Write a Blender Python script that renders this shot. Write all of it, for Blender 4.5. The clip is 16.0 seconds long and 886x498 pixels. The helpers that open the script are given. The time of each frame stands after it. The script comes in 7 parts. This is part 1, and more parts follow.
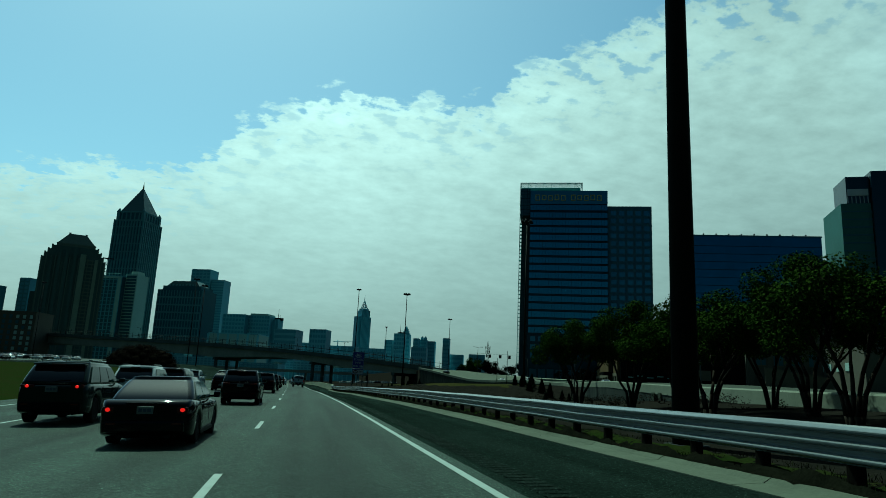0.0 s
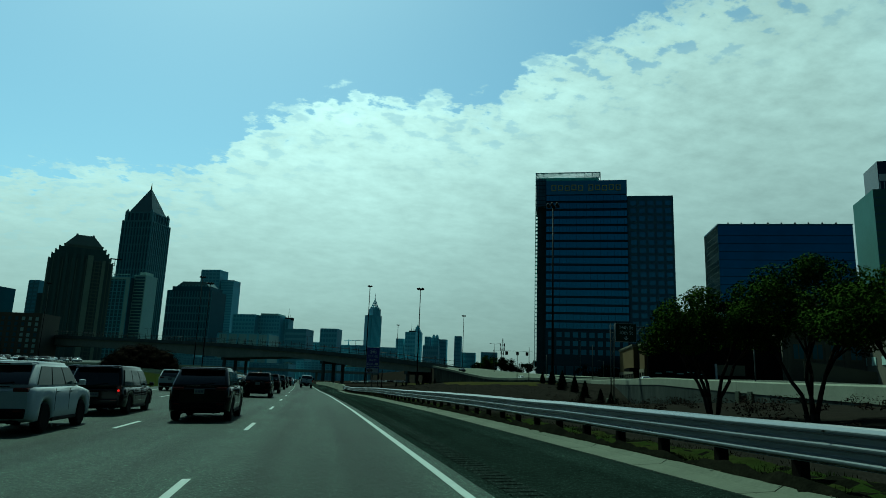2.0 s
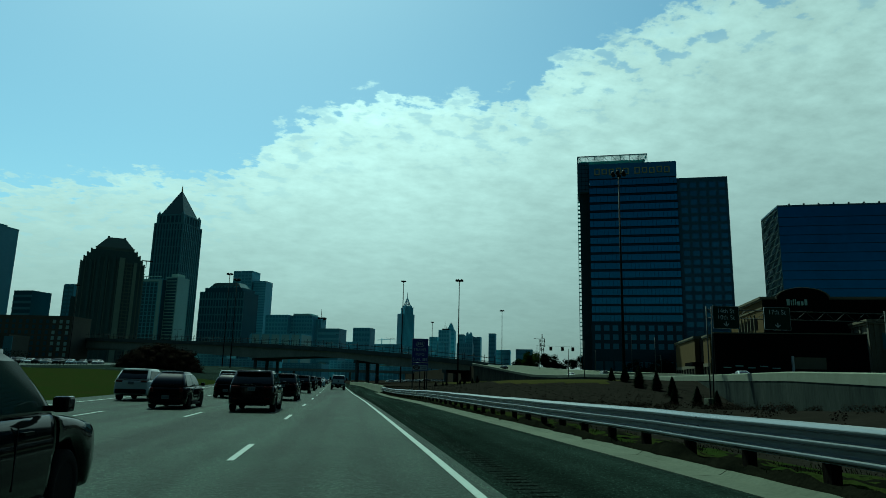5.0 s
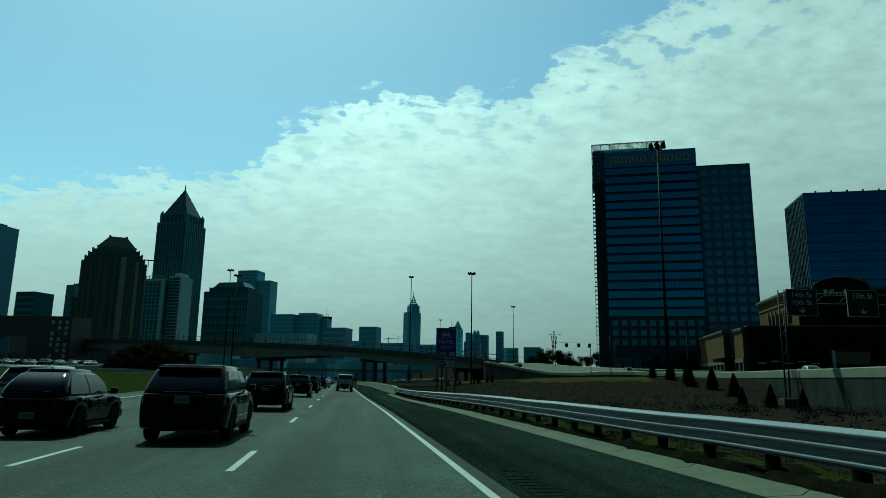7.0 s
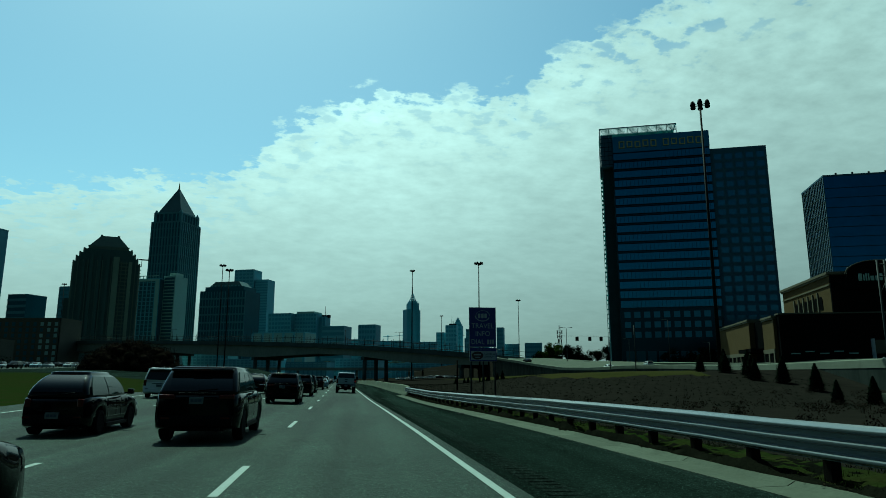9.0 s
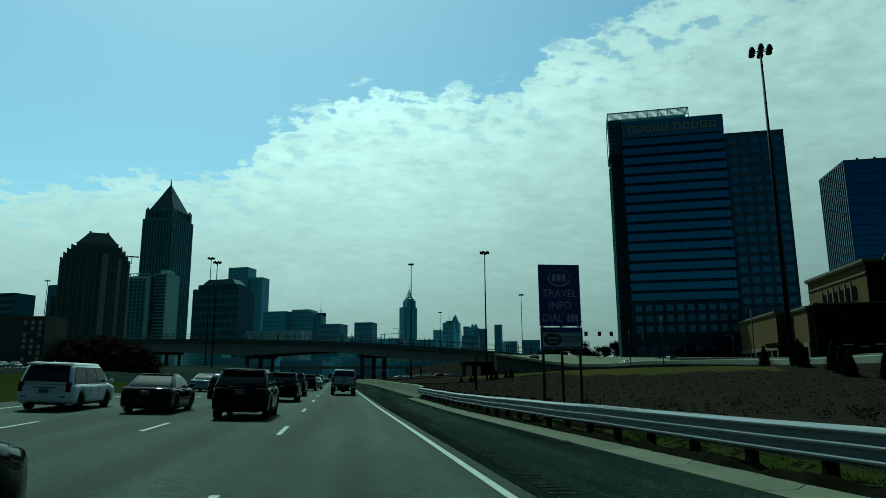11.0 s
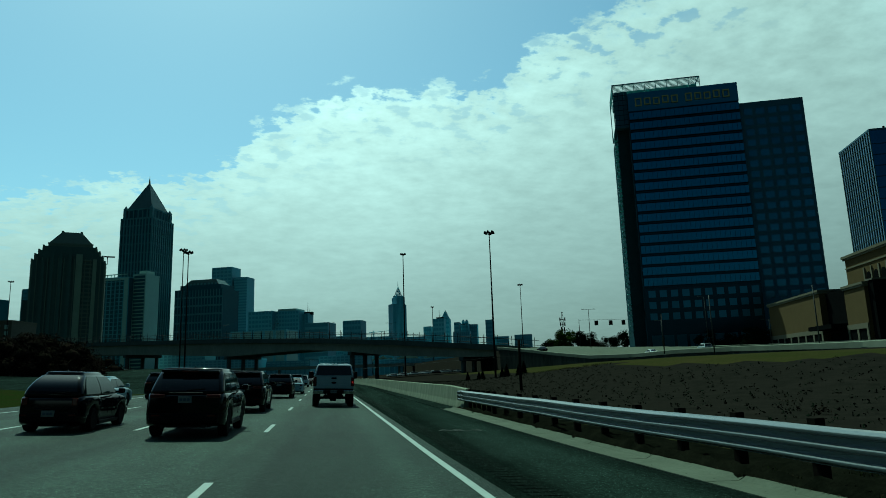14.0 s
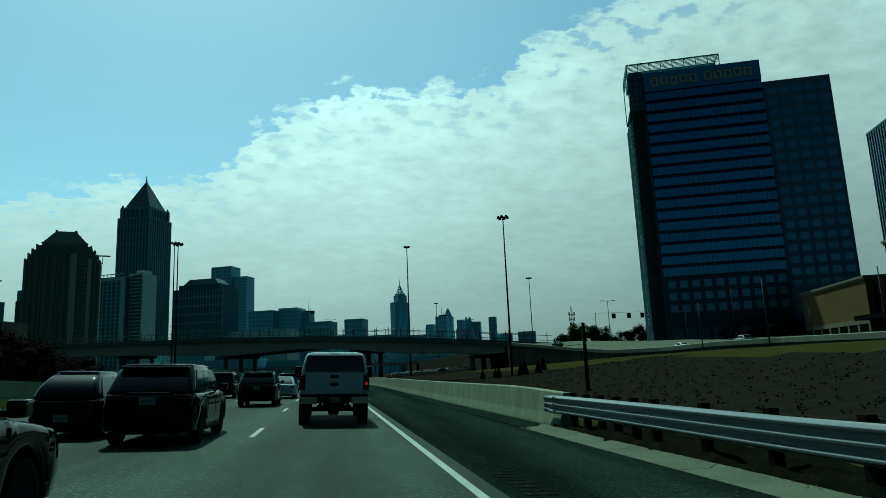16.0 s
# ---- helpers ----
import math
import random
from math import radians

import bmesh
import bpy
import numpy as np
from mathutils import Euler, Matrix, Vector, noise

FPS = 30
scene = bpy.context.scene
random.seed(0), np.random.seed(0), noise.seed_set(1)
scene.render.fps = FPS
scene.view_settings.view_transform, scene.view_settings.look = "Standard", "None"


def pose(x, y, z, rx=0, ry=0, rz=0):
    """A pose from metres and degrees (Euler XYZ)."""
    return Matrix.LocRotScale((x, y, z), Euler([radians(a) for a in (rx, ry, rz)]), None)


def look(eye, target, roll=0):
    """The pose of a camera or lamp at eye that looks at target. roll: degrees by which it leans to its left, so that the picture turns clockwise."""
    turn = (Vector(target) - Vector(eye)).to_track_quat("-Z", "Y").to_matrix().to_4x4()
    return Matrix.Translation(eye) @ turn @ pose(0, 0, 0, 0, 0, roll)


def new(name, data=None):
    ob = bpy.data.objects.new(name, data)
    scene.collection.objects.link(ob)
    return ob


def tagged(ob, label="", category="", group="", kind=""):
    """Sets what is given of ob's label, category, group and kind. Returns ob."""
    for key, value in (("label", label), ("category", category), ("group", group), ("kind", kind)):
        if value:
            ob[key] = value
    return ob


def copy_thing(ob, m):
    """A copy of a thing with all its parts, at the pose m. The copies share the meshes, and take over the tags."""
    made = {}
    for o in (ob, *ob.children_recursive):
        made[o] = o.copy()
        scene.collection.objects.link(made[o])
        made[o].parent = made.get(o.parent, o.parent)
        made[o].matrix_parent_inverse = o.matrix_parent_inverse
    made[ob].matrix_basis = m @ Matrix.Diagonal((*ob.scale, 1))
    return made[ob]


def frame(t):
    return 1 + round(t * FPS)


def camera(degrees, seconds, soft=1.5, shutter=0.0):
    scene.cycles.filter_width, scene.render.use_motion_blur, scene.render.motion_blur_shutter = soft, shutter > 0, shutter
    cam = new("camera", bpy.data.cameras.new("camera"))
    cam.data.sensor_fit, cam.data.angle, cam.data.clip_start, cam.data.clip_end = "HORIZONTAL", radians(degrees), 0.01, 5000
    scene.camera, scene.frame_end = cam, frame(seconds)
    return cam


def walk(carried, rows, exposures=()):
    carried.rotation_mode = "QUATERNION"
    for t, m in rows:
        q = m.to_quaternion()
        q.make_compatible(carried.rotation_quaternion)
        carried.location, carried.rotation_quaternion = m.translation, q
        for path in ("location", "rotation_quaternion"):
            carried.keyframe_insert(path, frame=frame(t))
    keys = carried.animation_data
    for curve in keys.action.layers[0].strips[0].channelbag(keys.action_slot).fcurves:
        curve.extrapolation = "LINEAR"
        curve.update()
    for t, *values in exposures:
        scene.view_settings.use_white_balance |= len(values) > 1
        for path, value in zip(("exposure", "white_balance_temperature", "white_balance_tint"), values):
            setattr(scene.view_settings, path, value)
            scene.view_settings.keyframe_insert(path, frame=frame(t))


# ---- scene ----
cam = camera(67.25, 16.0, soft=0.6)
PATH = [
    (0.0, pose(0.000, 0.000, 1.500, 101.565, -2.636, -11.488)),
    (0.5, pose(0.155, 3.216, 1.516, 101.552, -2.572, -11.404)),
    (1.0, pose(0.289, 6.393, 1.531, 101.545, -2.430, -11.320)),
    (1.5, pose(0.401, 9.543, 1.545, 101.503, -2.230, -10.886)),
    (2.0, pose(0.490, 12.680, 1.557, 101.391, -2.033, -10.541)),
    (2.5, pose(0.557, 15.816, 1.568, 101.408, -1.928, -9.897)),
    (3.0, pose(0.601, 18.962, 1.578, 101.280, -1.800, -9.258)),
    (3.5, pose(0.622, 22.128, 1.587, 101.315, -1.717, -8.625)),
    (4.0, pose(0.623, 25.322, 1.594, 101.290, -1.627, -8.144)),
    (6.5, pose(0.373, 41.938, 1.610, 101.070, -0.977, -7.382)),
    (7.0, pose(0.287, 45.418, 1.609, 101.072, -0.853, -7.222)),
    (7.5, pose(0.193, 48.954, 1.607, 101.024, -0.645, -7.169)),
    (8.0, pose(0.095, 52.546, 1.604, 101.032, -0.382, -7.185)),
    (8.5, pose(-0.005, 56.192, 1.599, 100.932, -0.180, -7.225)),
    (9.0, pose(-0.105, 59.889, 1.593, 100.855, 0.050, -7.252)),
    (11.5, pose(-0.542, 78.963, 1.544, 100.659, 0.556, -7.702)),
    (12.0, pose(-0.607, 82.844, 1.530, 100.613, 0.830, -7.777)),
    (12.5, pose(-0.664, 86.723, 1.515, 100.564, 1.064, -7.930)),
    (13.0, pose(-0.713, 90.590, 1.498, 100.559, 1.393, -8.108)),
    (13.5, pose(-0.754, 94.431, 1.481, 100.514, 1.697, -8.270)),
    (14.0, pose(-0.789, 98.231, 1.462, 100.444, 1.879, -8.468)),
    (14.5, pose(-0.820, 101.976, 1.441, 100.407, 2.117, -8.584)),
    (15.0, pose(-0.849, 105.648, 1.420, 100.383, 2.327, -8.576)),
    (15.5, pose(-0.880, 109.231, 1.397, 100.310, 2.355, -8.445)),
    (16.0, pose(-0.917, 112.704, 1.372, 100.312, 2.495, -8.303)),
]
walk(cam, PATH, [(0.0, 0.06, 5400, -39), (16.0, 0.06, 5400, -39)])

# ---- the line of the road, fitted ----
ROLLS = ([-60, 0, 6, 13, 25, 42, 52, 60, 79, 91, 98, 106, 113, 150, 220], [-2.6, -2.6, -2.4, -2.0, -1.6, -1.0, -0.4, 0.05, 0.56, 1.4, 1.9, 2.3, 2.5, 2.3, 1.0])
ROAD_X = ([-60, 0, 19, 42, 60, 79, 91, 113, 160], [0, 0, 0.6, 0.37, -0.1, -0.54, -0.71, -0.92, -1.8])
ROAD_Z = ([-60, 0, 25, 45, 60, 79, 98, 113, 200, 330, 700], [0.03, 0.03, 0.12, 0.14, 0.12, 0.07, -0.01, -0.1, -0.18, -0.9, -1.0])


def line_x(y):
    u = min(y, 145) / 50 - 1.5
    x = 1.734 - 0.932 * u - 0.182 * u * u + 0.04 * u ** 3
    return x - 0.0242 * max(0, y - 145)


def road_z(x, y):
    s = x - line_x(y)
    x = line_x(y) + max(-16.5, min(5.0, s))
    return float(np.interp(y, *ROAD_Z) - math.tan(radians(np.interp(y, *ROLLS))) * (x - np.interp(y, *ROAD_X)))


def at(s, y, h=0.0):
    """A point s metres right of the edge line and h above the road."""
    x = line_x(y) + s
    return Vector((x, y, road_z(x, y) + h))


def on_road(s, y, turn=0.0):
    """The pose of a thing that stands on the banked road, heading along it."""
    p = at(s, y)
    bank = np.interp(y, *ROLLS)
    head = math.degrees(math.atan2(-(line_x(y + 1) - line_x(y - 1)), 2))
    return pose(p.x, p.y, p.z, 0, bank, head + turn)


WALL_TOP = ([-40, 0, 27, 53, 73, 95, 123, 167, 190, 220, 240, 258, 280, 300, 320, 342], [1.7, 1.8, 2.0, 2.4, 2.8, 3.3, 3.4, 3.6, 3.9, 4.5, 4.7, 4.4, 4.7, 6.2, 8.0, 9.9])
WALL_FOOT = ([-40, 20, 34, 53, 67, 100, 115, 128, 140, 167, 200, 230, 260, 300, 342], [1.2, 1.3, 1.3, 1.1, 0.5, -0.9, -0.9, 0.8, 2.5, 2.7, 2.9, 3.0, 2.8, 2.0, 1.0])


def wall_x(y):
    return 15 + 0.3125 * y if y < 185 else float(np.interp(y, [185, 220, 260, 300, 345], [72.8, 74.5, 71.5, 65, 56.5]))


RAMP_RISE = ([200, 240, 260, 280, 300, 344], [0.12, 0.7, 1.7, 2.7, 1.9, 0.4])      # cross fall of the ramp


def ramp_width(y):
    return float(np.interp(y, [0, 180, 260, 345], [10, 12, 22, 22]))


def ramp_z(x, y):
    u = max(0.0, min(1.0, (x - wall_x(y) - 0.38) / (ramp_width(y) - 0.38)))
    return float(np.interp(y, *WALL_TOP)) - 0.84 + u * float(np.interp(y, *RAMP_RISE))


def rise(y):
    """How far the land beside the other carriageway climbs."""
    return 0.019 * max(0.0, min(y, 420) - 120)


def smooth(u):
    u = max(0.0, min(1.0, u))
    return u * u * (3 - 2 * u)


def ground_z(x, y):
    s = x - line_x(y)
    if s > 4.3:
        base = at(4.4, y).z
        span = wall_x(y) - line_x(y) - 6
        u = (s - 6) / max(span, 1)
        foot = float(np.interp(y, *WALL_FOOT))
        top = float(np.interp(y, *WALL_TOP))
        if x > wall_x(y) + 0.3:
            far = min(1.0, max(0.0, (x - wall_x(y) - 14) / 30))
            return top - 1.3 + far * (6.0 - top + 1.3) * smooth((y - 60) / 150)
        mound = 1.1 * math.exp(-((s - 34) / 11) ** 2 - ((y - 172) / 38) ** 2) - 2.3 * math.exp(-((x - 33) / 13) ** 2 - ((y - 246) / 34) ** 2)
        return base - 0.03 + (foot - base) * smooth(u) + mound
    if s < -16.5:
        return (at(-16.5, y).z - 0.06) * (1 - smooth((-16.5 - s) / 30)) + (1.42 + rise(y)) * smooth((-16.5 - s) / 30) * smooth((560 - y) / 220)
    return at(s, y).z - 0.25


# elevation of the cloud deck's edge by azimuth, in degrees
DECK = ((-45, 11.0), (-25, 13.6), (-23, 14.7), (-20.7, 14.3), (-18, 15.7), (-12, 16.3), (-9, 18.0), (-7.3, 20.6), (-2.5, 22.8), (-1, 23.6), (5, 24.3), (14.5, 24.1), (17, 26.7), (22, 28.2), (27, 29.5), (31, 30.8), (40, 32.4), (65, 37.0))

# ---- sky and sun ----
world = bpy.data.worlds.new("sky")
scene.world = world
world.use_nodes = True
wn, wl = world.node_tree.nodes, world.node_tree.links
wn.clear()


def wnode(kind, **values):
    n = wn.new(kind)
    for k, v in values.items():
        n.inputs[k].default_value = v
    return n


SUN_EL, SUN_AZ = 58.0, -14.0      # degrees up, degrees right of the road's way
w_out = wn.new("ShaderNodeOutputWorld")
w_bg = wn.new("ShaderNodeBackground")
w_sky = wn.new("ShaderNodeTexSky")
w_sky.sky_type, w_sky.sun_disc = "NISHITA", False
w_sky.sun_elevation, w_sky.sun_rotation = radians(SUN_EL), radians(SUN_AZ)
w_sky.air_density, w_sky.dust_density, w_sky.ozone_density = 1.0, 1.2, 1.5
w_co = wn.new("ShaderNodeTexCoord")
w_norm = wn.new("ShaderNodeVectorMath")
w_norm.operation = "NORMALIZE"
wl.new(w_co.outputs["Generated"], w_norm.inputs[0])
# cloud deck: a sheet overhead, met by each line of sight
w_sep = wn.new("ShaderNodeSeparateXYZ")
wl.new(w_norm.outputs[0], w_sep.inputs[0])


def wmath(op, a, b=None, c=None, clamp=False):
    n = wn.new("ShaderNodeMath")
    n.operation, n.use_clamp = op, clamp
    for i, v in enumerate((a, b, c)):
        if v is None:
            continue
        if isinstance(v, (int, float)):
            n.inputs[i].default_value = v
        else:
            wl.new(v, n.inputs[i])
    return n.outputs[0]


up = wmath("MAXIMUM", w_sep.outputs["Z"], 0.0)
den = wmath("ADD", up, 0.22)
w_cx, w_cy = wmath("DIVIDE", w_sep.outputs["X"], den), wmath("DIVIDE", w_sep.outputs["Y"], den)
w_comb = wn.new("ShaderNodeCombineXYZ")
wl.new(w_cx, w_comb.inputs[0])
wl.new(w_cy, w_comb.inputs[1])


def wnoise(scale, detail, rough, stretch=(1, 1, 1)):
    m = wn.new("ShaderNodeMapping")
    m.inputs["Scale"].default_value = stretch
    wl.new(w_comb.outputs[0], m.inputs["Vector"])
    n = wnode("ShaderNodeTexNoise", Scale=scale, Detail=detail, Roughness=rough)
    wl.new(m.outputs[0], n.inputs["Vector"])
    return n.outputs["Fac"]


n_big = wnoise(1.3, 3, 0.5)
n_mid = wnoise(5.5, 5, 0.62, (1, 1.25, 1))
n_puff = wnoise(58, 3, 0.6, (1, 1.2, 1))
n_fine = wnoise(24, 5, 0.66, (1, 1.3, 1))
n_lump = wnoise(15, 5, 0.54, (1, 1.15, 1))
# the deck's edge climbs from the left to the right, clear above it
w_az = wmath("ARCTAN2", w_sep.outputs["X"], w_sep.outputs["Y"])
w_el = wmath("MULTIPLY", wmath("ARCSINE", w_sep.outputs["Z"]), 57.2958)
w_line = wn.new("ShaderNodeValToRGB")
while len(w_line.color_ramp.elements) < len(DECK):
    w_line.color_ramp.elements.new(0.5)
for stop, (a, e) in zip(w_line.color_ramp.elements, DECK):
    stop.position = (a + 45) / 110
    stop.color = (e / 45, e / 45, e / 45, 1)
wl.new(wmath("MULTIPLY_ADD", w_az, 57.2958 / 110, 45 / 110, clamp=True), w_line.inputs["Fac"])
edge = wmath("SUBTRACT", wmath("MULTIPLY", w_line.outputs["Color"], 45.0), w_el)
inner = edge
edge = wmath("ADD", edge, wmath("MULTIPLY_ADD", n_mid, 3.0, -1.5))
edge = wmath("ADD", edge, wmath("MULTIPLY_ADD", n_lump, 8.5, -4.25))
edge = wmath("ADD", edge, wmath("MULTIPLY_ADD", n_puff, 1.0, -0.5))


def wrange(value, lo, hi, a=0.0, b=1.0):
    n = wn.new("ShaderNodeMapRange")
    n.interpolation_type = "SMOOTHSTEP"
    for key, v in (("From Min", lo), ("From Max", hi), ("To Min", a), ("To Max", b)):
        n.inputs[key].default_value = v
    wl.new(value, n.inputs["Value"])
    return n.outputs[0]


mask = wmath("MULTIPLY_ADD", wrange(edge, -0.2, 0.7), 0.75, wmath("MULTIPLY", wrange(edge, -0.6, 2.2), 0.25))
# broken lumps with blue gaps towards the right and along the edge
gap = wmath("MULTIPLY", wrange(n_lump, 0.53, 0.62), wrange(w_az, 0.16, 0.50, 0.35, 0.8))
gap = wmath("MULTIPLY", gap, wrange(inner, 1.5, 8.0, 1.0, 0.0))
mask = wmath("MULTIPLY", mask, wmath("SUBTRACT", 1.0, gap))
ahead = wn.new("ShaderNodeMapRange")          # the deck covers the sky ahead; behind it is clear
ahead.interpolation_type = "SMOOTHSTEP"
ahead.inputs["From Min"].default_value, ahead.inputs["From Max"].default_value = 0.30, 0.70
wl.new(w_sep.outputs["Y"], ahead.inputs["Value"])
cover = wmath("MULTIPLY", mask, ahead.outputs[0])
calm = wn.new("ShaderNodeMapRange")           # the far deck near the horizon looks smooth
calm.inputs["From Min"].default_value, calm.inputs["From Max"].default_value = 0.12, 0.42
calm.inputs["To Min"].default_value, calm.inputs["To Max"].default_value = 0.35, 1.0
wl.new(w_sep.outputs["Z"], calm.inputs["Value"])
grain = wmath("ADD", wmath("MULTIPLY_ADD", n_lump, -0.50, 0.25), wmath("MULTIPLY_ADD", n_mid, 0.50, -0.25))
grain = wmath("ADD", grain, wmath("MULTIPLY_ADD", n_puff, 0.10, -0.05))
shade = wmath("MULTIPLY_ADD", grain, calm.outputs[0], 0.93)
shade = wmath("ADD", shade, wmath("MULTIPLY_ADD", n_big, 0.30, -0.15))
low = wn.new("ShaderNodeMapRange")            # haze greys the deck near the horizon
low.inputs["From Min"].default_value, low.inputs["From Max"].default_value = 0.0, 0.42
low.inputs["To Min"].default_value, low.inputs["To Max"].default_value = 0.31, 1.08
wl.new(w_sep.outputs["Z"], low.inputs["Value"])
shade = wmath("MULTIPLY", shade, low.outputs[0])
# the deck is thicker, and greyer, away from the sun
shade = wmath("MULTIPLY", shade, wrange(w_az, -0.1, 0.70, 1.0, 0.60))
cloud = wn.new("ShaderNodeMix")
cloud.data_type, cloud.blend_type = "RGBA", "MULTIPLY"
cloud.inputs["Factor"].default_value = 1.0
cloud.inputs["A"].default_value = (9.35, 9.9, 10.2, 1)
wl.new(shade, cloud.inputs["B"])
w_mix = wn.new("ShaderNodeMix")
w_mix.data_type = "RGBA"
wl.new(wmath("MULTIPLY", cover, 0.96), w_mix.inputs["Factor"])
# the hazy air is bright towards the sun; the sky behind is a deep clear blue
w_turn = wn.new("ShaderNodeMapRange")
w_turn.interpolation_type = "SMOOTHSTEP"
w_turn.inputs["From Min"].default_value, w_turn.inputs["From Max"].default_value = -0.45, 0.72
w_turn.inputs["To Min"].default_value, w_turn.inputs["To Max"].default_value = 0.22, 0.98
wl.new(w_sep.outputs["Y"], w_turn.inputs["Value"])
w_clear = wn.new("ShaderNodeMix")
w_clear.data_type, w_clear.blend_type = "RGBA", "MULTIPLY"
w_clear.inputs["Factor"].default_value = 1.0
w_tint = wn.new("ShaderNodeMix")
w_tint.data_type, w_tint.blend_type = "RGBA", "MULTIPLY"
w_tint.inputs["Factor"].default_value = 1.0
w_tint.inputs["B"].default_value = (1.07, 1.12, 1.10, 1)
wl.new(w_sky.outputs[0], w_tint.inputs["A"])
wl.new(w_tint.outputs["Result"], w_clear.inputs["A"])
wl.new(w_turn.outputs[0], w_clear.inputs["B"])
wl.new(w_clear.outputs["Result"], w_mix.inputs["A"])
wl.new(cloud.outputs["Result"], w_mix.inputs["B"])
wl.new(w_mix.outputs["Result"], w_bg.inputs["Color"])
w_bg.inputs["Strength"].default_value = 0.1
wl.new(w_bg.outputs[0], w_out.inputs[0])

sun = new("sun", bpy.data.lights.new("sun", "SUN"))
sun.data.energy, sun.data.angle, sun.data.color = 4.8, radians(0.6), (1.0, 0.97, 0.88)
sd = Vector((math.sin(radians(SUN_AZ)) * math.cos(radians(SUN_EL)), math.cos(radians(SUN_AZ)) * math.cos(radians(SUN_EL)), math.sin(radians(SUN_EL))))
sun.matrix_world = look(tuple(sd * 200), (0, 0, 0))

# ---- materials ----


def material(name, colour, rough=0.7, metal=0.0, vary=0.25, scale=3.0, fine=40.0, bump=0.15, second=None, coat=0.0, per_object=0.0, stretch=(1, 1, 1), spec=0.5):
    m = bpy.data.materials.new(name)
    m.use_nodes = True
    n, l = m.node_tree.nodes, m.node_tree.links
    b = n["Principled BSDF"]
    b.inputs["Roughness"].default_value, b.inputs["Metallic"].default_value = rough, metal
    b.inputs["Coat Weight"].default_value = coat
    b.inputs["Coat Roughness"].default_value = 0.05
    b.inputs["Specular IOR Level"].default_value = spec
    co = n.new("ShaderNodeTexCoord")
    mp = n.new("ShaderNodeMapping")
    mp.inputs["Scale"].default_value = stretch
    l.new(co.outputs["Object"], mp.inputs["Vector"])

    def tex(s, d):
        t = n.new("ShaderNodeTexNoise")
        t.inputs["Scale"].default_value, t.inputs["Detail"].default_value, t.inputs["Roughness"].default_value = s, d, 0.6
        l.new(mp.outputs[0], t.inputs["Vector"])
        return t.outputs["Fac"]
    big, small = tex(scale, 4), tex(fine, 3)
    ramp = n.new("ShaderNodeMapRange")
    ramp.inputs["From Min"].default_value, ramp.inputs["From Max"].default_value = 0.3, 0.7
    l.new(big, ramp.inputs["Value"])
    mix = n.new("ShaderNodeMix")
    mix.data_type = "RGBA"
    other = second or tuple(c * (1 - vary) for c in colour)
    mix.inputs["A"].default_value, mix.inputs["B"].default_value = (*colour, 1), (*other, 1)
    l.new(ramp.outputs[0], mix.inputs["Factor"])
    hs = n.new("ShaderNodeHueSaturation")
    val = n.new("ShaderNodeMath")
    val.operation = "MULTIPLY_ADD"
    l.new(small, val.inputs[0])
    val.inputs[1].default_value, val.inputs[2].default_value = vary * 2.4, 1 - vary * 1.2
    l.new(mix.outputs["Result"], hs.inputs["Color"])
    value = val.outputs[0]
    if per_object:
        oi = n.new("ShaderNodeObjectInfo")
        v2 = n.new("ShaderNodeMath")
        v2.operation = "MULTIPLY_ADD"
        l.new(oi.outputs["Random"], v2.inputs[0])
        v2.inputs[1].default_value, v2.inputs[2].default_value = per_object * 2, 1 - per_object
        v3 = n.new("ShaderNodeMath")
        v3.operation = "MULTIPLY"
        l.new(value, v3.inputs[0])
        l.new(v2.outputs[0], v3.inputs[1])
        value = v3.outputs[0]
    l.new(value, hs.inputs["Value"])
    l.new(hs.outputs["Color"], b.inputs["Base Color"])
    if bump:
        bp = n.new("ShaderNodeBump")
        bp.inputs["Strength"].default_value, bp.inputs["Distance"].default_value = bump, 0.02
        l.new(small, bp.inputs["Height"])
        l.new(bp.outputs[0], b.inputs["Normal"])
    return m


def lamp_material(name, colour, strength):
    m = bpy.data.materials.new(name)
    m.use_nodes = True
    b = m.node_tree.nodes["Principled BSDF"]
    b.inputs["Base Color"].default_value = (*colour, 1)
    b.inputs["Emission Color"].default_value = (*colour, 1)
    b.inputs["Emission Strength"].default_value = strength
    return m




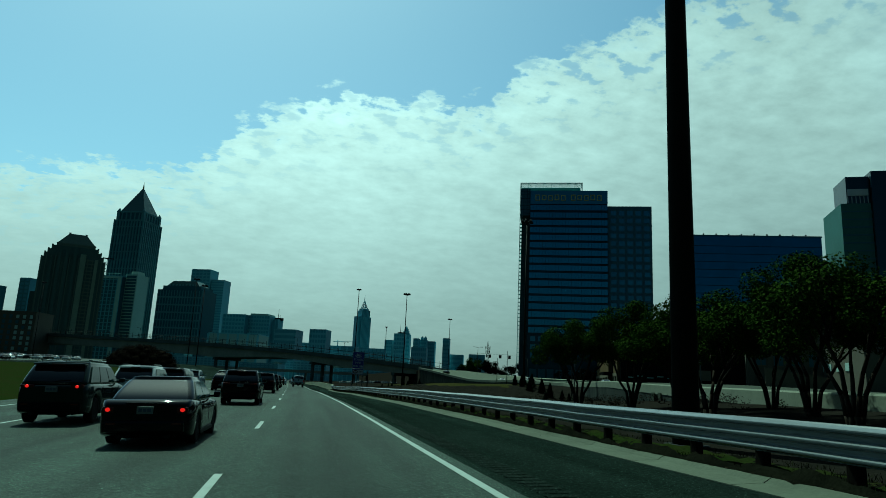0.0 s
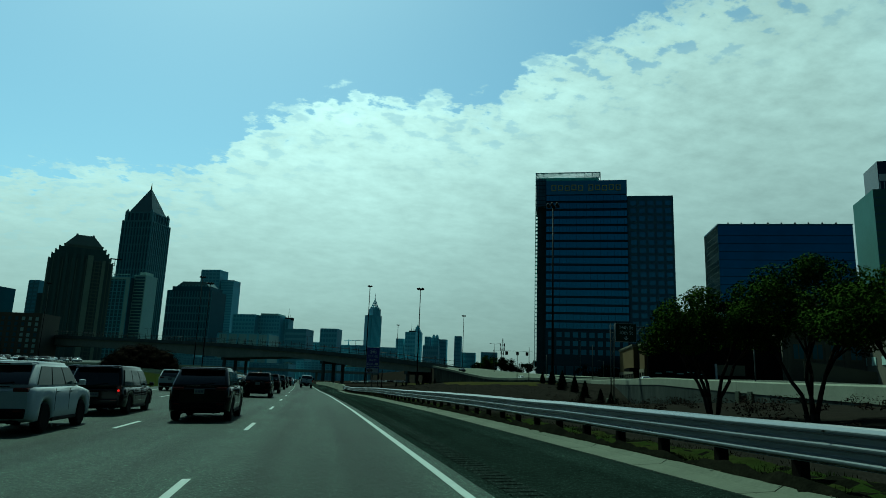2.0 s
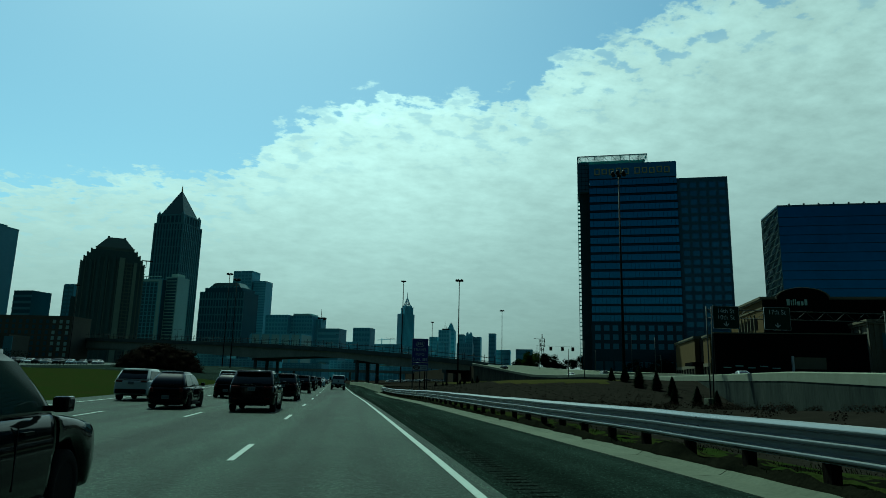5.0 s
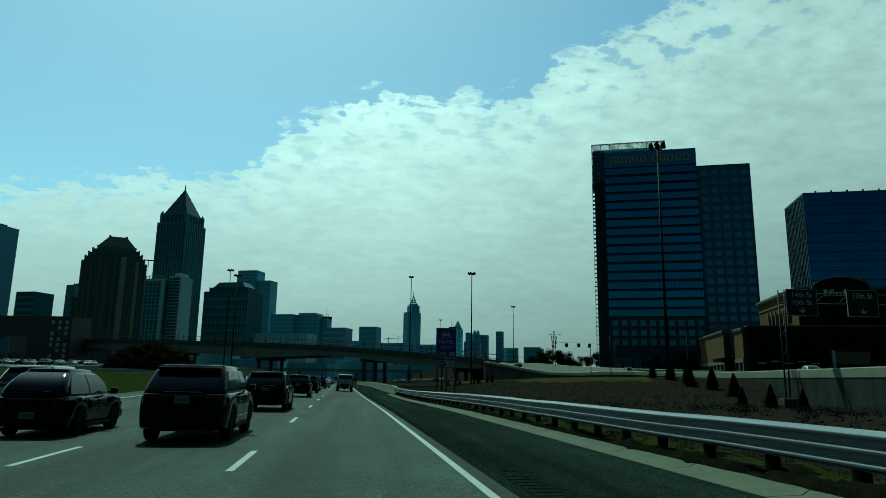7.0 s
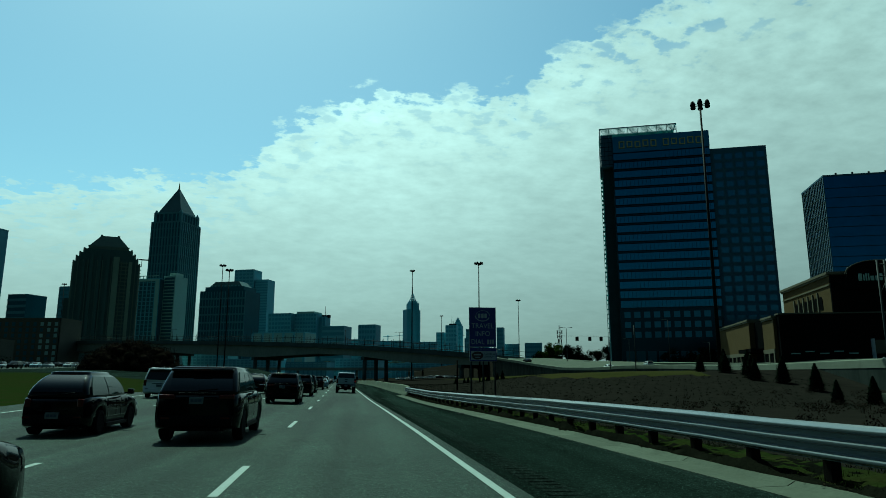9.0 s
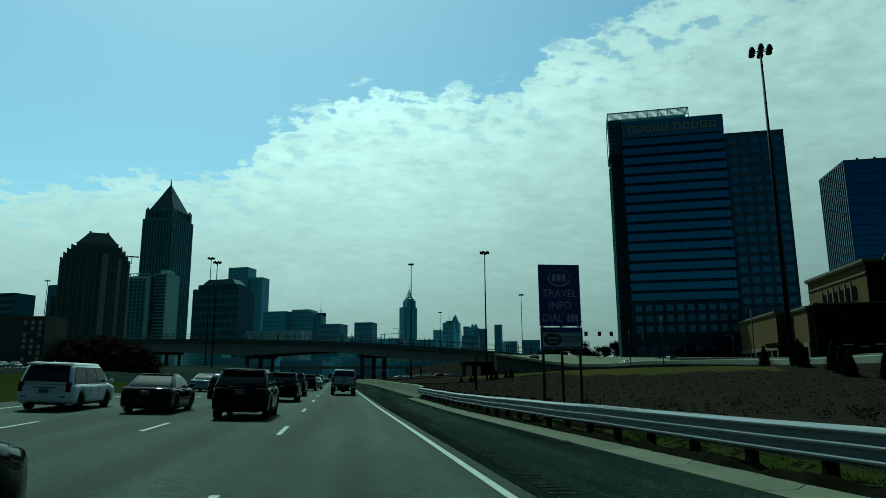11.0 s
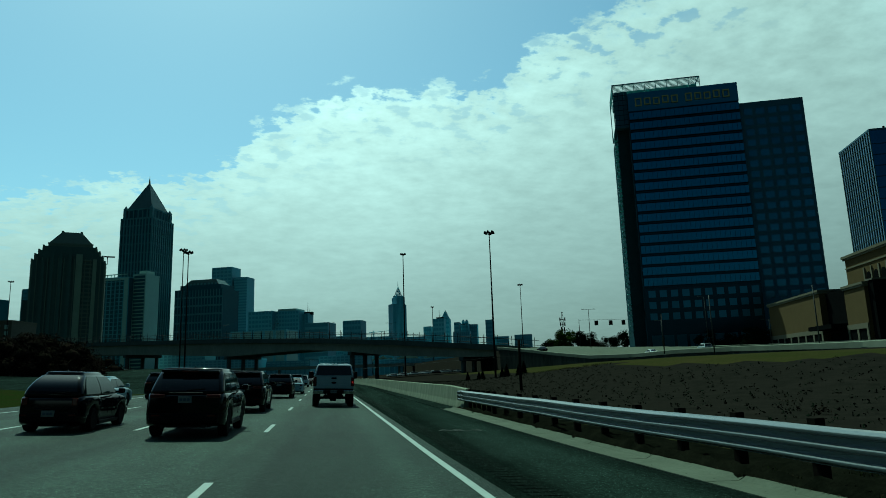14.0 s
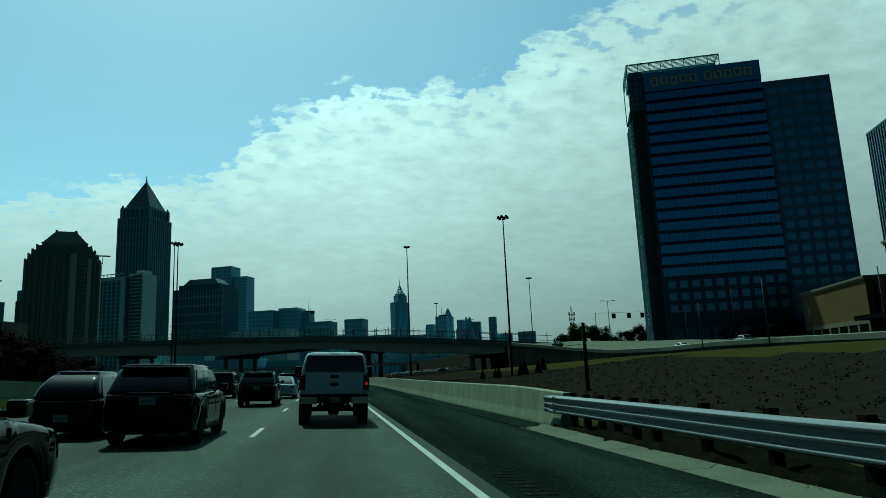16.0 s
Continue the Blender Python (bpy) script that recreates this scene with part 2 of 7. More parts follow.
def asphalt(name, dark, pale, rough, spec):
    """Worn asphalt: long tyre streaks, blotches, and pale stone chips in the grain."""
    m = bpy.data.materials.new(name)
    m.use_nodes = True
    n, l = m.node_tree.nodes, m.node_tree.links
    b = n["Principled BSDF"]
    b.inputs["Roughness"].default_value, b.inputs["Specular IOR Level"].default_value = rough, spec
    co = n.new("ShaderNodeTexCoord")

    def tex(s, d, stretch, lo, hi, a, z):
        mp = n.new("ShaderNodeMapping")
        mp.inputs["Scale"].default_value = stretch
        l.new(co.outputs["Object"], mp.inputs["Vector"])
        t = n.new("ShaderNodeTexNoise")
        t.inputs["Scale"].default_value, t.inputs["Detail"].default_value, t.inputs["Roughness"].default_value = s, d, 0.65
        l.new(mp.outputs[0], t.inputs["Vector"])
        r = n.new("ShaderNodeMapRange")
        r.inputs["From Min"].default_value, r.inputs["From Max"].default_value = lo, hi
        r.inputs["To Min"].default_value, r.inputs["To Max"].default_value = a, z
        l.new(t.outputs["Fac"], r.inputs["Value"])
        return r.outputs[0]

    def times(a, b_):
        q = n.new("ShaderNodeMath")
        q.operation = "MULTIPLY"
        l.new(a, q.inputs[0])
        l.new(b_, q.inputs[1])
        return q.outputs[0]
    streak = tex(0.62, 2, (1, 0.022, 1), 0.36, 0.64, 0.60, 1.38)
    blotch = tex(0.7, 5, (1, 0.6, 1), 0.3, 0.7, 0.82, 1.18)
    grain = tex(19, 4, (1, 0.7, 1), 0.34, 0.66, 0.55, 1.45)
    chips = tex(42, 2, (1, 0.8, 1), 0.62, 0.72, 1.0, 6.5)
    hs = n.new("ShaderNodeHueSaturation")
    mix = n.new("ShaderNodeMix")
    mix.data_type = "RGBA"
    mix.inputs["A"].default_value, mix.inputs["B"].default_value = (*dark, 1), (*pale, 1)
    l.new(tex(0.25, 3, (1, 0.2, 1), 0.35, 0.65, 0.0, 1.0), mix.inputs["Factor"])
    l.new(mix.outputs["Result"], hs.inputs["Color"])
    l.new(times(times(streak, blotch), times(grain, chips)), hs.inputs["Value"])
    l.new(hs.outputs["Color"], b.inputs["Base Color"])
    bp = n.new("ShaderNodeBump")
    bp.inputs["Strength"].default_value, bp.inputs["Distance"].default_value = 0.7, 0.02
    l.new(grain, bp.inputs["Height"])
    l.new(bp.outputs[0], b.inputs["Normal"])
    return m


ASPHALT = asphalt("asphalt", (0.0132, 0.0212, 0.0162), (0.0200, 0.0300, 0.0234), 0.75, 0.06)
ASPHALT_DARK = asphalt("shoulder_asphalt", (0.0068, 0.0108, 0.0088), (0.0095, 0.0142, 0.0118), 0.85, 0.0)
# sun caught on the ridges is put into this paler asphalt
RUMBLE = asphalt("rumble_asphalt", (0.0105, 0.0155, 0.0130), (0.0150, 0.0205, 0.0175), 0.85, 0.0)
PAINT = material("road_paint", (0.225, 0.265, 0.24), 0.6, spec=0.12, vary=0.18, scale=2.0, fine=18, bump=0.1)
PAINT_FAINT = material("faint_spray_paint", (0.066, 0.072, 0.068), 0.8, spec=0.0, vary=0.5, scale=6.0, fine=30, bump=0.1)
CONCRETE = material("concrete", (0.073, 0.084, 0.062), 0.85, spec=0.03, vary=0.25, scale=0.8, fine=14, bump=0.25, per_object=0.07)
CONCRETE_PALE = material("pale_concrete", (0.132, 0.146, 0.112), 0.85, spec=0.03, vary=0.2, scale=0.4, fine=8, bump=0.2)
CONCRETE_DIRTY = material("stained_concrete", (0.048, 0.056, 0.043), 0.9, spec=0.03, vary=0.5, scale=0.7, fine=6, bump=0.3, stretch=(1, 1, 0.3))
GALVANISED = material("galvanised_steel", (0.094, 0.108, 0.112), 0.25, metal=0.0, spec=0.6, vary=0.16, scale=1.6, fine=26, bump=0.02, stretch=(1, 0.3, 1))
STEEL_DARK = material("dark_steel", (0.010, 0.012, 0.012), 0.7, spec=0.06, metal=0.2, vary=0.2, scale=2, fine=20, bump=0.05)
POLE_GREY = material("weathered_pole_steel", (0.034, 0.040, 0.039), 0.6, spec=0.08, vary=0.15, scale=2, fine=20, bump=0.03)
TIMBER = material("post_timber", (0.012, 0.011, 0.009), 0.9, spec=0.0, vary=0.3, scale=4, fine=30, bump=0.3, stretch=(1, 1, 0.2))
GRASS = material("grass", (0.0092, 0.0170, 0.0034), 0.95, spec=0.0, second=(0.0135, 0.0150, 0.0050), vary=0.6, scale=0.6, fine=14, bump=0.5)
FAR_BAND = material("hazy_far_woods", (0.011, 0.020, 0.019), 0.95, spec=0.0, vary=0.4, scale=0.05, fine=0.3, bump=0.0)
DIRT = material("dark_dirt", (0.0022, 0.0026, 0.0018), 0.95, spec=0.0, second=(0.0058, 0.0062, 0.0040), vary=0.6, scale=2.0, fine=22, bump=0.8)
LAWN = material("lawn", (0.0175, 0.0205, 0.0062), 0.95, spec=0.0, second=(0.026, 0.0235, 0.009), vary=0.4, scale=0.15, fine=4, bump=0.4)
MULCH = material("mulch", (0.0072, 0.0073, 0.0058), 0.95, spec=0.0, second=(0.0125, 0.0114, 0.0094), vary=0.7, scale=0.9, fine=16, bump=0.8)
SHRUB = material("shrub_leaf", (0.017, 0.0105, 0.0095), 0.95, spec=0.0, second=(0.0085, 0.010, 0.0055), vary=0.3, scale=1.5, fine=12, bump=0.2)
LEAF = material("leaf", (0.027, 0.046, 0.006), 0.95, spec=0.0, second=(0.015, 0.027, 0.005), vary=0.3, scale=1.2, fine=9, bump=0.0)
NEEDLE = material("needle", (0.005, 0.009, 0.005), 0.95, spec=0.0, vary=0.3, scale=3, fine=20, bump=0.0)
BLOSSOM = material("pale_blossom", (0.11, 0.072, 0.074), 0.9, spec=0.0, vary=0.3, scale=2, fine=12, bump=0.0)
LITTER = material("dead_leaf_litter", (0.010, 0.009, 0.006), 0.95, spec=0.0, second=(0.022, 0.018, 0.011), vary=0.4, scale=3, fine=20, bump=0.0)
BARK = material("bark", (0.024, 0.020, 0.016), 0.9, spec=0.0, vary=0.3, scale=4, fine=25, bump=0.4, stretch=(1, 1, 0.3))
WF_GLASS = material("blue_facade_glass", (0.050, 0.155, 0.285), 0.12, metal=0.75, vary=0.10, scale=0.12, fine=0.9, bump=0.0, per_object=0.08)
# much darker than the other concretes, with paler upright streaks
WALL_STREAKED = material("dark_stained_concrete", (0.007, 0.0105, 0.0098), 0.9, spec=0.03, second=(0.026, 0.032, 0.027), vary=0.4, scale=0.5, fine=5, bump=0.2, stretch=(1, 1, 0.25))
WF_GLASS_DIM = material("dim_facade_glass", (0.044, 0.125, 0.215), 0.15, metal=0.6, vary=0.10, scale=0.12, fine=0.9, bump=0.0, per_object=0.12)
CROWN_METAL = material("crown_metal", (0.17, 0.33, 0.33), 0.5, spec=0.1, vary=0.1, scale=0.3, fine=3, bump=0.0)
WF_SIDE = material("dark_side_wall", (0.026, 0.050, 0.060), 0.8, spec=0.0, vary=0.2, scale=0.3, fine=3, bump=0.0)
WF_STONE = material("grey_facade_panel", (0.042, 0.095, 0.145), 0.55, spec=0.12, vary=0.12, scale=0.2, fine=2.5, bump=0.05)
WF_DARK = material("dark_facade_panel", (0.016, 0.036, 0.056), 0.2, spec=0.12, vary=0.15, scale=0.2, fine=2.0, bump=0.03, metal=0.6)
# the facade's faint reflections are put into its broad uneven tone
BLUE_GLASS = material("deep_blue_glass", (0.020, 0.092, 0.205), 0.1, metal=0.8, vary=0.22, scale=0.035, fine=0.25, bump=0.0)
GREEN_GLASS = material("green_glass", (0.06, 0.12, 0.115), 0.7, metal=0.1, spec=0.02, vary=0.12, scale=0.1, fine=0.7, bump=0.0)
# distance haze is put into these four colours as a paler, bluer tint
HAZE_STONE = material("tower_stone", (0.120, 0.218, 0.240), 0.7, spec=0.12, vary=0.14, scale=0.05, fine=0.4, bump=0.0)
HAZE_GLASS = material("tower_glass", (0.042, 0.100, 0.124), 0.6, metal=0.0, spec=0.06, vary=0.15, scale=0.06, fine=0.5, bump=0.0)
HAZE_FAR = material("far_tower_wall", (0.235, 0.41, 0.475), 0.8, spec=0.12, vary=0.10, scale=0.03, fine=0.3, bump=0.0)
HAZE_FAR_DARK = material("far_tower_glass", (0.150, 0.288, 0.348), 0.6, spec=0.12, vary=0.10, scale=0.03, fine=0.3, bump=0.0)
PALE_WALL = material("pale_tower_wall", (0.30, 0.40, 0.365), 0.7, spec=0.12, vary=0.1, scale=0.05, fine=0.4, bump=0.0)
ROOF_METAL = material("tower_roof", (0.06, 0.105, 0.105), 0.5, spec=0.12, metal=0.2, vary=0.12, scale=0.08, fine=0.5, bump=0.0)
BRICK = material("store_brick", (0.070, 0.052, 0.024), 0.85, spec=0.03, vary=0.14, scale=0.3, fine=5, bump=0.1)
STORE_TRIM = material("store_trim", (0.10, 0.094, 0.068), 0.8, spec=0.03, vary=0.1, scale=0.3, fine=4, bump=0.05)
# shade of the front, recess and openings is put into this near-black
STORE_SHADE_DARK = material("store_dark_wall", (0.005, 0.0055, 0.0055), 0.85, spec=0.0, vary=0.2, scale=0.3, fine=4, bump=0.05)
BRIDGE_WEB = material("bridge_concrete", (0.205, 0.215, 0.175), 0.85, spec=0.03, vary=0.22, scale=0.12, fine=1.2, bump=0.1, stretch=(1, 1, 0.4))
BRIDGE_DARK = material("bridge_edge_concrete", (0.072, 0.090, 0.082), 0.85, spec=0.03, vary=0.3, scale=0.2, fine=1.5, bump=0.1)
BARRIER = material("streaked_barrier_concrete", (0.165, 0.185, 0.135), 0.85, spec=0.03, second=(0.105, 0.122, 0.086), vary=0.30, scale=1.6, fine=9, bump=0.15, stretch=(1, 1, 0.16), per_object=0.08)
GRID_METAL = material("side_grid_metal", (0.050, 0.085, 0.088), 0.6, spec=0.1, vary=0.12, scale=0.2, fine=2.0, bump=0.0)
OLIVE_STONE = material("olive_tower_stone", (0.235, 0.280, 0.210), 0.8, spec=0.05, vary=0.14, scale=0.05, fine=0.4, bump=0.0)
OLIVE_MID = material("olive_tower_panel", (0.135, 0.170, 0.140), 0.8, spec=0.05, vary=0.14, scale=0.05, fine=0.4, bump=0.0)
OLIVE_GLASS = material("olive_tower_glass", (0.080, 0.122, 0.110), 0.6, spec=0.05, vary=0.15, scale=0.06, fine=0.5, bump=0.0)
BROWN_BRICK = material("brown_brick", (0.082, 0.078, 0.060), 0.85, spec=0.12, vary=0.15, scale=0.1, fine=1.0, bump=0.05)
GOLD = material("gold_letter", (0.34, 0.28, 0.11), 0.35, metal=0.6, vary=0.05, bump=0.0)
SIGN_BLUE = material("sign_blue", (0.010, 0.018, 0.16), 0.4, vary=0.06, scale=1, fine=10, bump=0.0)
SIGN_GREEN = material("sign_green", (0.004, 0.019, 0.013), 0.6, spec=0.1, vary=0.06, scale=1, fine=10, bump=0.0)
SIGN_WHITE = material("sign_white", (0.34, 0.36, 0.38), 0.4, vary=0.05, scale=1, fine=10, bump=0.0)
SIGN_RED = material("sign_dark_red", (0.045, 0.018, 0.014), 0.45, vary=0.1, scale=2, fine=10, bump=0.0)
BLACK = material("black_plastic", (0.004, 0.004, 0.0045), 0.6, spec=0.06, vary=0.1, scale=3, fine=30, bump=0.03)
RUBBER = material("tyre_rubber", (0.007, 0.007, 0.007), 0.9, spec=0.04, vary=0.15, scale=4, fine=30, bump=0.1)
CHROME = material("chrome", (0.32, 0.34, 0.35), 0.18, metal=1.0, vary=0.04, scale=3, fine=20, bump=0.0)
RIM = material("alloy_rim", (0.30, 0.31, 0.32), 0.35, metal=0.9, vary=0.1, scale=4, fine=20, bump=0.0)
# daylight seen through the side panes is put into this paler colour
SIDE_GLASS = material("side_car_glass", (0.014, 0.026, 0.023), 0.05, spec=0.12, vary=0.15, scale=2, fine=6, bump=0.0)
WINDOW = material("tinted_car_glass", (0.004, 0.005, 0.006), 0.03, spec=0.5, vary=0.05, scale=1, fine=4, bump=0.0)
TAIL_RED = material("tail_lens", (0.05, 0.006, 0.005), 0.15, vary=0.08, scale=6, fine=30, bump=0.0, spec=0.3)
TAIL_DIM = lamp_material("dim_tail_lens", (0.7, 0.02, 0.02), 0.25)
TAIL_LIT = lamp_material("lit_tail_lens", (1.0, 0.008, 0.012), 0.7)
LENS_CLEAR = material("clear_lens", (0.20, 0.21, 0.22), 0.15, vary=0.08, scale=6, fine=30, bump=0.0, spec=0.3)
PLATE = material("plate_white", (0.13, 0.14, 0.138), 0.45, vary=0.1, scale=5, fine=30, bump=0.0)
PLATE_BAR = material("plate_bar", (0.05, 0.06, 0.09), 0.5, vary=0.1, scale=5, fine=30, bump=0.0)


def car_paint(name, colour):
    return material(name, colour, 0.06, spec=0.17, vary=0.08, scale=1.2, fine=14, bump=0.0)


# ---- mesh helpers ----


def link(name, bm, mat, parent=None, label="", sharp=True):
    me = bpy.data.meshes.new(name)
    bm.to_mesh(me)
    bm.free()
    for m in (mat if isinstance(mat, (list, tuple)) else (mat,)):
        me.materials.append(m)
    ob = new(name, me)
    if parent is not None:
        ob.parent = parent
    if label:
        ob["label"] = label
    return ob


def part(name, bm, mat, parent, label=""):
    return link(name, bm, mat, parent, label)


def clone(ob, m, parent=None):
    """Another object on the same mesh, for alike pieces."""
    o = new(ob.name.split(".")[0], ob.data)
    o.parent = parent if parent is not None else ob.parent
    o.matrix_basis = m
    for k in ("label",):
        if k in ob:
            o[k] = ob[k]
    return o


def empty(name, m, label, category, group="", kind=""):
    e = new(name)
    e.empty_display_size = 0.3
    e.matrix_world = m
    return tagged(e, label, category, group, kind)


def box(bm, x0, x1, y0, y1, z0, z1, bevel=0.0, m=None, mat=0):
    vs = [bm.verts.new(p) for p in ((x0, y0, z0), (x1, y0, z0), (x1, y1, z0), (x0, y1, z0), (x0, y0, z1), (x1, y0, z1), (x1, y1, z1), (x0, y1, z1))]
    fs = [bm.faces.new([vs[i] for i in q]) for q in ((3, 2, 1, 0), (4, 5, 6, 7), (0, 1, 5, 4), (1, 2, 6, 5), (2, 3, 7, 6), (3, 0, 4, 7))]
    for f in fs:
        f.material_index = mat
    if m is not None:
        bmesh.ops.transform(bm, matrix=m, verts=vs)
    if bevel:
        bmesh.ops.bevel(bm, geom=list({e for f in fs for e in f.edges}), offset=bevel, segments=2, affect="EDGES", profile=0.6)
    return bm


def boxes(*items, bevel=0.0):
    bm = bmesh.new()
    for it in items:
        box(bm, *it, bevel=bevel)
    return bm


def prism(bm, ring, z0, z1, scale=1.0, cx=0.0, cy=0.0, mat=0):
    """A prism on a ring of (x, y); the top may be scaled about (cx, cy)."""
    lo = [bm.verts.new((x, y, z0)) for x, y in ring]
    hi = [bm.verts.new((cx + (x - cx) * scale, cy + (y - cy) * scale, z1)) for x, y in ring]
    n = len(ring)
    fs = [bm.faces.new((lo[i], lo[(i + 1) % n], hi[(i + 1) % n], hi[i])) for i in range(n)]
    fs.append(bm.faces.new(lo[::-1]))
    fs.append(bm.faces.new(hi))
    for f in fs:
        f.material_index = mat
    return bm


def tube(bm, a, b, r0, r1=None, sides=10):
    a, b = Vector(a), Vector(b)
    r1 = r0 if r1 is None else r1
    q = (b - a).to_track_quat("Z", "Y")
    lo, hi = [], []
    for i in range(sides):
        c = Vector((math.cos(2 * math.pi * i / sides), math.sin(2 * math.pi * i / sides), 0))
        lo.append(bm.verts.new(a + q @ (c * r0)))
        hi.append(bm.verts.new(b + q @ (c * r1)))
    for i in range(sides):
        f = bm.faces.new((lo[i], lo[(i + 1) % sides], hi[(i + 1) % sides], hi[i]))
        f.smooth = True
    bm.faces.new(lo[::-1])
    bm.faces.new(hi)
    return bm


def loft(bm, rings, closed=True, caps=True, soft=True):
    rows = [[bm.verts.new(p) for p in r] for r in rings]
    n = len(rows[0])
    for a, b in zip(rows, rows[1:]):
        for i in range(n if closed else n - 1):
            f = bm.faces.new((a[i], a[(i + 1) % n], b[(i + 1) % n], b[i]))
            f.smooth = soft
    if caps and closed:
        bm.faces.new(rows[0][::-1])
        bm.faces.new(rows[-1])
    return bm


def text_part(name, words, size, m, mat, parent, depth=0.02, label="", align="CENTER", squash=1.0):
    cu = bpy.data.curves.new(name, "FONT")
    cu.body, cu.size, cu.extrude, cu.align_x, cu.align_y = words, size, depth, align, "CENTER"
    cu.resolution_u = 3
    tmp = new(name + "_curve", cu)
    dg = bpy.context.evaluated_depsgraph_get()
    me = bpy.data.meshes.new_from_object(tmp.evaluated_get(dg))
    bpy.data.objects.remove(tmp)
    me.materials.clear()
    me.materials.append(mat)
    ob = new(name, me)
    ob.parent = parent
    ob.matrix_basis = m @ Matrix.Diagonal((squash, 1, 1, 1))
    if label:
        ob["label"] = label
    return ob


UPRIGHT = pose(0, 0, 0, 90, 0, 0)      # text that faces along -y

# ---- ground, road and kerb ----


def steps(*runs):
    out = []
    for a, b, d in runs:
        n = max(1, round((b - a) / d))
        out += [a + (b - a) * i / n for i in range(n)]
    return out + [runs[-1][1]]


def strip(name, s0, s1, ys, h, mat, cols=1, label="", category="", kind="structure", parent=None, skirt=0.0):
    bm = bmesh.new()
    rows = []
    for y in ys:
        rows.append([bm.verts.new(at(s0 + (s1 - s0) * i / cols, y, h)) for i in range(cols + 1)])
    for a, b in zip(rows, rows[1:]):
        for i in range(cols):
            bm.faces.new((a[i], a[i + 1], b[i + 1], b[i]))
    if skirt:
        edges = [e for e in bm.edges if e.is_boundary]
        r = bmesh.ops.extrude_edge_only(bm, edges=edges)
        bmesh.ops.translate(bm, verts=[v for v in r["geom"] if isinstance(v, bmesh.types.BMVert)], vec=(0, 0, -skirt))
    ob = link(name, bm, mat, parent)
    return tagged(ob, label, category, kind=kind) if parent is None else ob


LEFT = [-2400, -1400, -800, -500, -350, -250, -180, -130, -100, -80, -65, -54, -46, -40, -34, -29, -25, -22, -19.5, -17.6, -16.4, -12, -8, -4, 0, 3, 4.4]
BETWEEN = [i / 30 for i in range(1, 30)]
RIGHT = [2, 6, 10, 14, 20, 28, 40, 60, 90, 140, 220, 400, 800, 1500, 2400]
YS = steps((-300, -60, 40), (-60, 0, 6), (0, 160, 2), (160, 345, 4), (345, 480, 15), (480, 1000, 60), (1000, 4200, 400))


def lawn_from(y):
    return float(np.interp(y, [120, 130, 136, 140, 150, 165, 190, 230, 256, 300], [60, 54, 42, 31, 29, 29.5, 36, 46, 44, 36])) + 0.7 * math.sin(y / 7)


bm = bmesh.new()
rows, kinds = [], []
for y in YS:
    lx, wx = line_x(y), wall_x(y)
    xs = [lx + s for s in LEFT] + [lx + 4.4 + (wx + 0.12 - lx - 4.4) * u for u in BETWEEN] + [wx + 0.12, wx + 0.34] + [wx + d for d in RIGHT]
    rows.append([bm.verts.new((x, y, ground_z(x, y))) for x in xs])
for j in range(len(YS) - 1):
    for i in range(len(rows[0]) - 1):
        f = bm.faces.new((rows[j][i], rows[j][i + 1], rows[j + 1][i + 1], rows[j + 1][i]))
        f.smooth = True
        x = (rows[j][i].co.x + rows[j + 1][i + 1].co.x) / 2
        y = (YS[j] + YS[j + 1]) / 2
        s = x - line_x(y)
        if 4 < s < 6.4 and y < 134:
            k = 0
        elif s > 4 and x < wall_x(y) and y < 345:
            k = 2 if (y > 120 and x > lawn_from(y) and y - 54 > x / 0.50) or (6.4 < s < 8.5 and y > 112) else 1
        elif s > 4:
            k = 3 if y < 300 else 1
        else:
            k = 0 if y < 165 and s > -60 else 4
        f.material_index = k
tagged(link("ground", bm, [GRASS, MULCH, LAWN, CONCRETE_DIRTY, ASPHALT_DARK]), "rough verge of grass, dark mulch beds and a mown lawn bank", "ground", kind="structure")

ROAD_YS = steps((-60, 0, 5), (0, 170, 2), (170, 330, 8), (330, 800, 40))
tagged(strip("road", -16.5, 0.32, ROAD_YS, 0.0, ASPHALT, 8, skirt=0.3), "grey worn asphalt motorway lanes with white markings", "road", kind="structure")
strip("shoulder", 0.32, 3.56, ROAD_YS, -0.004, ASPHALT_DARK, 3, "dark asphalt hard shoulder beside the lanes", "road", skirt=0.3)

strip("shoulder_edge", 3.57, 4.62, steps((131.4, 170, 3), (170, 330, 8)), 0.012, ASPHALT_DARK, 1, "dark asphalt at the foot of the barrier", "road", skirt=0.2)

marks = new("lane_marking")
tagged(marks, "worn white painted lane lines on the asphalt", "road marking", kind="structure")
strip("edge_line", -0.068, 0.068, steps((-20, 170, 2), (170, 330, 8)), 0.006, PAINT, parent=marks)
strip("edge_line", -14.75, -14.60, steps((-20, 170, 2), (170, 330, 8)), 0.006, PAINT, parent=marks)
for s, phase, n in ((-3.72, 0.0, 26), (-7.32, 0.7, 26), (-10.98, 0.4, 24)):
    for k in range(-2, n):
        y1 = 11.12 + phase + 12.19 * k
        strip("dash", s - 0.065, s + 0.065, steps((y1 - 3.05, y1, 1.02)), 0.006, PAINT, parent=marks)

# rumble strip: grooves milled across the shoulder, read as low pale bars
bm = bmesh.new()
y = -6.0
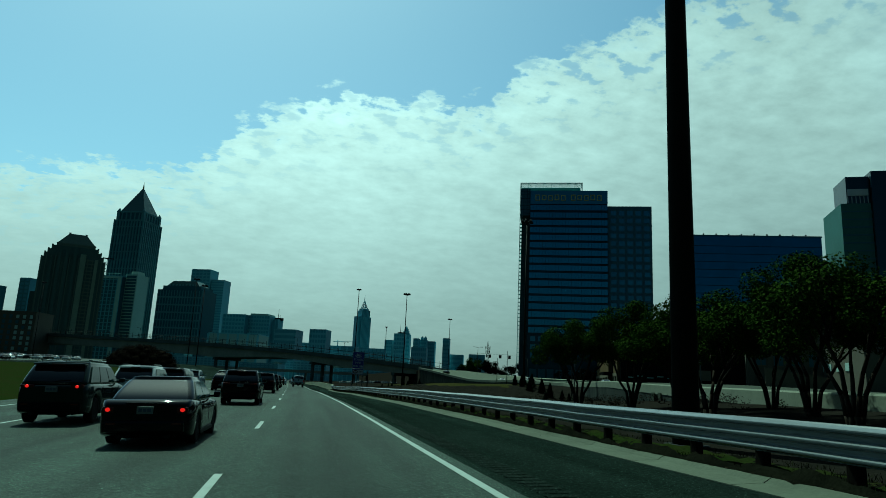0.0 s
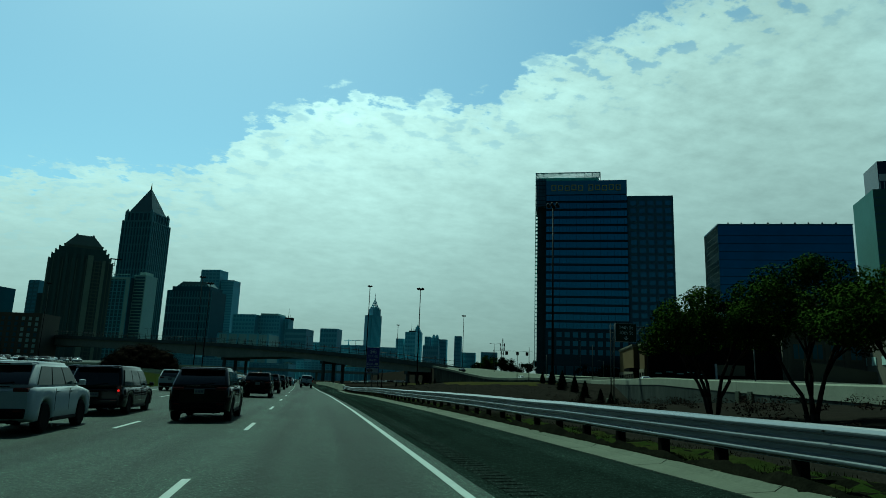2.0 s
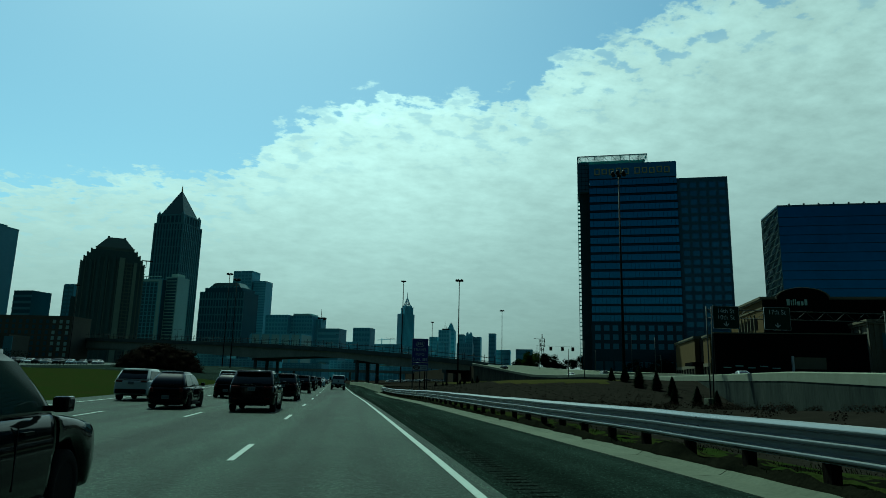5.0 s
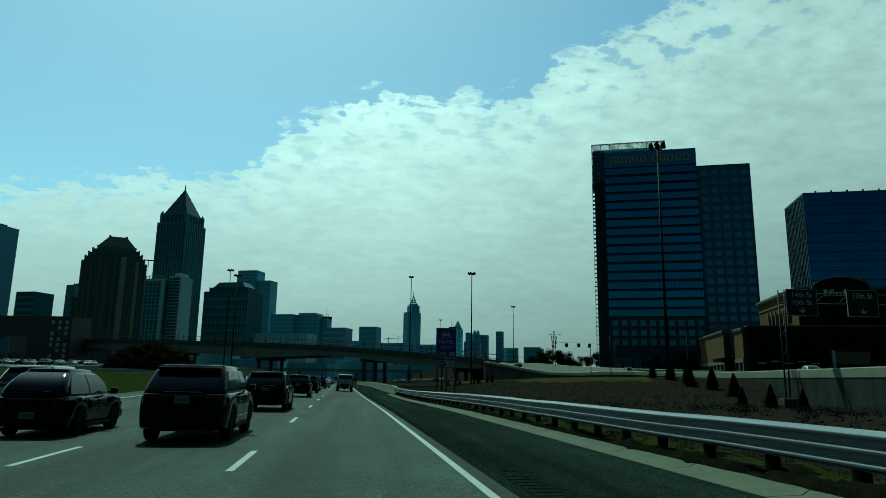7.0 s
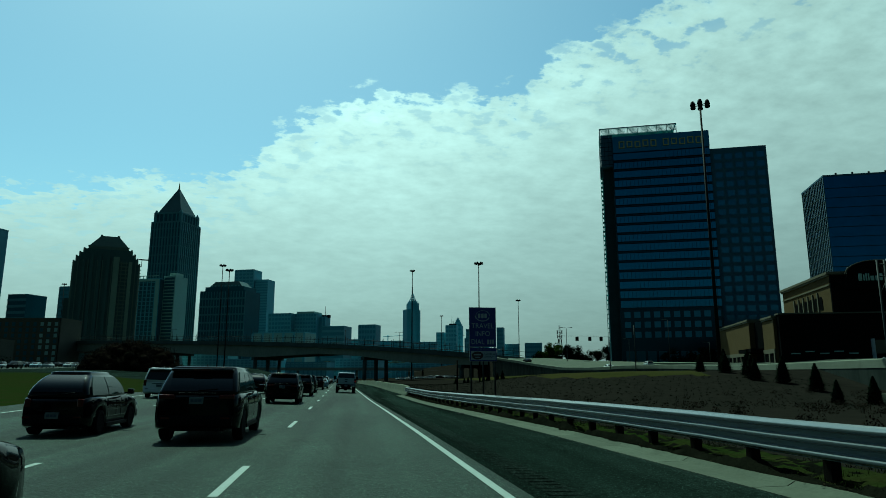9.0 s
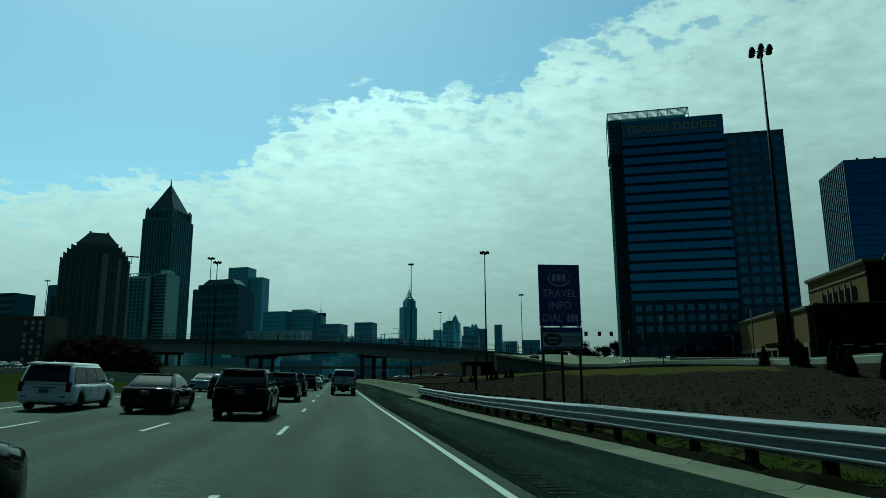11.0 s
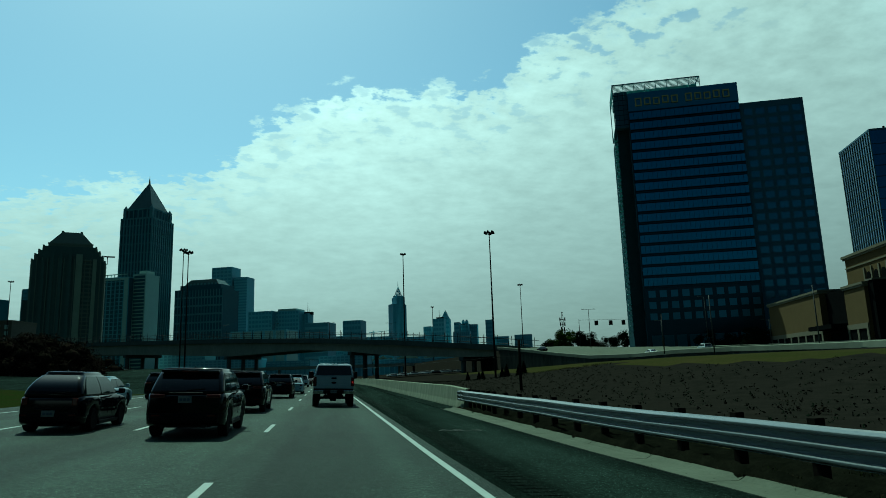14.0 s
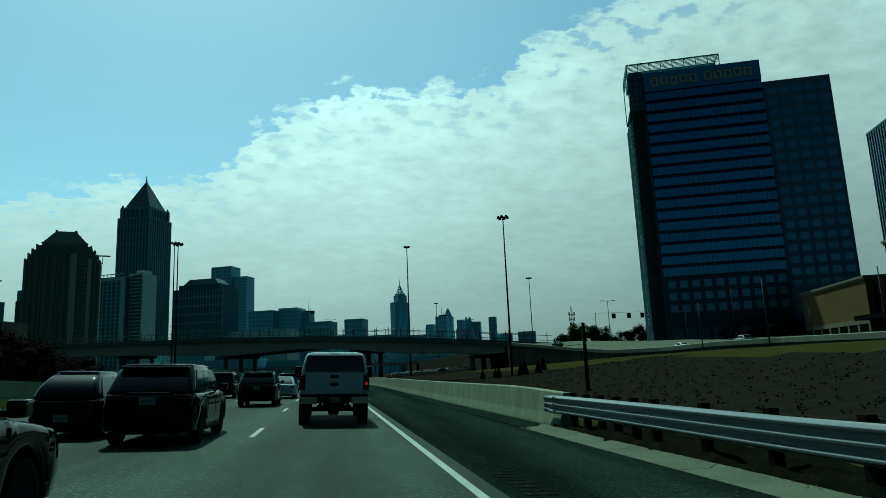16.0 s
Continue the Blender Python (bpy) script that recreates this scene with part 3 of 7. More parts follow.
while y < 175:
    a, b = at(0.56, y, 0.003), at(1.0, y, 0.003)
    v = [bm.verts.new(p) for p in (a, b, b + Vector((0, 0.075, 0.014)), a + Vector((0, 0.075, 0.014)))]
    bm.faces.new(v)
    w = [bm.verts.new(p) for p in (a + Vector((0, 0.075, 0.014)), b + Vector((0, 0.075, 0.014)), b + Vector((0, 0.17, 0)), a + Vector((0, 0.17, 0)))]
    bm.faces.new(w)
    y += 0.3
tagged(link("rumble_strip", bm, RUMBLE), "milled rumble strip of short cross bars on the shoulder", "rumble strip", kind="stuff")

kerb = new("kerb")
tagged(kerb, "weathered pale concrete gutter and low kerb slabs beside the shoulder", "kerb", kind="structure")
y = -12.0
while y < 132:
    y2 = y + 3.0
    rings = []
    for yy in (y + 0.012, (y + y2) / 2, y2 - 0.012):
        rings.append([at(3.55, yy, -0.2), at(4.34, yy, -0.2), at(4.34, yy, 0.075), at(4.20, yy, 0.085), at(4.08, yy, 0.02), at(3.55, yy, 0.008)])
    part("kerb_slab", loft(bmesh.new(), rings, soft=False), CONCRETE, kerb)
    y = y2

# verge between the kerb and the mulch: lumpy dirt and short grass that creep over the kerb
bm = bmesh.new()
rows = []
vy = steps((-8, 131.2, 0.15))
for yy in vy:
    row = []
    for i in range(15):
        u = i / 14
        rag = 0.03 + 0.07 * noise.noise(Vector((yy * 0.8, 3.1, 0))) + 0.08 * noise.noise(Vector((yy * 2.4, 8.2, 0)))
        s_ = 4.16 + rag + (2.64 - rag) * u
        x = line_x(yy) + s_
        lump = max(0.0, 0.10 + 0.16 * noise.noise(Vector((s_ * 1.6, yy * 0.8, 1.7))) + 0.09 * noise.noise(Vector((s_ * 4.5, yy * 3.0, 4.4))))
        if i == 0:
            z = at(s_, yy, 0.0 if s_ < 4.1 else 0.04).z
        else:
            low = max(ground_z(x, yy), at(s_, yy, 0.02 + 0.065 * smooth((s_ - 4.0) / 0.18)).z if s_ < 4.45 else -9.0)
            z = low + (0.015 + lump) * (1 - u ** 4) - 0.06 * u ** 4
        row.append(bm.verts.new((x, yy, z)))
    rows.append(row)
for j in range(len(vy) - 1):
    for i in range(14):
        f = bm.faces.new((rows[j][i], rows[j][i + 1], rows[j + 1][i + 1], rows[j + 1][i]))
        f.smooth = True
        yy = vy[j]
        g = noise.noise(Vector((i * 0.35, yy * 0.5, 2.2))) + 0.7 * noise.noise(Vector((i * 0.9, yy * 2.6, 5.2))) + 0.5 * noise.noise(Vector((i * 2.3, yy * 6.1, 7.7)))
        f.material_index = 1 if (i < 2 or (i == 2 and g < 0.3) or g < -0.16 + 1.2 * smooth((yy - 96) / 16)) else 0
tagged(link("verge", bm, [GRASS, DIRT]), "lumpy verge of short dark grass and bare dirt under the rail", "verge", kind="structure")

# painted survey mark on the shoulder
mark = new("survey_mark")
tagged(mark, "faint hand-sprayed white survey mark on the shoulder", "road marking")
p = at(1.85, 118.35, 0.006)
text_part("lettering", "A8-3", 0.80, pose(p.x, p.y, p.z, 0, float(np.interp(118, *ROLLS)), 0), PAINT_FAINT, mark, 0.002, squash=0.88)

# ---- guardrail ----
rail = empty("guardrail", Matrix.Identity(4), "galvanised three-ridge steel guardrail on short posts", "guardrail")
RAIL_S = 4.62
PROFILE = [(0.0, 0.382), (-0.010, 0.382)]
for z in (0.46, 0.645, 0.83):
    PROFILE += [(-0.010, z - 0.074), (-0.022, z - 0.062), (-0.070, z - 0.040), (-0.083, z - 0.030), (-0.087, z - 0.016), (-0.087, z + 0.002), (-0.080, z + 0.012), (-0.066, z + 0.020), (-0.016, z + 0.047), (-0.010, z + 0.052)]
PROFILE += [(0.004, 0.896), (0.014, 0.898)]
y, k = -10.0, 0
while y < 131.5:
    y2 = min(y + 7.62, 131.9)
    bm = bmesh.new()
    rings = []
    lap = 0.004 * (k % 2)
    for yy in steps((y, y2 + (0.22 if y2 < 131.5 else 0), 1.9)):
        wob = 0.009 * math.sin(yy * 0.7) + 0.006 * math.sin(yy * 2.1 + 1)
        rings.append([at(RAIL_S + a - lap + 0.5 * wob, yy, b + wob * 0.6) for a, b in PROFILE] + [at(RAIL_S + a + 0.006 - lap + 0.5 * wob, yy, b + wob * 0.6) for a, b in PROFILE[::-1]])
    part("beam", loft(bm, rings, soft=False), GALVANISED, rail)
    if y2 < 131.5:
        bm = bmesh.new()
        p = at(RAIL_S - 0.088, y2 + 0.1, 0.82)
        tube(bm, p, p + Vector((-0.02, 0, 0)), 0.018, sides=6)
        part("splice_bolt", bm, STEEL_DARK, rail)
    y, k = y2, k + 1
y = -9.0
while y < 131.5:
    bm = bmesh.new()
    p = at(RAIL_S, y, 0)
    box(bm, 0.17, 0.33, -0.09, 0.09, -0.35, 0.80 if y < 96 else 0.97, 0.008, Matrix.Translation(p))
    part("post", bm, TIMBER, rail)
    bm = bmesh.new()
    box(bm, 0.006, 0.172, -0.085, 0.085, 0.40, 0.84, 0.006, Matrix.Translation(p))
    part("blockout", bm, TIMBER, rail)
    y += 1.905 if y < 125 else 0.9525
# flattened end shoe bolted over the barrier's face
bm = bmesh.new()
rings = []
for yy, f, w in ((131.7, 1.0, 1.0), (132.0, 0.7, 0.99), (132.35, 0.3, 0.95), (132.7, 0.22, 0.9)):
    rings.append([at(RAIL_S - 0.02 + a * f - 0.03, yy, 0.645 + (b - 0.645) * w) for a, b in PROFILE] + [at(RAIL_S - 0.01 + a * f - 0.03, yy, 0.645 + (b - 0.645) * w) for a, b in PROFILE[::-1]])
shoe = part("end_shoe", loft(bm, rings, soft=False), GALVANISED, rail)
for k in range(4):
    p = at(RAIL_S - 0.075, 132.5, 0.48 + 0.11 * k)
    part("bolt", tube(bmesh.new(), p, p + Vector((-0.03, 0, 0)), 0.02, sides=6), STEEL_DARK, shoe)

# ---- concrete barrier past the rail's end ----
barrier = new("concrete_barrier")
tagged(barrier, "stained cast concrete roadside barrier in long joined lengths", "barrier", kind="structure")
y = 131.6
while y < 330:
    y2 = y + 6.0
    rings = []
    for yy in (y + 0.01, (y + y2) / 2, y2 - 0.01):
        h = 0.97 + 0.13 * smooth((yy - 131) / 6)
        rings.append([at(s, yy, z) for s, z in ((4.60, -0.3), (5.10, -0.3), (5.05, h - 0.03), (5.02, h), (4.82, h), (4.785, h - 0.03), (4.70, 0.36), (4.635, 0.08), (4.625, 0.0))])
    part("barrier_length", loft(bmesh.new(), rings, soft=False), BARRIER, barrier)
    y = y2

# ---- exit ramp on its retaining wall ----


def wall_ring(yy, off, prof):
    x = wall_x(yy)
    return [Vector((x + a + off, yy, b)) for a, b in prof]


ramp_wall = new("wall_ramp")
tagged(ramp_wall, "long stained concrete retaining wall with a pale parapet", "retaining wall", kind="structure")
GAP = (60.5, 63.5)
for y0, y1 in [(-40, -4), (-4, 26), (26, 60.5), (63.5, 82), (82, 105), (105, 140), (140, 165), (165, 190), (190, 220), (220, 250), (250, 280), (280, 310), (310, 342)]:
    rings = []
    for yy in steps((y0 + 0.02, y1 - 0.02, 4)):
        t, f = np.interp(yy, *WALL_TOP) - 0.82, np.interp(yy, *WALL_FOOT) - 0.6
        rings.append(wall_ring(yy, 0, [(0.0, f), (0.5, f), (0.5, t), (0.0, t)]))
    part("wall_panel", loft(bmesh.new(), rings, soft=False), WALL_STREAKED, ramp_wall)
# the opening and its jamb; its shade is put into a near-black back
t, f = float(np.interp(62, *WALL_TOP)) - 0.82, float(np.interp(62, *WALL_FOOT)) - 0.6
part("opening_lintel", loft(bmesh.new(), [wall_ring(60.5, 0, [(0, t - 0.3), (0.5, t - 0.3), (0.5, t), (0, t)]), wall_ring(63.5, 0, [(0, t - 0.3), (0.5, t - 0.3), (0.5, t), (0, t)])], soft=False), CONCRETE_DIRTY, ramp_wall)
for yy, d in ((60.5, 0.5), (63.5, 0.5)):
    part("jamb", boxes((wall_x(yy) - 0.25, wall_x(yy) + 0.9, yy - d / 2, yy + d / 2, f, t)), CONCRETE, ramp_wall)
part("opening_back", boxes((wall_x(62) + 3.0, wall_x(62) + 3.3, 59.5, 65, f, t)), STORE_SHADE_DARK, ramp_wall)
y = -40.0
while y < 338:
    y2 = y + 8.0
    rings = []
    for yy in (y + 0.012, (y + y2) / 2, y2 - 0.012):
        t = float(np.interp(yy, *WALL_TOP))
        rings.append(wall_ring(yy, 0, [(-0.06, t - 0.95), (0.42, t - 0.95), (0.36, t - 0.4), (0.32, t), (0.06, t), (-0.06, t - 0.10)]))
    part("parapet", loft(bmesh.new(), rings, soft=False), CONCRETE_PALE, ramp_wall)
    y = y2
bm = bmesh.new()
rings = []
for yy in steps((-60, 344, 4)):
    x0, x1 = wall_x(yy) + 0.38, wall_x(yy) + ramp_width(yy)
    rings.append([Vector((x, yy, ramp_z(x, yy))) for x in (x0, (2 * x0 + x1) / 3, (x0 + 2 * x1) / 3, x1)] + [Vector((x1 + 3, yy, ramp_z(x1, yy) - 2.2))])
loft(bm, rings, closed=False)
tagged(link("exit_ramp", bm, CONCRETE), "grey concrete exit ramp climbing behind the retaining wall", "road", kind="structure")

# street that leads from the ramp's head on to the bridge
STREET = [(170, 250, 6.1), (130, 272, 6.0), (104, 290, 6.3), (86, 308, 7.2)]
bm = bmesh.new()
rings = [[Vector((x - 3, y - 7, z - 1.5)), Vector((x - 3, y - 7, z)), Vector((x + 6, y + 12, z + 0.6)), Vector((x + 6, y + 12, z - 1.5))] for x, y, z in STREET]
loft(bm, rings, soft=False)
tagged(link("street", bm, CONCRETE_PALE), "pale concrete street rising to the bridge", "road", kind="structure")

# ---- road bridge over the motorway ----
bridge = new("road_bridge")
tagged(bridge, "long dark concrete road bridge with a tall railing over the motorway", "bridge", kind="structure")
B0, B1 = Vector((64, 343.5, 0)), Vector((-250, 584.1, 0))
BDIR = (B1 - B0).normalized()
BNORM = Vector((BDIR.y, -BDIR.x, 0))
if BNORM.y > 0:
    BNORM = -BNORM
BLEN = (B1 - B0).length


def deck_z(d):
    return float(np.interp(d, [0, 20, 55, 98, 148, 215, 265, 310], [9.0, 11.0, 14.1, 17.0, 19.4, 21.7, 23.2, 24.4]))


def girder_depth(d):
    return float(np.interp(d, [0, 22, 55, 80, 105, 150, 215, 300], [2.4, 4.4, 5.6, 4.3, 4.2, 7.4, 6.2, 6.0]))


def bp(d, off, z):
    return B0 + BDIR * d - BNORM * off + Vector((0, 0, z))


rings = []
for d in steps((0, BLEN, 8)):
    z = deck_z(d)
    rings.append([bp(d, 0, z - 1.1), bp(d, 24, z - 1.1), bp(d, 24, z + 0.2), bp(d, 0, z + 0.2)])
part("deck", loft(bmesh.new(), rings, soft=False), BRIDGE_DARK, bridge)
for off in (1.4, 8, 15, 22):
    rings = []
    for d in steps((0, BLEN, 5)):
        z, g = deck_z(d), girder_depth(d)
        rings.append([bp(d, off, z - g), bp(d, off + 0.8, z - g), bp(d, off + 0.8, z - 1.1), bp(d, off, z - 1.1)])
    part("girder", loft(bmesh.new(), rings, soft=False), BRIDGE_WEB, bridge)
for off in (0.05, 23.5):
    rings = []
    for d in steps((0, BLEN, 8)):
        z = deck_z(d)
        rings.append([bp(d, off, z + 0.2), bp(d, off + 0.3, z + 0.2), bp(d, off + 0.3, z + 1.0), bp(d, off, z + 1.0)])
    part("parapet", loft(bmesh.new(), rings, soft=False), BRIDGE_DARK, bridge)
    for h in (1.7, 3.6):
        bm = bmesh.new()
        for a, b in zip(steps((0, BLEN, 8)), steps((0, BLEN, 8))[1:]):
            tube(bm, bp(a, off + 0.15, deck_z(a) + h), bp(b, off + 0.15, deck_z(b) + h), 0.09, sides=5)
        part("handrail", bm, STEEL_DARK, bridge)
    bm = bmesh.new()
    tube(bm, (0, 0, 0), (0, 0, 3.9), 0.13, 0.11, sides=5)
    first = None
    for i, d in enumerate(steps((2, BLEN - 2, 5.8))):
        m = Matrix.Translation(bp(d, off + 0.15, deck_z(d) + 0.9))
        if first is None:
            first = part("railing_post", bm, STEEL_DARK, bridge)
            first.matrix_basis = m
        else:
            clone(first, m)
for d in (24, 78, 152, 228):
    for off in (2.5, 12, 21):
        p = bp(d, off, 0)
        bm = bmesh.new()
        tube(bm, (p.x, p.y, -3), (p.x, p.y, deck_z(d) - girder_depth(d) - 1.2), 1.0, 1.0, 14)
        part("pier_column", bm, BRIDGE_DARK, bridge)
    rings = []
    for e, w in ((-1.0, 0), (1.0, 0)):
        rings.append([bp(d + e, 0.5, deck_z(d) - girder_depth(d) - 1.5), bp(d + e, 23.5, deck_z(d) - girder_depth(d) - 1.5), bp(d + e, 23.5, deck_z(d) - girder_depth(d)), bp(d + e, 0.5, deck_z(d) - girder_depth(d))])
    part("pier_cap", loft(bmesh.new(), rings, soft=False), BRIDGE_DARK, bridge)
part("abutment", boxes((60, 92, 350, 372, -2.5, 8.6)), WALL_STREAKED, bridge)

# ---- the second, lower bridge beyond ----
low_bridge = new("far_bridge")
tagged(low_bridge, "low concrete flyover beyond the main bridge", "bridge", kind="structure")
part("deck", boxes((-190, 70, 640, 655, 7.0, 9.3)), BRIDGE_WEB, low_bridge)
for x in (-150, -100, -50, 0, 45):
    part("pier_column", tube(bmesh.new(), (x, 647, -3), (x, 647, 7.0), 1.0, sides=10), BRIDGE_WEB, low_bridge)

# ---- the large glass office tower ----
TURN = -20.0


def office_tower():
    t = empty("office_tower", pose(111.06, 331.9, 6.0, 0, 0, TURN), "tall blue glass office tower with a gold rooftop sign", "office tower")
    z0 = 6.0
    H = 106.9 - z0
    part("main_block", boxes((0, 40.6, 0.5, 34, 0, H)), WF_DARK, t)
    part("right_block", boxes((40.7, 63.2, 0.9, 34, 0, 98.6 - z0)), WF_STONE, t)
    part("left_block", boxes((-4.6, -0.02, 5.0, 32, 0, H - 12)), WF_SIDE, t)
    part("left_wall", boxes((-0.25, -0.02, 0.4, 5.0, 0, H - 0.5)), WF_SIDE, t)
    part("sign_panel", boxes((0, 40.6, -0.1, 0.5, H - 7.4, H)), WF_GLASS_DIM, t, "plain dark blue panel behind the sign")
    floor = 4.10
    top = H - 7.6
    glass = None
    for i in range(17):
        z = top - floor * (i + 1)
        if glass is None:
            glass = part("window_band", boxes((0.1, 40.5, -0.02, 0.5, 0.0, 2.95), bevel=0.0), WF_GLASS, t)
            glass.matrix_basis = pose(0, 0, z + 0.75)
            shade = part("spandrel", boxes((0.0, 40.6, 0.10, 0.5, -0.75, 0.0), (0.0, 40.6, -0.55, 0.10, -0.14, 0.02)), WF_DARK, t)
            shade.matrix_basis = pose(0, 0, z + 0.72)
        else:
            clone(glass, pose(0, 0, z + 0.75))
            clone(shade, pose(0, 0, z + 0.72))
    # slim mullions over the bands
    mull = part("mullion", boxes((-0.05, 0.05, -0.06, 0.0, 0.0, 17 * floor)), WF_DARK, t)
    mull.matrix_basis = pose(1.7, 0, top - 17 * floor)
    for i in range(1, 23):
        clone(mull, pose(1.7 + 1.7 * i, 0, top - 17 * floor))
    zlow = top - 17 * floor
    part("podium", boxes((-0.3, 40.7, -0.35, 0.5, 0, zlow - 0.3)), WF_DARK, t)
    win = part("window", boxes((0.0, 2.5, -0.08, 0.3, 0.0, 2.5)), WF_GLASS_DIM, t)
    win.matrix_basis = pose(1.3, -0.35, zlow - 3.6)
    for r in range(3):
        for c in range(10):
            if r or c:
                clone(win, pose(1.3 + 4.0 * c, -0.35, zlow - 3.6 - 4.2 * r))
    zr = 98.6 - z0
    dim = None
    for r in range(20):
        for c in range(5):
            if dim is None:
                dim = part("window", boxes((0.0, 2.9, -0.08, 0.3, 0.0, 2.4)), WF_GLASS_DIM, t)
                dim.matrix_basis = pose(42.2, 0.92, zr - 5.0)
            else:
                clone(dim, pose(42.2 + 4.25 * c, 0.92, zr - 5.0 - 4.1 * r))
    for c in range(9):
        part("base_window", boxes((1.2 + 4.4 * c, 4.6 + 4.4 * c, -0.4, -0.2, 0.6, 6.0)), HAZE_GLASS, t)
    # open lattice crown over the roof, with a glazed corner that hangs down the side
    ct, cx = H + 5.0, 27.6
    part("crown", boxes((-5.6, cx, 1.5, 1.8, ct - 0.3, ct), (-5.6, cx, 19.7, 20, ct - 0.3, ct), (-5.6, -5.3, 1.8, 19.7, ct - 0.3, ct), (cx - 0.3, cx, 1.8, 19.7, ct - 0.3, ct), (-5.6, -0.1, 1.5, 20, H - 13.2, H - 12.8), (-5.6, -5.3, 1.5, 1.8, H - 12.8, ct - 0.3), (-5.6, -5.3, 19.7, 20, H - 12.8, ct - 0.3)), WF_STONE, t, "open lattice crown of pale metal")
    bay = (cx + 5.6) / 8
    post = part("crown_post", boxes((-0.12, 0.12, 0, 0.24, -0.6, 5.0)), CROWN_METAL, t)
    brace = part("crown_brace", tube(bmesh.new(), (0, 0, 4.8), (bay * 0.55, 0, 2.0), 0.10, sides=5), CROWN_METAL, t)
    post.matrix_basis, brace.matrix_basis = pose(-5.5, 1.55, H), pose(-5.5, 1.7, H)
    for back in (0, 18.1):
        for k in range(9):
            if k or back:
                clone(post, pose(-5.5 + bay * k - (0.1 if k == 8 else 0), 1.55 + back, H))
                if k < 8:
                    clone(brace, pose(-5.5 + bay * k, 1.7 + back, H))
    slat = part("crown_slat", boxes((-5.6, cx, 0, 0.16, 0, 0.2)), CROWN_METAL, t)
    slat.matrix_basis = pose(0, 1.6, H + 2.0)
    for zz in (2.5, 3.0, 3.5, 4.0, 4.4):
        clone(slat, pose(0, 1.6, H + zz))
    for zz in (2.4, 3.6):
        clone(slat, pose(0, 19.7, H + zz))
    for k in range(6):
        part("crown_tie", boxes((-5.5, -5.34, 1.9, 19.6, H + 0.6 + 0.75 * k, H + 0.74 + 0.75 * k)), CROWN_METAL, t)
    part("plant_screen", boxes((-4.8, cx - 1.0, 3.0, 18.0, H - 0.6, H + 2.4)), CROWN_METAL, t, "teal screen round the roof plant")
    part("crown_glass", boxes((-5.25, -0.05, 1.6, 1.75, H - 12.8, H + 1.6)), WF_STONE, t)
    fin = part("crown_fin", boxes((-5.7, 0, 1.42, 1.58, 0, 0.18)), WF_DARK, t)
    fin.matrix_basis = pose(0, 0, H - 12.2)
    for zz in range(1, 7):
        clone(fin, pose(0, 0, H - 12.2 + zz * 2.05))
    stile = part("crown_stile", boxes((-0.06, 0.06, 1.40, 1.56, -12.6, 1.6)), WF_DARK, t)
    stile.matrix_basis = pose(-1.8, 0, H)
    clone(stile, pose(-3.6, 0, H))
    # lattice gallery that climbs the side wall
    for yy in (5.2, 8.4):
        part("gallery_post", boxes((-5.75, -5.6, yy, yy + 0.16, 6, H - 13.2)), CROWN_METAL, t)
    rung = part("gallery_rung", boxes((-5.72, -4.62, 5.2, 8.5, 0, 0.16)), CROWN_METAL, t)
    rung.matrix_basis = pose(0, 0, 8)
    for k in range(1, 38):
        clone(rung, pose(0, 0, 8 + 2.05 * k))
    for x0, n in ((2.6, 5), (21.4, 5)):
        for i in range(n):
            w_, z1_ = 2.5, H - 2.3 - 0.2 * (i % 3)
            z0_ = H - 5.6 + 0.25 * (i % 2)
            x_ = x0 + i * 3.4
            part("letter_bar", boxes((x_, x_ + 0.5, -0.5, -0.1, z0_, z1_), (x_ + w_ - 0.5, x_ + w_, -0.5, -0.1, z0_, z1_), (x_ + 0.5, x_ + w_ - 0.5, -0.5, -0.1, z1_ - 0.45, z1_), (x_ + 0.5, x_ + w_ - 0.5, -0.5, -0.1, z0_, z0_ + 0.45)), GOLD, t, "gold raised hollow bar")
    return t


office_tower()


def glass_block():
    t = empty("office_block", pose(190, 304, 4, 0, 0, TURN + 1), "plain deep blue glass office block with a gridded side", "office block")
    H = 79.0
    part("core", boxes((0.15, 62, 0.15, 28, 0, H)), BLUE_GLASS, t)
    part("parapet", boxes((0, 62.2, 0, 28.2, H, H + 0.7)), WF_STONE, t)
    fl = 4.1
    rail_ = part("front_mullion", boxes((0, 62, 0.05, 0.16, 0, 0.3)), WF_DARK, t)
    rail_.matrix_basis = pose(0, 0, fl)
    for i in range(2, 19):
        clone(rail_, pose(0, 0, fl * i))
    bar = part("side_mullion", boxes((-0.10, 0.15, 0, 0.25, 0, H)), GRID_METAL, t)
    for i in range(1, 15):
        clone(bar, pose(0, 1.95 * i, 0))
    slab = part("side_transom", boxes((-0.02, 0.15, 0, 28, 0, 0.16)), GRID_METAL, t)
    for i in range(1, 26):
        clone(slab, pose(0, 0, 3.1 * i))
    for i in range(9):
        part("roof_vent", boxes((5 + i * 6.2, 5.6 + i * 6.2, 0.4, 1.0, H + 0.7, H + 1.5)), STEEL_DARK, t)
    return t


glass_block()


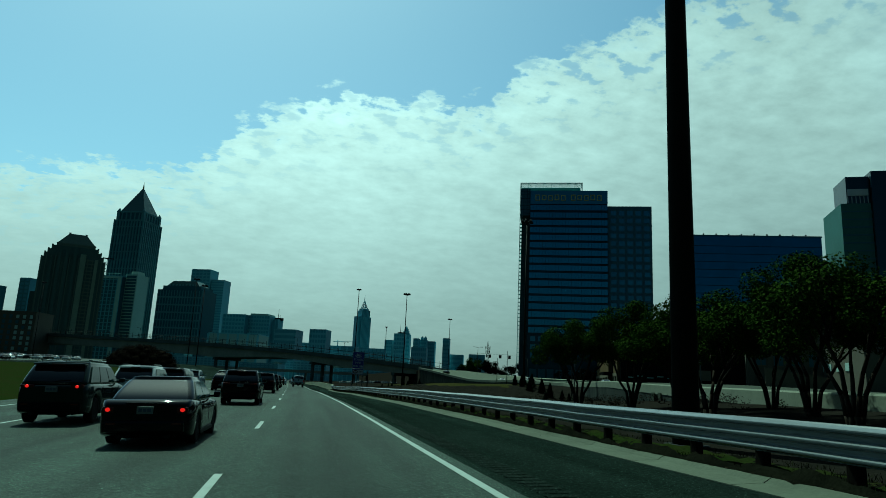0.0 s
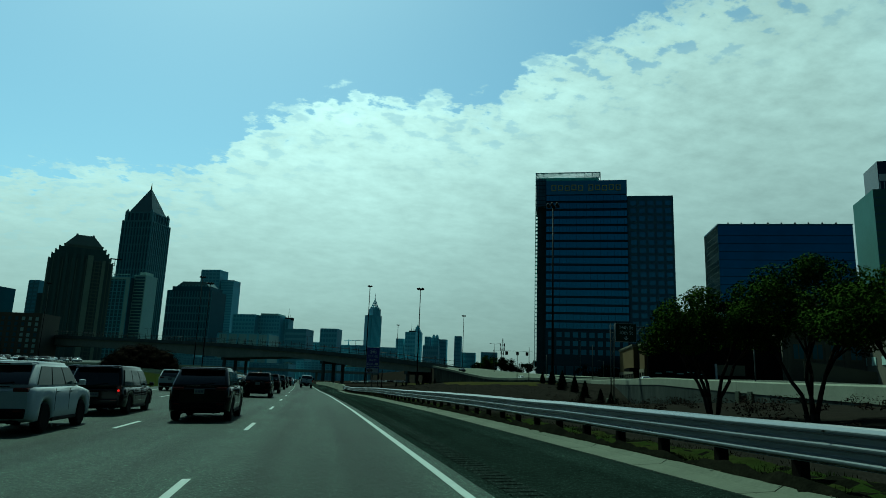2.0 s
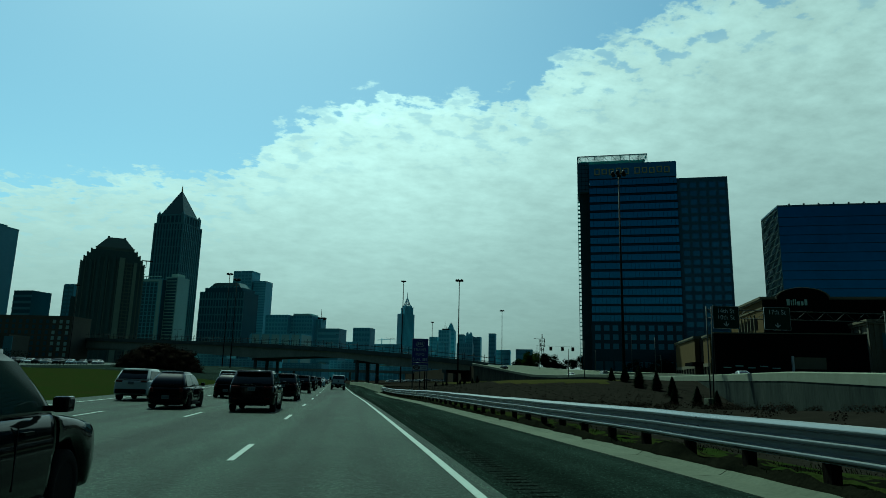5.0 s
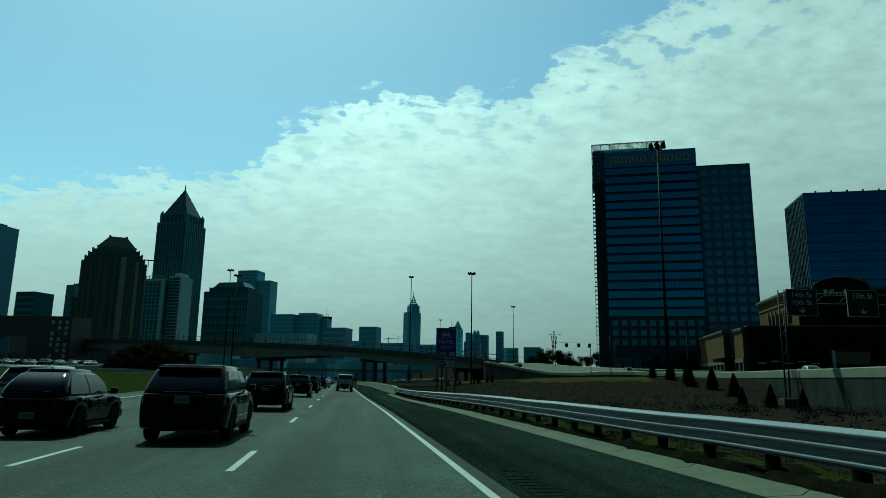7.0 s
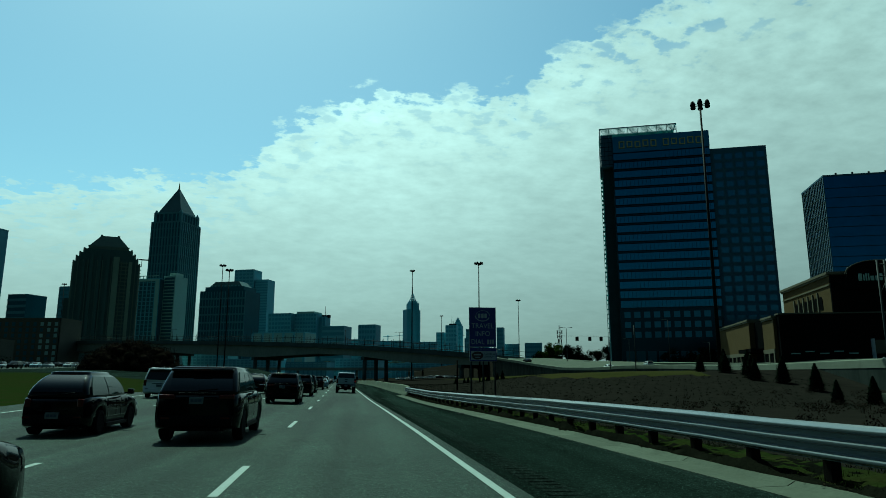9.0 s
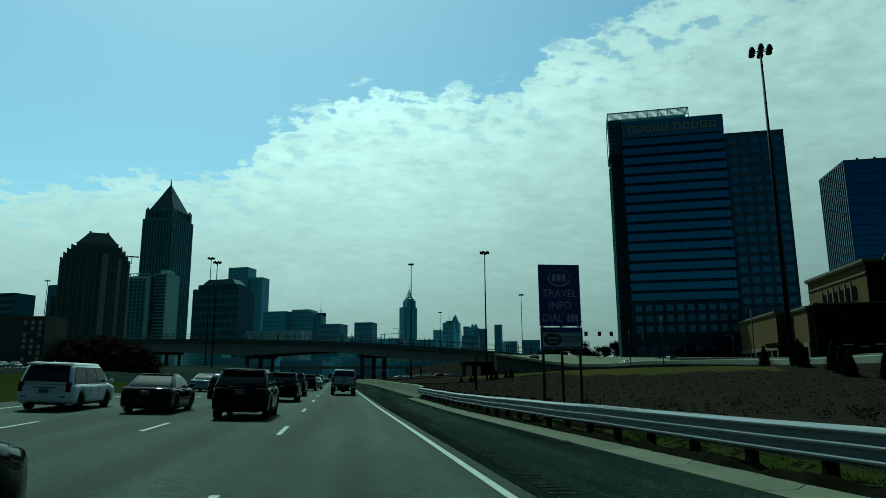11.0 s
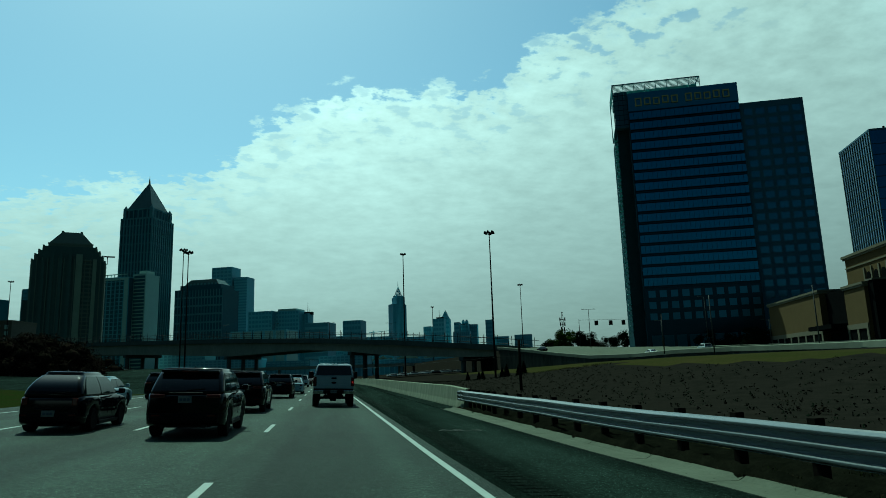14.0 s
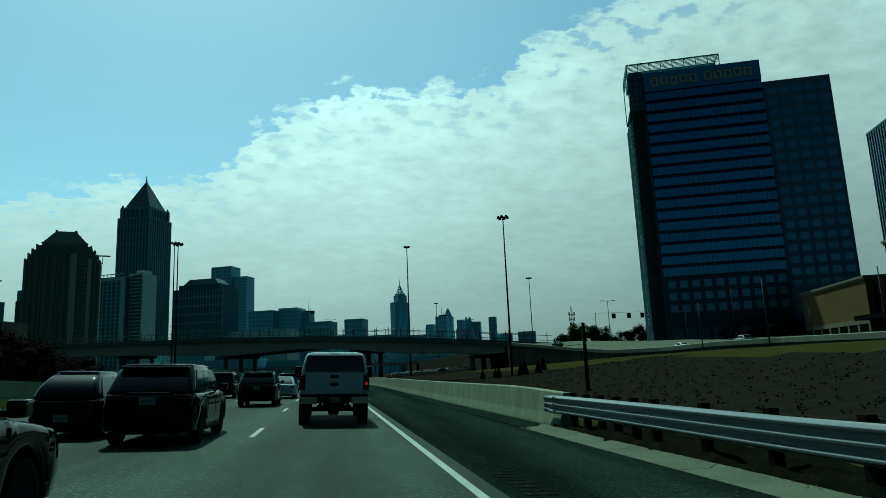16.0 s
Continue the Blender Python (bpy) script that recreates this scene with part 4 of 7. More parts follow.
def corner_tower():
    t = empty("green_tower", pose(256, 278, 4, 0, 0, TURN - 6), "green glass office tower with a pale sign near the roof", "office tower")
    part("left_wing", boxes((0, 13.5, 0, 30, 0, 96)), GREEN_GLASS, t)
    part("right_wing", boxes((13.7, 40, -2, 30, 0, 112)), WF_DARK, t)
    part("crown_wall", boxes((3, 13.5, 0.4, 20, 96, 110)), WF_DARK, t)
    for i in range(23):
        part("floor_line", boxes((-0.12, 13.6, -0.15, 0.0, 3.5 + 4 * i, 4.1 + 4 * i)), WF_STONE, t)
    part("sign_bar", boxes((3.4, 12.8, 0.0, 0.35, 100, 103.5), bevel=0.1), SIGN_WHITE, t, "plain pale sign bar")
    for i in range(6):
        part("crown_fin", boxes((3.3 + 1.8 * i, 3.6 + 1.8 * i, 0.0, 0.4, 96.2, 99.6)), SIGN_WHITE, t)
    return t


corner_tower()


def store():
    """The brick department store: a low wing, a taller hall and a dark shaded front."""
    t = empty("department_store", pose(128.2, 284.8, 3.0, 0, 0, -108.0), "brick department store, its shaded arched front coloured near black", "store")
    # local x runs towards the viewer along the brick wall, y to the right of it
    def wing(name, x0, x1, y0, y1, h, mat=BRICK):
        part(name, boxes((x0, x1, y0, y1, 0, h)), mat, t)
        part("cornice", boxes((x0 - 0.2, x1 + 0.2, y0 - 0.3, y1 + 0.1, h, h + 0.45), (x0 - 0.35, x1 + 0.35, y0 - 0.45, y1 + 0.1, h + 0.45, h + 0.95)), STORE_TRIM, t)
        part("base_wall", boxes((x0, x1, y0 - 0.08, y0, 0, 4.6)), STORE_SHADE_DARK, t)
        part("base_course", boxes((x0 - 0.05, x1 + 0.05, y0 - 0.30, y0, 4.6, 5.7)), STORE_TRIM, t)
        n = max(2, round((x1 - x0) / 5.5))
        for k in range(n + 1):
            xk = x0 + (x1 - x0 - 0.9) * k / n
            part("base_pier", boxes((xk, xk + 0.9, y0 - 0.26, y0 - 0.08, 0, 4.6)), STORE_TRIM, t)
    wing("low_wing", 0, 40, 0, 20, 14.4)
    wing("middle_wing", 54.5, 64.6, 0, 22, 13.4)
    part("recess_wall", boxes((40, 54.5, 1.5, 20, 0, 14.2)), STORE_SHADE_DARK, t)
    part("recess_canopy", boxes((40.2, 54.3, -3.5, 1.5, 5.2, 6.2)), STORE_SHADE_DARK, t)
    part("dark_front", boxes((64.6, 67, 0.8, 70, 0, 14.4)), STORE_SHADE_DARK, t)
    part("front_parapet", boxes((64.4, 67.3, 0.6, 70, 14.4, 14.75)), BROWN_BRICK, t)
    for i in range(5):
        part("parking_deck_strip", boxes((67.0, 67.12, 3 + 3.4 * i, 5.2 + 3.4 * i, 4.2 + 0.5 * (i % 2), 4.5 + 0.5 * (i % 2))), PALE_WALL, t)
    part("upper_hall", boxes((11, 53, 18.8, 60, 0, 26.0)), BRICK, t)
    part("upper_cornice", boxes((10.6, 53.4, 18.3, 60.4, 26.0, 26.5), (10.3, 53.7, 18.0, 60.7, 26.5, 27.2)), STORE_TRIM, t)
    part("string_course", boxes((11, 53, 18.55, 18.8, 23.4, 23.8)), STORE_TRIM, t)
    part("upper_front", boxes((53.0, 53.8, 18.8, 62, 0, 26.2)), STORE_SHADE_DARK, t)
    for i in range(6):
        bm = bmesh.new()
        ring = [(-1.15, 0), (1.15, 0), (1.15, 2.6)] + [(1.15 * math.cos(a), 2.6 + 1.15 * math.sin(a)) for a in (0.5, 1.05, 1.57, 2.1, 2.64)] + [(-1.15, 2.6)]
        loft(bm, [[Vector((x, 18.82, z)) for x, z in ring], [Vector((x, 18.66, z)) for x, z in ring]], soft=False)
        w = part("arched_window", bm, STORE_SHADE_DARK, t)
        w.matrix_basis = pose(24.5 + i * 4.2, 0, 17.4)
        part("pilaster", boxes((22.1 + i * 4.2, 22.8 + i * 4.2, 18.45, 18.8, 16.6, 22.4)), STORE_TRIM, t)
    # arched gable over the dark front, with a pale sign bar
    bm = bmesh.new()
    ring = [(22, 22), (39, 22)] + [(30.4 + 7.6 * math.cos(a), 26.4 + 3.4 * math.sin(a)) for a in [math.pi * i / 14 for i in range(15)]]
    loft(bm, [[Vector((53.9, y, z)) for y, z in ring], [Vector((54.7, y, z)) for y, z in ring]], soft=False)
    part("arched_gable", bm, STORE_SHADE_DARK, t)
    bm = bmesh.new()
    arc = [math.pi * i / 14 for i in range(15)]
    loft(bm, [[Vector((x, 30.4 + r * math.cos(a), 26.4 + r * 0.45 * math.sin(a))) for a in arc] for x, r in ((54.6, 7.6), (55.0, 7.6), (55.0, 8.1), (54.6, 8.1))], closed=False, caps=False)
    part("gable_moulding", bm, BROWN_BRICK, t)
    for i, (y0, w, h) in enumerate(((25.6, 0.9, 2.0), (26.8, 0.35, 1.7), (27.4, 0.35, 2.0), (28.0, 0.35, 2.0), (28.6, 0.9, 1.3), (29.8, 0.7, 1.3), (30.8, 0.8, 1.9))):
        part("gable_sign_bar", boxes((54.7, 54.9, y0, y0 + w, 24.3, 24.3 + h), bevel=0.08), PALE_WALL, t, "plain pale sign bar")
    part("white_entrance", boxes((67.4, 68.2, 22.2, 31.0, 4.2, 7.6)), STORE_TRIM, t, "pale entrance wall")
    part("entrance_post", boxes((67.3, 68.4, 21.8, 22.3, 0, 7.9)), SIGN_WHITE, t)
    part("east_wing", boxes((67.0, 100, 66, 110, 0, 16)), BROWN_BRICK, t)
    for i in range(4):
        part("east_window", boxes((70 + 6 * i, 72.5 + 6 * i, 65.8, 66.0, 8.5, 11)), PALE_WALL, t)
    return t


store()


def shop_house():
    """Brick shop building beside the store, with a cornice and tall windows between piers."""
    t = empty("brick_building", pose(147.0, 205.0, 3.0, 0, 0, -23), "red-brown brick shop building with a stepped cornice", "building")
    part("lower_block", boxes((0, 40, 0, 24, 0, 17.2)), BROWN_BRICK, t)
    part("cornice", boxes((-0.6, 40, -0.6, 24, 17.2, 17.9), (-1.0, 40, -1.0, 24, 17.9, 18.6)), STORE_TRIM, t)
    part("upper_block", boxes((14, 40, 2, 24, 18.6, 23.0)), BROWN_BRICK, t)
    part("upper_cornice", boxes((13.6, 40, 1.5, 24, 23.0, 23.8)), STORE_TRIM, t)
    for i in range(7):
        part("pier", boxes((1.0 + 5.5 * i, 2.2 + 5.5 * i, -0.35, 0, 0, 17.2)), BROWN_BRICK, t)
        part("window", boxes((2.9 + 5.5 * i, 5.8 + 5.5 * i, -0.08, 0.1, 10.2, 14.8)), HAZE_GLASS, t)
        part("window_frame", boxes((2.7 + 5.5 * i, 6.0 + 5.5 * i, -0.2, 0, 14.8, 15.2), (2.7 + 5.5 * i, 6.0 + 5.5 * i, -0.2, 0, 9.8, 10.2), (4.2 + 5.5 * i, 4.5 + 5.5 * i, -0.16, 0, 10.2, 14.8)), STORE_TRIM, t)
    for i in range(3):
        part("side_window", boxes((-0.08, 0.1, 3 + 7 * i, 6.5 + 7 * i, 10.2, 14.8)), HAZE_GLASS, t)
        part("side_pier", boxes((-0.35, 0, 0.3 + 7 * i, 1.6 + 7 * i, 0, 17.2)), BROWN_BRICK, t)
    bm = bmesh.new()
    loft(bm, [[Vector((4, -6, 3.0)), Vector((4, -6, 9.2)), Vector((4, -5.5, 9.2)), Vector((4, -5.5, 3.0))], [Vector((40, -6, 3.0)), Vector((40, -6, 4.2)), Vector((40, -5.5, 4.2)), Vector((40, -5.5, 3.0))]], soft=False)
    part("sloping_wall", bm, STORE_TRIM, t, "pale sloping side wall")
    return t


shop_house()

# ---- the skyline ----


def facade_bars(t, name, x0, x1, y, z0, z1, n, width, depth, mat):
    """Upright piers on a face that looks along -y."""
    first = None
    for i in range(n):
        x = x0 + (x1 - x0) * i / (n - 1)
        if first is None:
            first = part(name, boxes((-width / 2, width / 2, -depth, 0, z0, z1)), mat, t)
            first.matrix_basis = pose(x, y, 0)
        else:
            clone(first, pose(x, y, 0))


def facade_floors(t, name, x0, x1, y, z0, step, n, height, depth, mat):
    first = None
    for i in range(n):
        if first is None:
            first = part(name, boxes((x0, x1, -depth, 0, 0, height)), mat, t)
            first.matrix_basis = pose(0, y, z0)
        else:
            clone(first, pose(0, y, z0 + i * step))


def spire_tower():
    t = empty("pyramid_tower", pose(-259, 1024, 0, 0, 0, TURN), "tall stone tower with a steep copper pyramid and spire", "tower")
    w = 22.6
    part("shaft", boxes((-w, w, -w, w, 0, 212)), HAZE_GLASS, t)
    part("upper_shaft", boxes((-w + 2.5, w - 2.5, -w + 2.5, w - 2.5, 212, 226)), HAZE_GLASS, t)
    bars = part("pier", boxes((-1.0, 1.0, -0.9, 0, 0, 214)), HAZE_STONE, t)
    bars.matrix_basis = pose(-w, -w, 0)
    for side in range(4):
        for i in range(11):
            if side or i:
                clone(bars, pose(0, 0, 0, 0, 0, 90 * side) @ pose(-w + 2 * w * i / 10, -w, 0))
    part("cornice", boxes((-w - 0.8, w + 0.8, -w - 0.8, w + 0.8, 212, 214)), HAZE_STONE, t)
    band = part("floor_band", boxes((-w, w, -w - 0.5, -w, 0, 1.0)), HAZE_STONE, t)
    crown_bar = part("crown_pier", boxes((-0.9, 0.9, -0.9, 0, 214, 226)), HAZE_STONE, t)
    wc = w - 2.5
    band.matrix_basis, crown_bar.matrix_basis = pose(0, 0, 20), pose(-wc, -wc, 0)
    for side in (0, 1, 3):
        for k in range(16):
            if side or k:
                clone(band, pose(0, 0, 20 + 12.2 * k, 0, 0, 90 * side))
        for k in range(7):
            if side or k:
                clone(crown_bar, pose(0, 0, 0, 0, 0, 90 * side) @ pose(-wc + 2 * wc * k / 6, -wc, 0))
    part("upper_cornice", boxes((-w + 1.6, w - 1.6, -w + 1.6, w - 1.6, 225, 227)), HAZE_STONE, t)
    for sx in (-1, 1):
        for sy in (-1, 1):
            bm = bmesh.new()
            prism(bm, [(sx * 19.4 + x, sy * 19.4 + y) for x, y in ((-2.2, -2.2), (2.2, -2.2), (2.2, 2.2), (-2.2, 2.2))], 214, 227)
            prism(bm, [(sx * 19.4 + x, sy * 19.4 + y) for x, y in ((-2.2, -2.2), (2.2, -2.2), (2.2, 2.2), (-2.2, 2.2))], 227, 232, 0.05, sx * 19.4, sy * 19.4)
            part("turret", bm, HAZE_STONE, t)
    bm = bmesh.new()
    r = 18.6
    prism(bm, [(-r, -r), (r, -r), (r, r), (-r, r)], 227, 231, 0.90)
    r *= 0.90
    prism(bm, [(-r, -r), (r, -r), (r, r), (-r, r)], 231, 266, 0.06)
    part("pyramid_roof", bm, ROOF_METAL, t, "dark copper pyramid roof")
    bm = bmesh.new()
    tube(bm, (0, 0, 265), (0, 0, 270), 1.3, 1.0, 8)
    tube(bm, (0, 0, 270), (0, 0, 277), 0.9, 0.1, 8)
    part("spire", bm, GOLD, t)
    return t


spire_tower()


def stepped_tower():
    t = empty("stepped_tower", pose(-237, 720, 0, 0, 0, 17), "dark stepped office tower with a faceted hipped top", "tower")
    for i, (w, z) in enumerate(((27.5, 106), (25.5, 111), (23, 115), (20, 119), (17, 121.5))):
        part("tier", boxes((-w, w, -15 + i, 15 - i, 0 if i == 0 else z - 8, z)), OLIVE_GLASS if i < 4 else OLIVE_MID, t)
        if i < 4:
            for sx in (-1, 1):
                part("tier_wall", boxes((sx * w - 1.0, sx * w + 0.4, -15.6 + i, 15 - i, 0, z + 0.8)), OLIVE_MID, t)
    bm = bmesh.new()
    prism(bm, [(-17, -11), (17, -11), (17, 11), (-17, 11)], 121.5, 133, 0.45)
    part("hipped_roof", bm, OLIVE_MID, t)
    part("roof_cap", boxes((-8.2, -6.4, -4.6, 4.6, 132.5, 134.2)), OLIVE_MID, t)
    part("roof_cap", boxes((6.4, 8.2, -4.6, 4.6, 132.5, 134.0)), OLIVE_MID, t)
    facade_bars(t, "pier", -24, 24, -15.0, 0, 108, 13, 0.8, 0.9, OLIVE_MID)
    part("pale_pier", boxes((5.0, 10.0, -16.4, -15, 0, 112)), OLIVE_STONE, t, "pale stone pier")
    part("pale_pier", boxes((18.0, 21.0, -16.2, -15, 0, 108)), OLIVE_STONE, t, "pale stone pier")
    bay = part("balcony", boxes((10.6, 17.4, -16.1, -15, 0, 1.0)), OLIVE_MID, t)
    bay.matrix_basis = pose(0, 0, 8)
    for k in range(1, 29):
        clone(bay, pose(0, 0, 8 + 3.5 * k))
    for x in (-19.5, -13.0, -6.5, 0.5):
        part("bay_column", boxes((x - 1.3, x + 1.3, -16.2, -15, 0, 112 if x > -15 else 106)), OLIVE_GLASS, t)
    part("roof_rib", boxes((-17.4, 17.4, -11.4, -11.0, 120.8, 122.2)), OLIVE_MID, t)
    facade_floors(t, "side_balcony", -28.8, -27.5, -13, 60, 3.4, 14, 0.5, 1.5, OLIVE_MID)
    facade_floors(t, "side_balcony", 27.5, 28.8, -13, 60, 3.4, 14, 0.5, 1.5, OLIVE_MID)
    bm = bmesh.new()
    tube(bm, (29, -8, 105), (29, -8, 111.5), 0.3, sides=5)
    box(bm, 26, 35, -8.6, -7.4, 111.5, 112.5)
    part("roof_crane", bm, STEEL_DARK, t)
    part("low_block", boxes((-33, -27.5, -10, 10, 0, 72)), OLIVE_GLASS, t)
    return t


stepped_tower()


def tower(name, label, x0, x1, y, top, mat, depth=30, piers=0, floors=0, turn=TURN, pier_mat=None, base=0.0, extra=None, band=0.42):
    """A block whose front edge spans x0 to x1 at the distance y."""
    c = (x0 + x1) / 2
    w = (x1 - x0) / 2 / (math.cos(radians(turn)) + 0.12)
    t = empty(name, pose(c, y + depth / 2, 0, 0, 0, turn), label, "building")
    part("body", boxes((-w, w, -depth / 2, depth / 2, base, top)), mat, t)
    part("parapet", boxes((-w - 0.2, w + 0.2, -depth / 2 - 0.2, depth / 2 + 0.2, top, top + 1.0)), pier_mat or mat, t)
    if piers:
        facade_bars(t, "pier", -w, w, -depth / 2, base, top, piers, w * 0.5 / piers, 0.6, pier_mat or HAZE_STONE)
    if floors:
        step = (top - 8) / floors
        facade_floors(t, "floor_band", -w, w, -depth / 2, 8, step, floors, step * band, 0.5, pier_mat or HAZE_STONE)
    if extra:
        extra(t, w, depth, top)
    return t


def antennas(t, w, d, h):
    bm = bmesh.new()
    tube(bm, (0, 0, h), (0, 0, h + 19), 0.7, 0.15, 6)
    tube(bm, (3, 0, h), (3, 0, h + 9), 0.4, 0.15, 6)
    box(bm, -5, 8, -3, 3, h, h + 4)
    part("antenna", bm, STEEL_DARK, t)


tower("west_tower", "dark tall office tower with roof antennas", -380, -345, 700, 141, HAZE_GLASS, 30, 9, 0, extra=antennas)
tower("west_tower_wing", "grey narrow office tower beside the dark one", -346, -336, 706, 138, HAZE_FAR_DARK, 24, 0, 28)
tower("office_building", "grey stepped office building", -409, -381, 900, 97, HAZE_GLASS, 30, 0, 12)
tower("office_building", "slim dark office block behind the stepped tower", -352, -338, 900, 107, HAZE_FAR_DARK, 20, 3, 20)


def brick_windows(t, w, d, h):
    win = part("window", boxes((-1.0, 1.0, -0.25, 0.1, 0, 2.4)), HAZE_GLASS, t)
    # the brighter panes' light is put into a pale wall colour
    pale = part("window", boxes((-1.0, 1.0, -0.26, 0.1, 0, 2.4)), PALE_WALL, t, "pale pane coloured to look lit")
    pale.matrix_basis = pose(w - 3, -d / 2, 8 + 3.7 * 7)
    win.matrix_basis = pose(w - 3, -d / 2, 8)
    for r in range(8):
        for c in range(11):
            if r or c:
                if (r, c) != (7, 0):
                    clone(pale if c < 3 and (r * 3 + c) % 4 else win, pose(w - 3 - 4.6 * c, -d / 2, 8 + 3.7 * r))


tower("apartment_block", "brown brick apartment block with pale windows", -245, -184, 520, 38, BROWN_BRICK, 24, 0, 0, extra=brick_windows, turn=-8)


def pale_frame(t, w, d, h):
    part("edge_frame", boxes((w - 4.0, w, -d / 2 - 1.2, -d / 2, 0, h), (-w, w - 4.0, -d / 2 - 1.2, -d / 2, h - 2.2, h)), PALE_WALL, t, "pale concrete frame")
    for k in range(6):
        part("roof_post", boxes((-w + 2 + 4 * k, -w + 2.5 + 4 * k, -d / 2, -d / 2 + 0.5, h + 1, h + 3.4)), PALE_WALL, t)
    part("roof_beam", boxes((-w + 1.5, w - 2, -d / 2 - 0.1, -d / 2 + 0.7, h + 3.4, h + 4.1)), PALE_WALL, t)


def window_stacks(t, w, d, h):
    win = part("window", boxes((-1.3, 1.3, -0.3, 0.1, 0, 2.3)), HAZE_GLASS, t)
    win.matrix_basis = pose(-w + 2.4, -d / 2, 6)
    for r in range(29):
        for c in range(5):
            if r or c:
                clone(win, pose(-w + 2.4 + (2 * w - 4.8) * c / 4, -d / 2, 6 + 3.5 * r))
    part("plant_room", boxes((-w * 0.5, w * 0.6, -d * 0.3, d * 0.3, h + 1, h + 5)), PALE_WALL, t)


tower("office_building", "dark glass slab with a pale edge frame", -244, -203, 800, 104, HAZE_GLASS, 28, 9, 24, pier_mat=HAZE_FAR_DARK, extra=pale_frame, band=0.16)
tower("residential_tower", "pale concrete residential tower with stacked windows", -205, -190, 798, 107, PALE_WALL, 22, 0, 0, extra=window_stacks)


def shouldered(t, w, d, h):
    part("upper_tier", boxes((-w * 0.86, w * 0.86, -d * 0.42, d * 0.42, h, h + 7)), HAZE_GLASS, t)
    bm = bmesh.new()
    k = w * 0.74
    prism(bm, [(-k, -d * 0.36), (k, -d * 0.36), (k, d * 0.36), (-k, d * 0.36)], h + 7, h + 15, 0.72)
    part("mansard_roof", bm, ROOF_METAL, t)
    for k, (a, b, z) in enumerate(((-1.06, -0.98, h - 14), (-0.98, -0.86, h - 6))):
        part("shoulder", boxes((w * a, w * b, -d * 0.40, d * 0.40, 0, z)), HAZE_GLASS, t)
    for k in range(9):
        part("roof_dormer", boxes((-w * 0.62 + w * 1.2 * k / 8, -w * 0.62 + w * 1.2 * k / 8 + 1.6, -d * 0.40, -d * 0.30, h + 7, h + 9.5)), HAZE_STONE, t)


tower("mansard_tower", "dark broad office tower with a mansard roof", -214, -142, 1000, 117, HAZE_GLASS, 42, 17, 10, extra=shouldered, band=0.2)
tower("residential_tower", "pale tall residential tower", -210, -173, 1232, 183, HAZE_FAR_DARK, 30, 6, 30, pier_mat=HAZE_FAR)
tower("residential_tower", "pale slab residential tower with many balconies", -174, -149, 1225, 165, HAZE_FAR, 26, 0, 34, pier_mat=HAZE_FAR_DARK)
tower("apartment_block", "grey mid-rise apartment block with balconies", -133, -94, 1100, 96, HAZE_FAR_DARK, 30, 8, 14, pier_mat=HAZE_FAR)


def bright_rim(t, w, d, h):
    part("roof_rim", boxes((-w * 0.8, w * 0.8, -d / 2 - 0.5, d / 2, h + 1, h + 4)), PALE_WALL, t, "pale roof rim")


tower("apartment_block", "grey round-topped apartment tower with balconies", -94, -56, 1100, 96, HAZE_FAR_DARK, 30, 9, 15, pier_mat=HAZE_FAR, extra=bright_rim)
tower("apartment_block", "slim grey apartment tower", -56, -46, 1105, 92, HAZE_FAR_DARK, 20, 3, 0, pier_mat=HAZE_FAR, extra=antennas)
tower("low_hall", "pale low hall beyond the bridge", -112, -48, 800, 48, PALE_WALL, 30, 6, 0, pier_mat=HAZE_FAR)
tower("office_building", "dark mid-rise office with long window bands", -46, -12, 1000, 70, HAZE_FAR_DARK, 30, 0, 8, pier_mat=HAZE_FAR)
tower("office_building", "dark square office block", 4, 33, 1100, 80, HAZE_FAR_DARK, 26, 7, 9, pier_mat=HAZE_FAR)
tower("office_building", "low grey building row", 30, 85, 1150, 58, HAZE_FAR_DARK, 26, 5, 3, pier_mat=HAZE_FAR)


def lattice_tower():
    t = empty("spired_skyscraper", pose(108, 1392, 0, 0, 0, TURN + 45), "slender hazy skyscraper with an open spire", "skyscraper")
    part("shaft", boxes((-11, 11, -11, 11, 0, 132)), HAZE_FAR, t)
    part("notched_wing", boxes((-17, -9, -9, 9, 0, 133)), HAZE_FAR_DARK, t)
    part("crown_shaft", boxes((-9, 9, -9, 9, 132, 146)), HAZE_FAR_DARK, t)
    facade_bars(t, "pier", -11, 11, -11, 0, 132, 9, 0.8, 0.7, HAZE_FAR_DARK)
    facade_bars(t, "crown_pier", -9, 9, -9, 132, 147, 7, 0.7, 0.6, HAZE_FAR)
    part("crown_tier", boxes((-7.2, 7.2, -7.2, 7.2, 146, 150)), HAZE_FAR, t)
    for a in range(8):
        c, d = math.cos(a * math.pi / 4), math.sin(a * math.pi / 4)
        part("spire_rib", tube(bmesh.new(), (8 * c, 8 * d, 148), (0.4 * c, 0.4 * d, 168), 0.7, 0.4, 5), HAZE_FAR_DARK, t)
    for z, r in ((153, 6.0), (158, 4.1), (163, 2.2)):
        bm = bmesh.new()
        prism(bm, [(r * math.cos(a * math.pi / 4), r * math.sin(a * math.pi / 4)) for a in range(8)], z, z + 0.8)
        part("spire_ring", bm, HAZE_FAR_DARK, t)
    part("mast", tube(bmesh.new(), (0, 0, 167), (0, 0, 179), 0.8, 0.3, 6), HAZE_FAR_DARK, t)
    return t


lattice_tower()


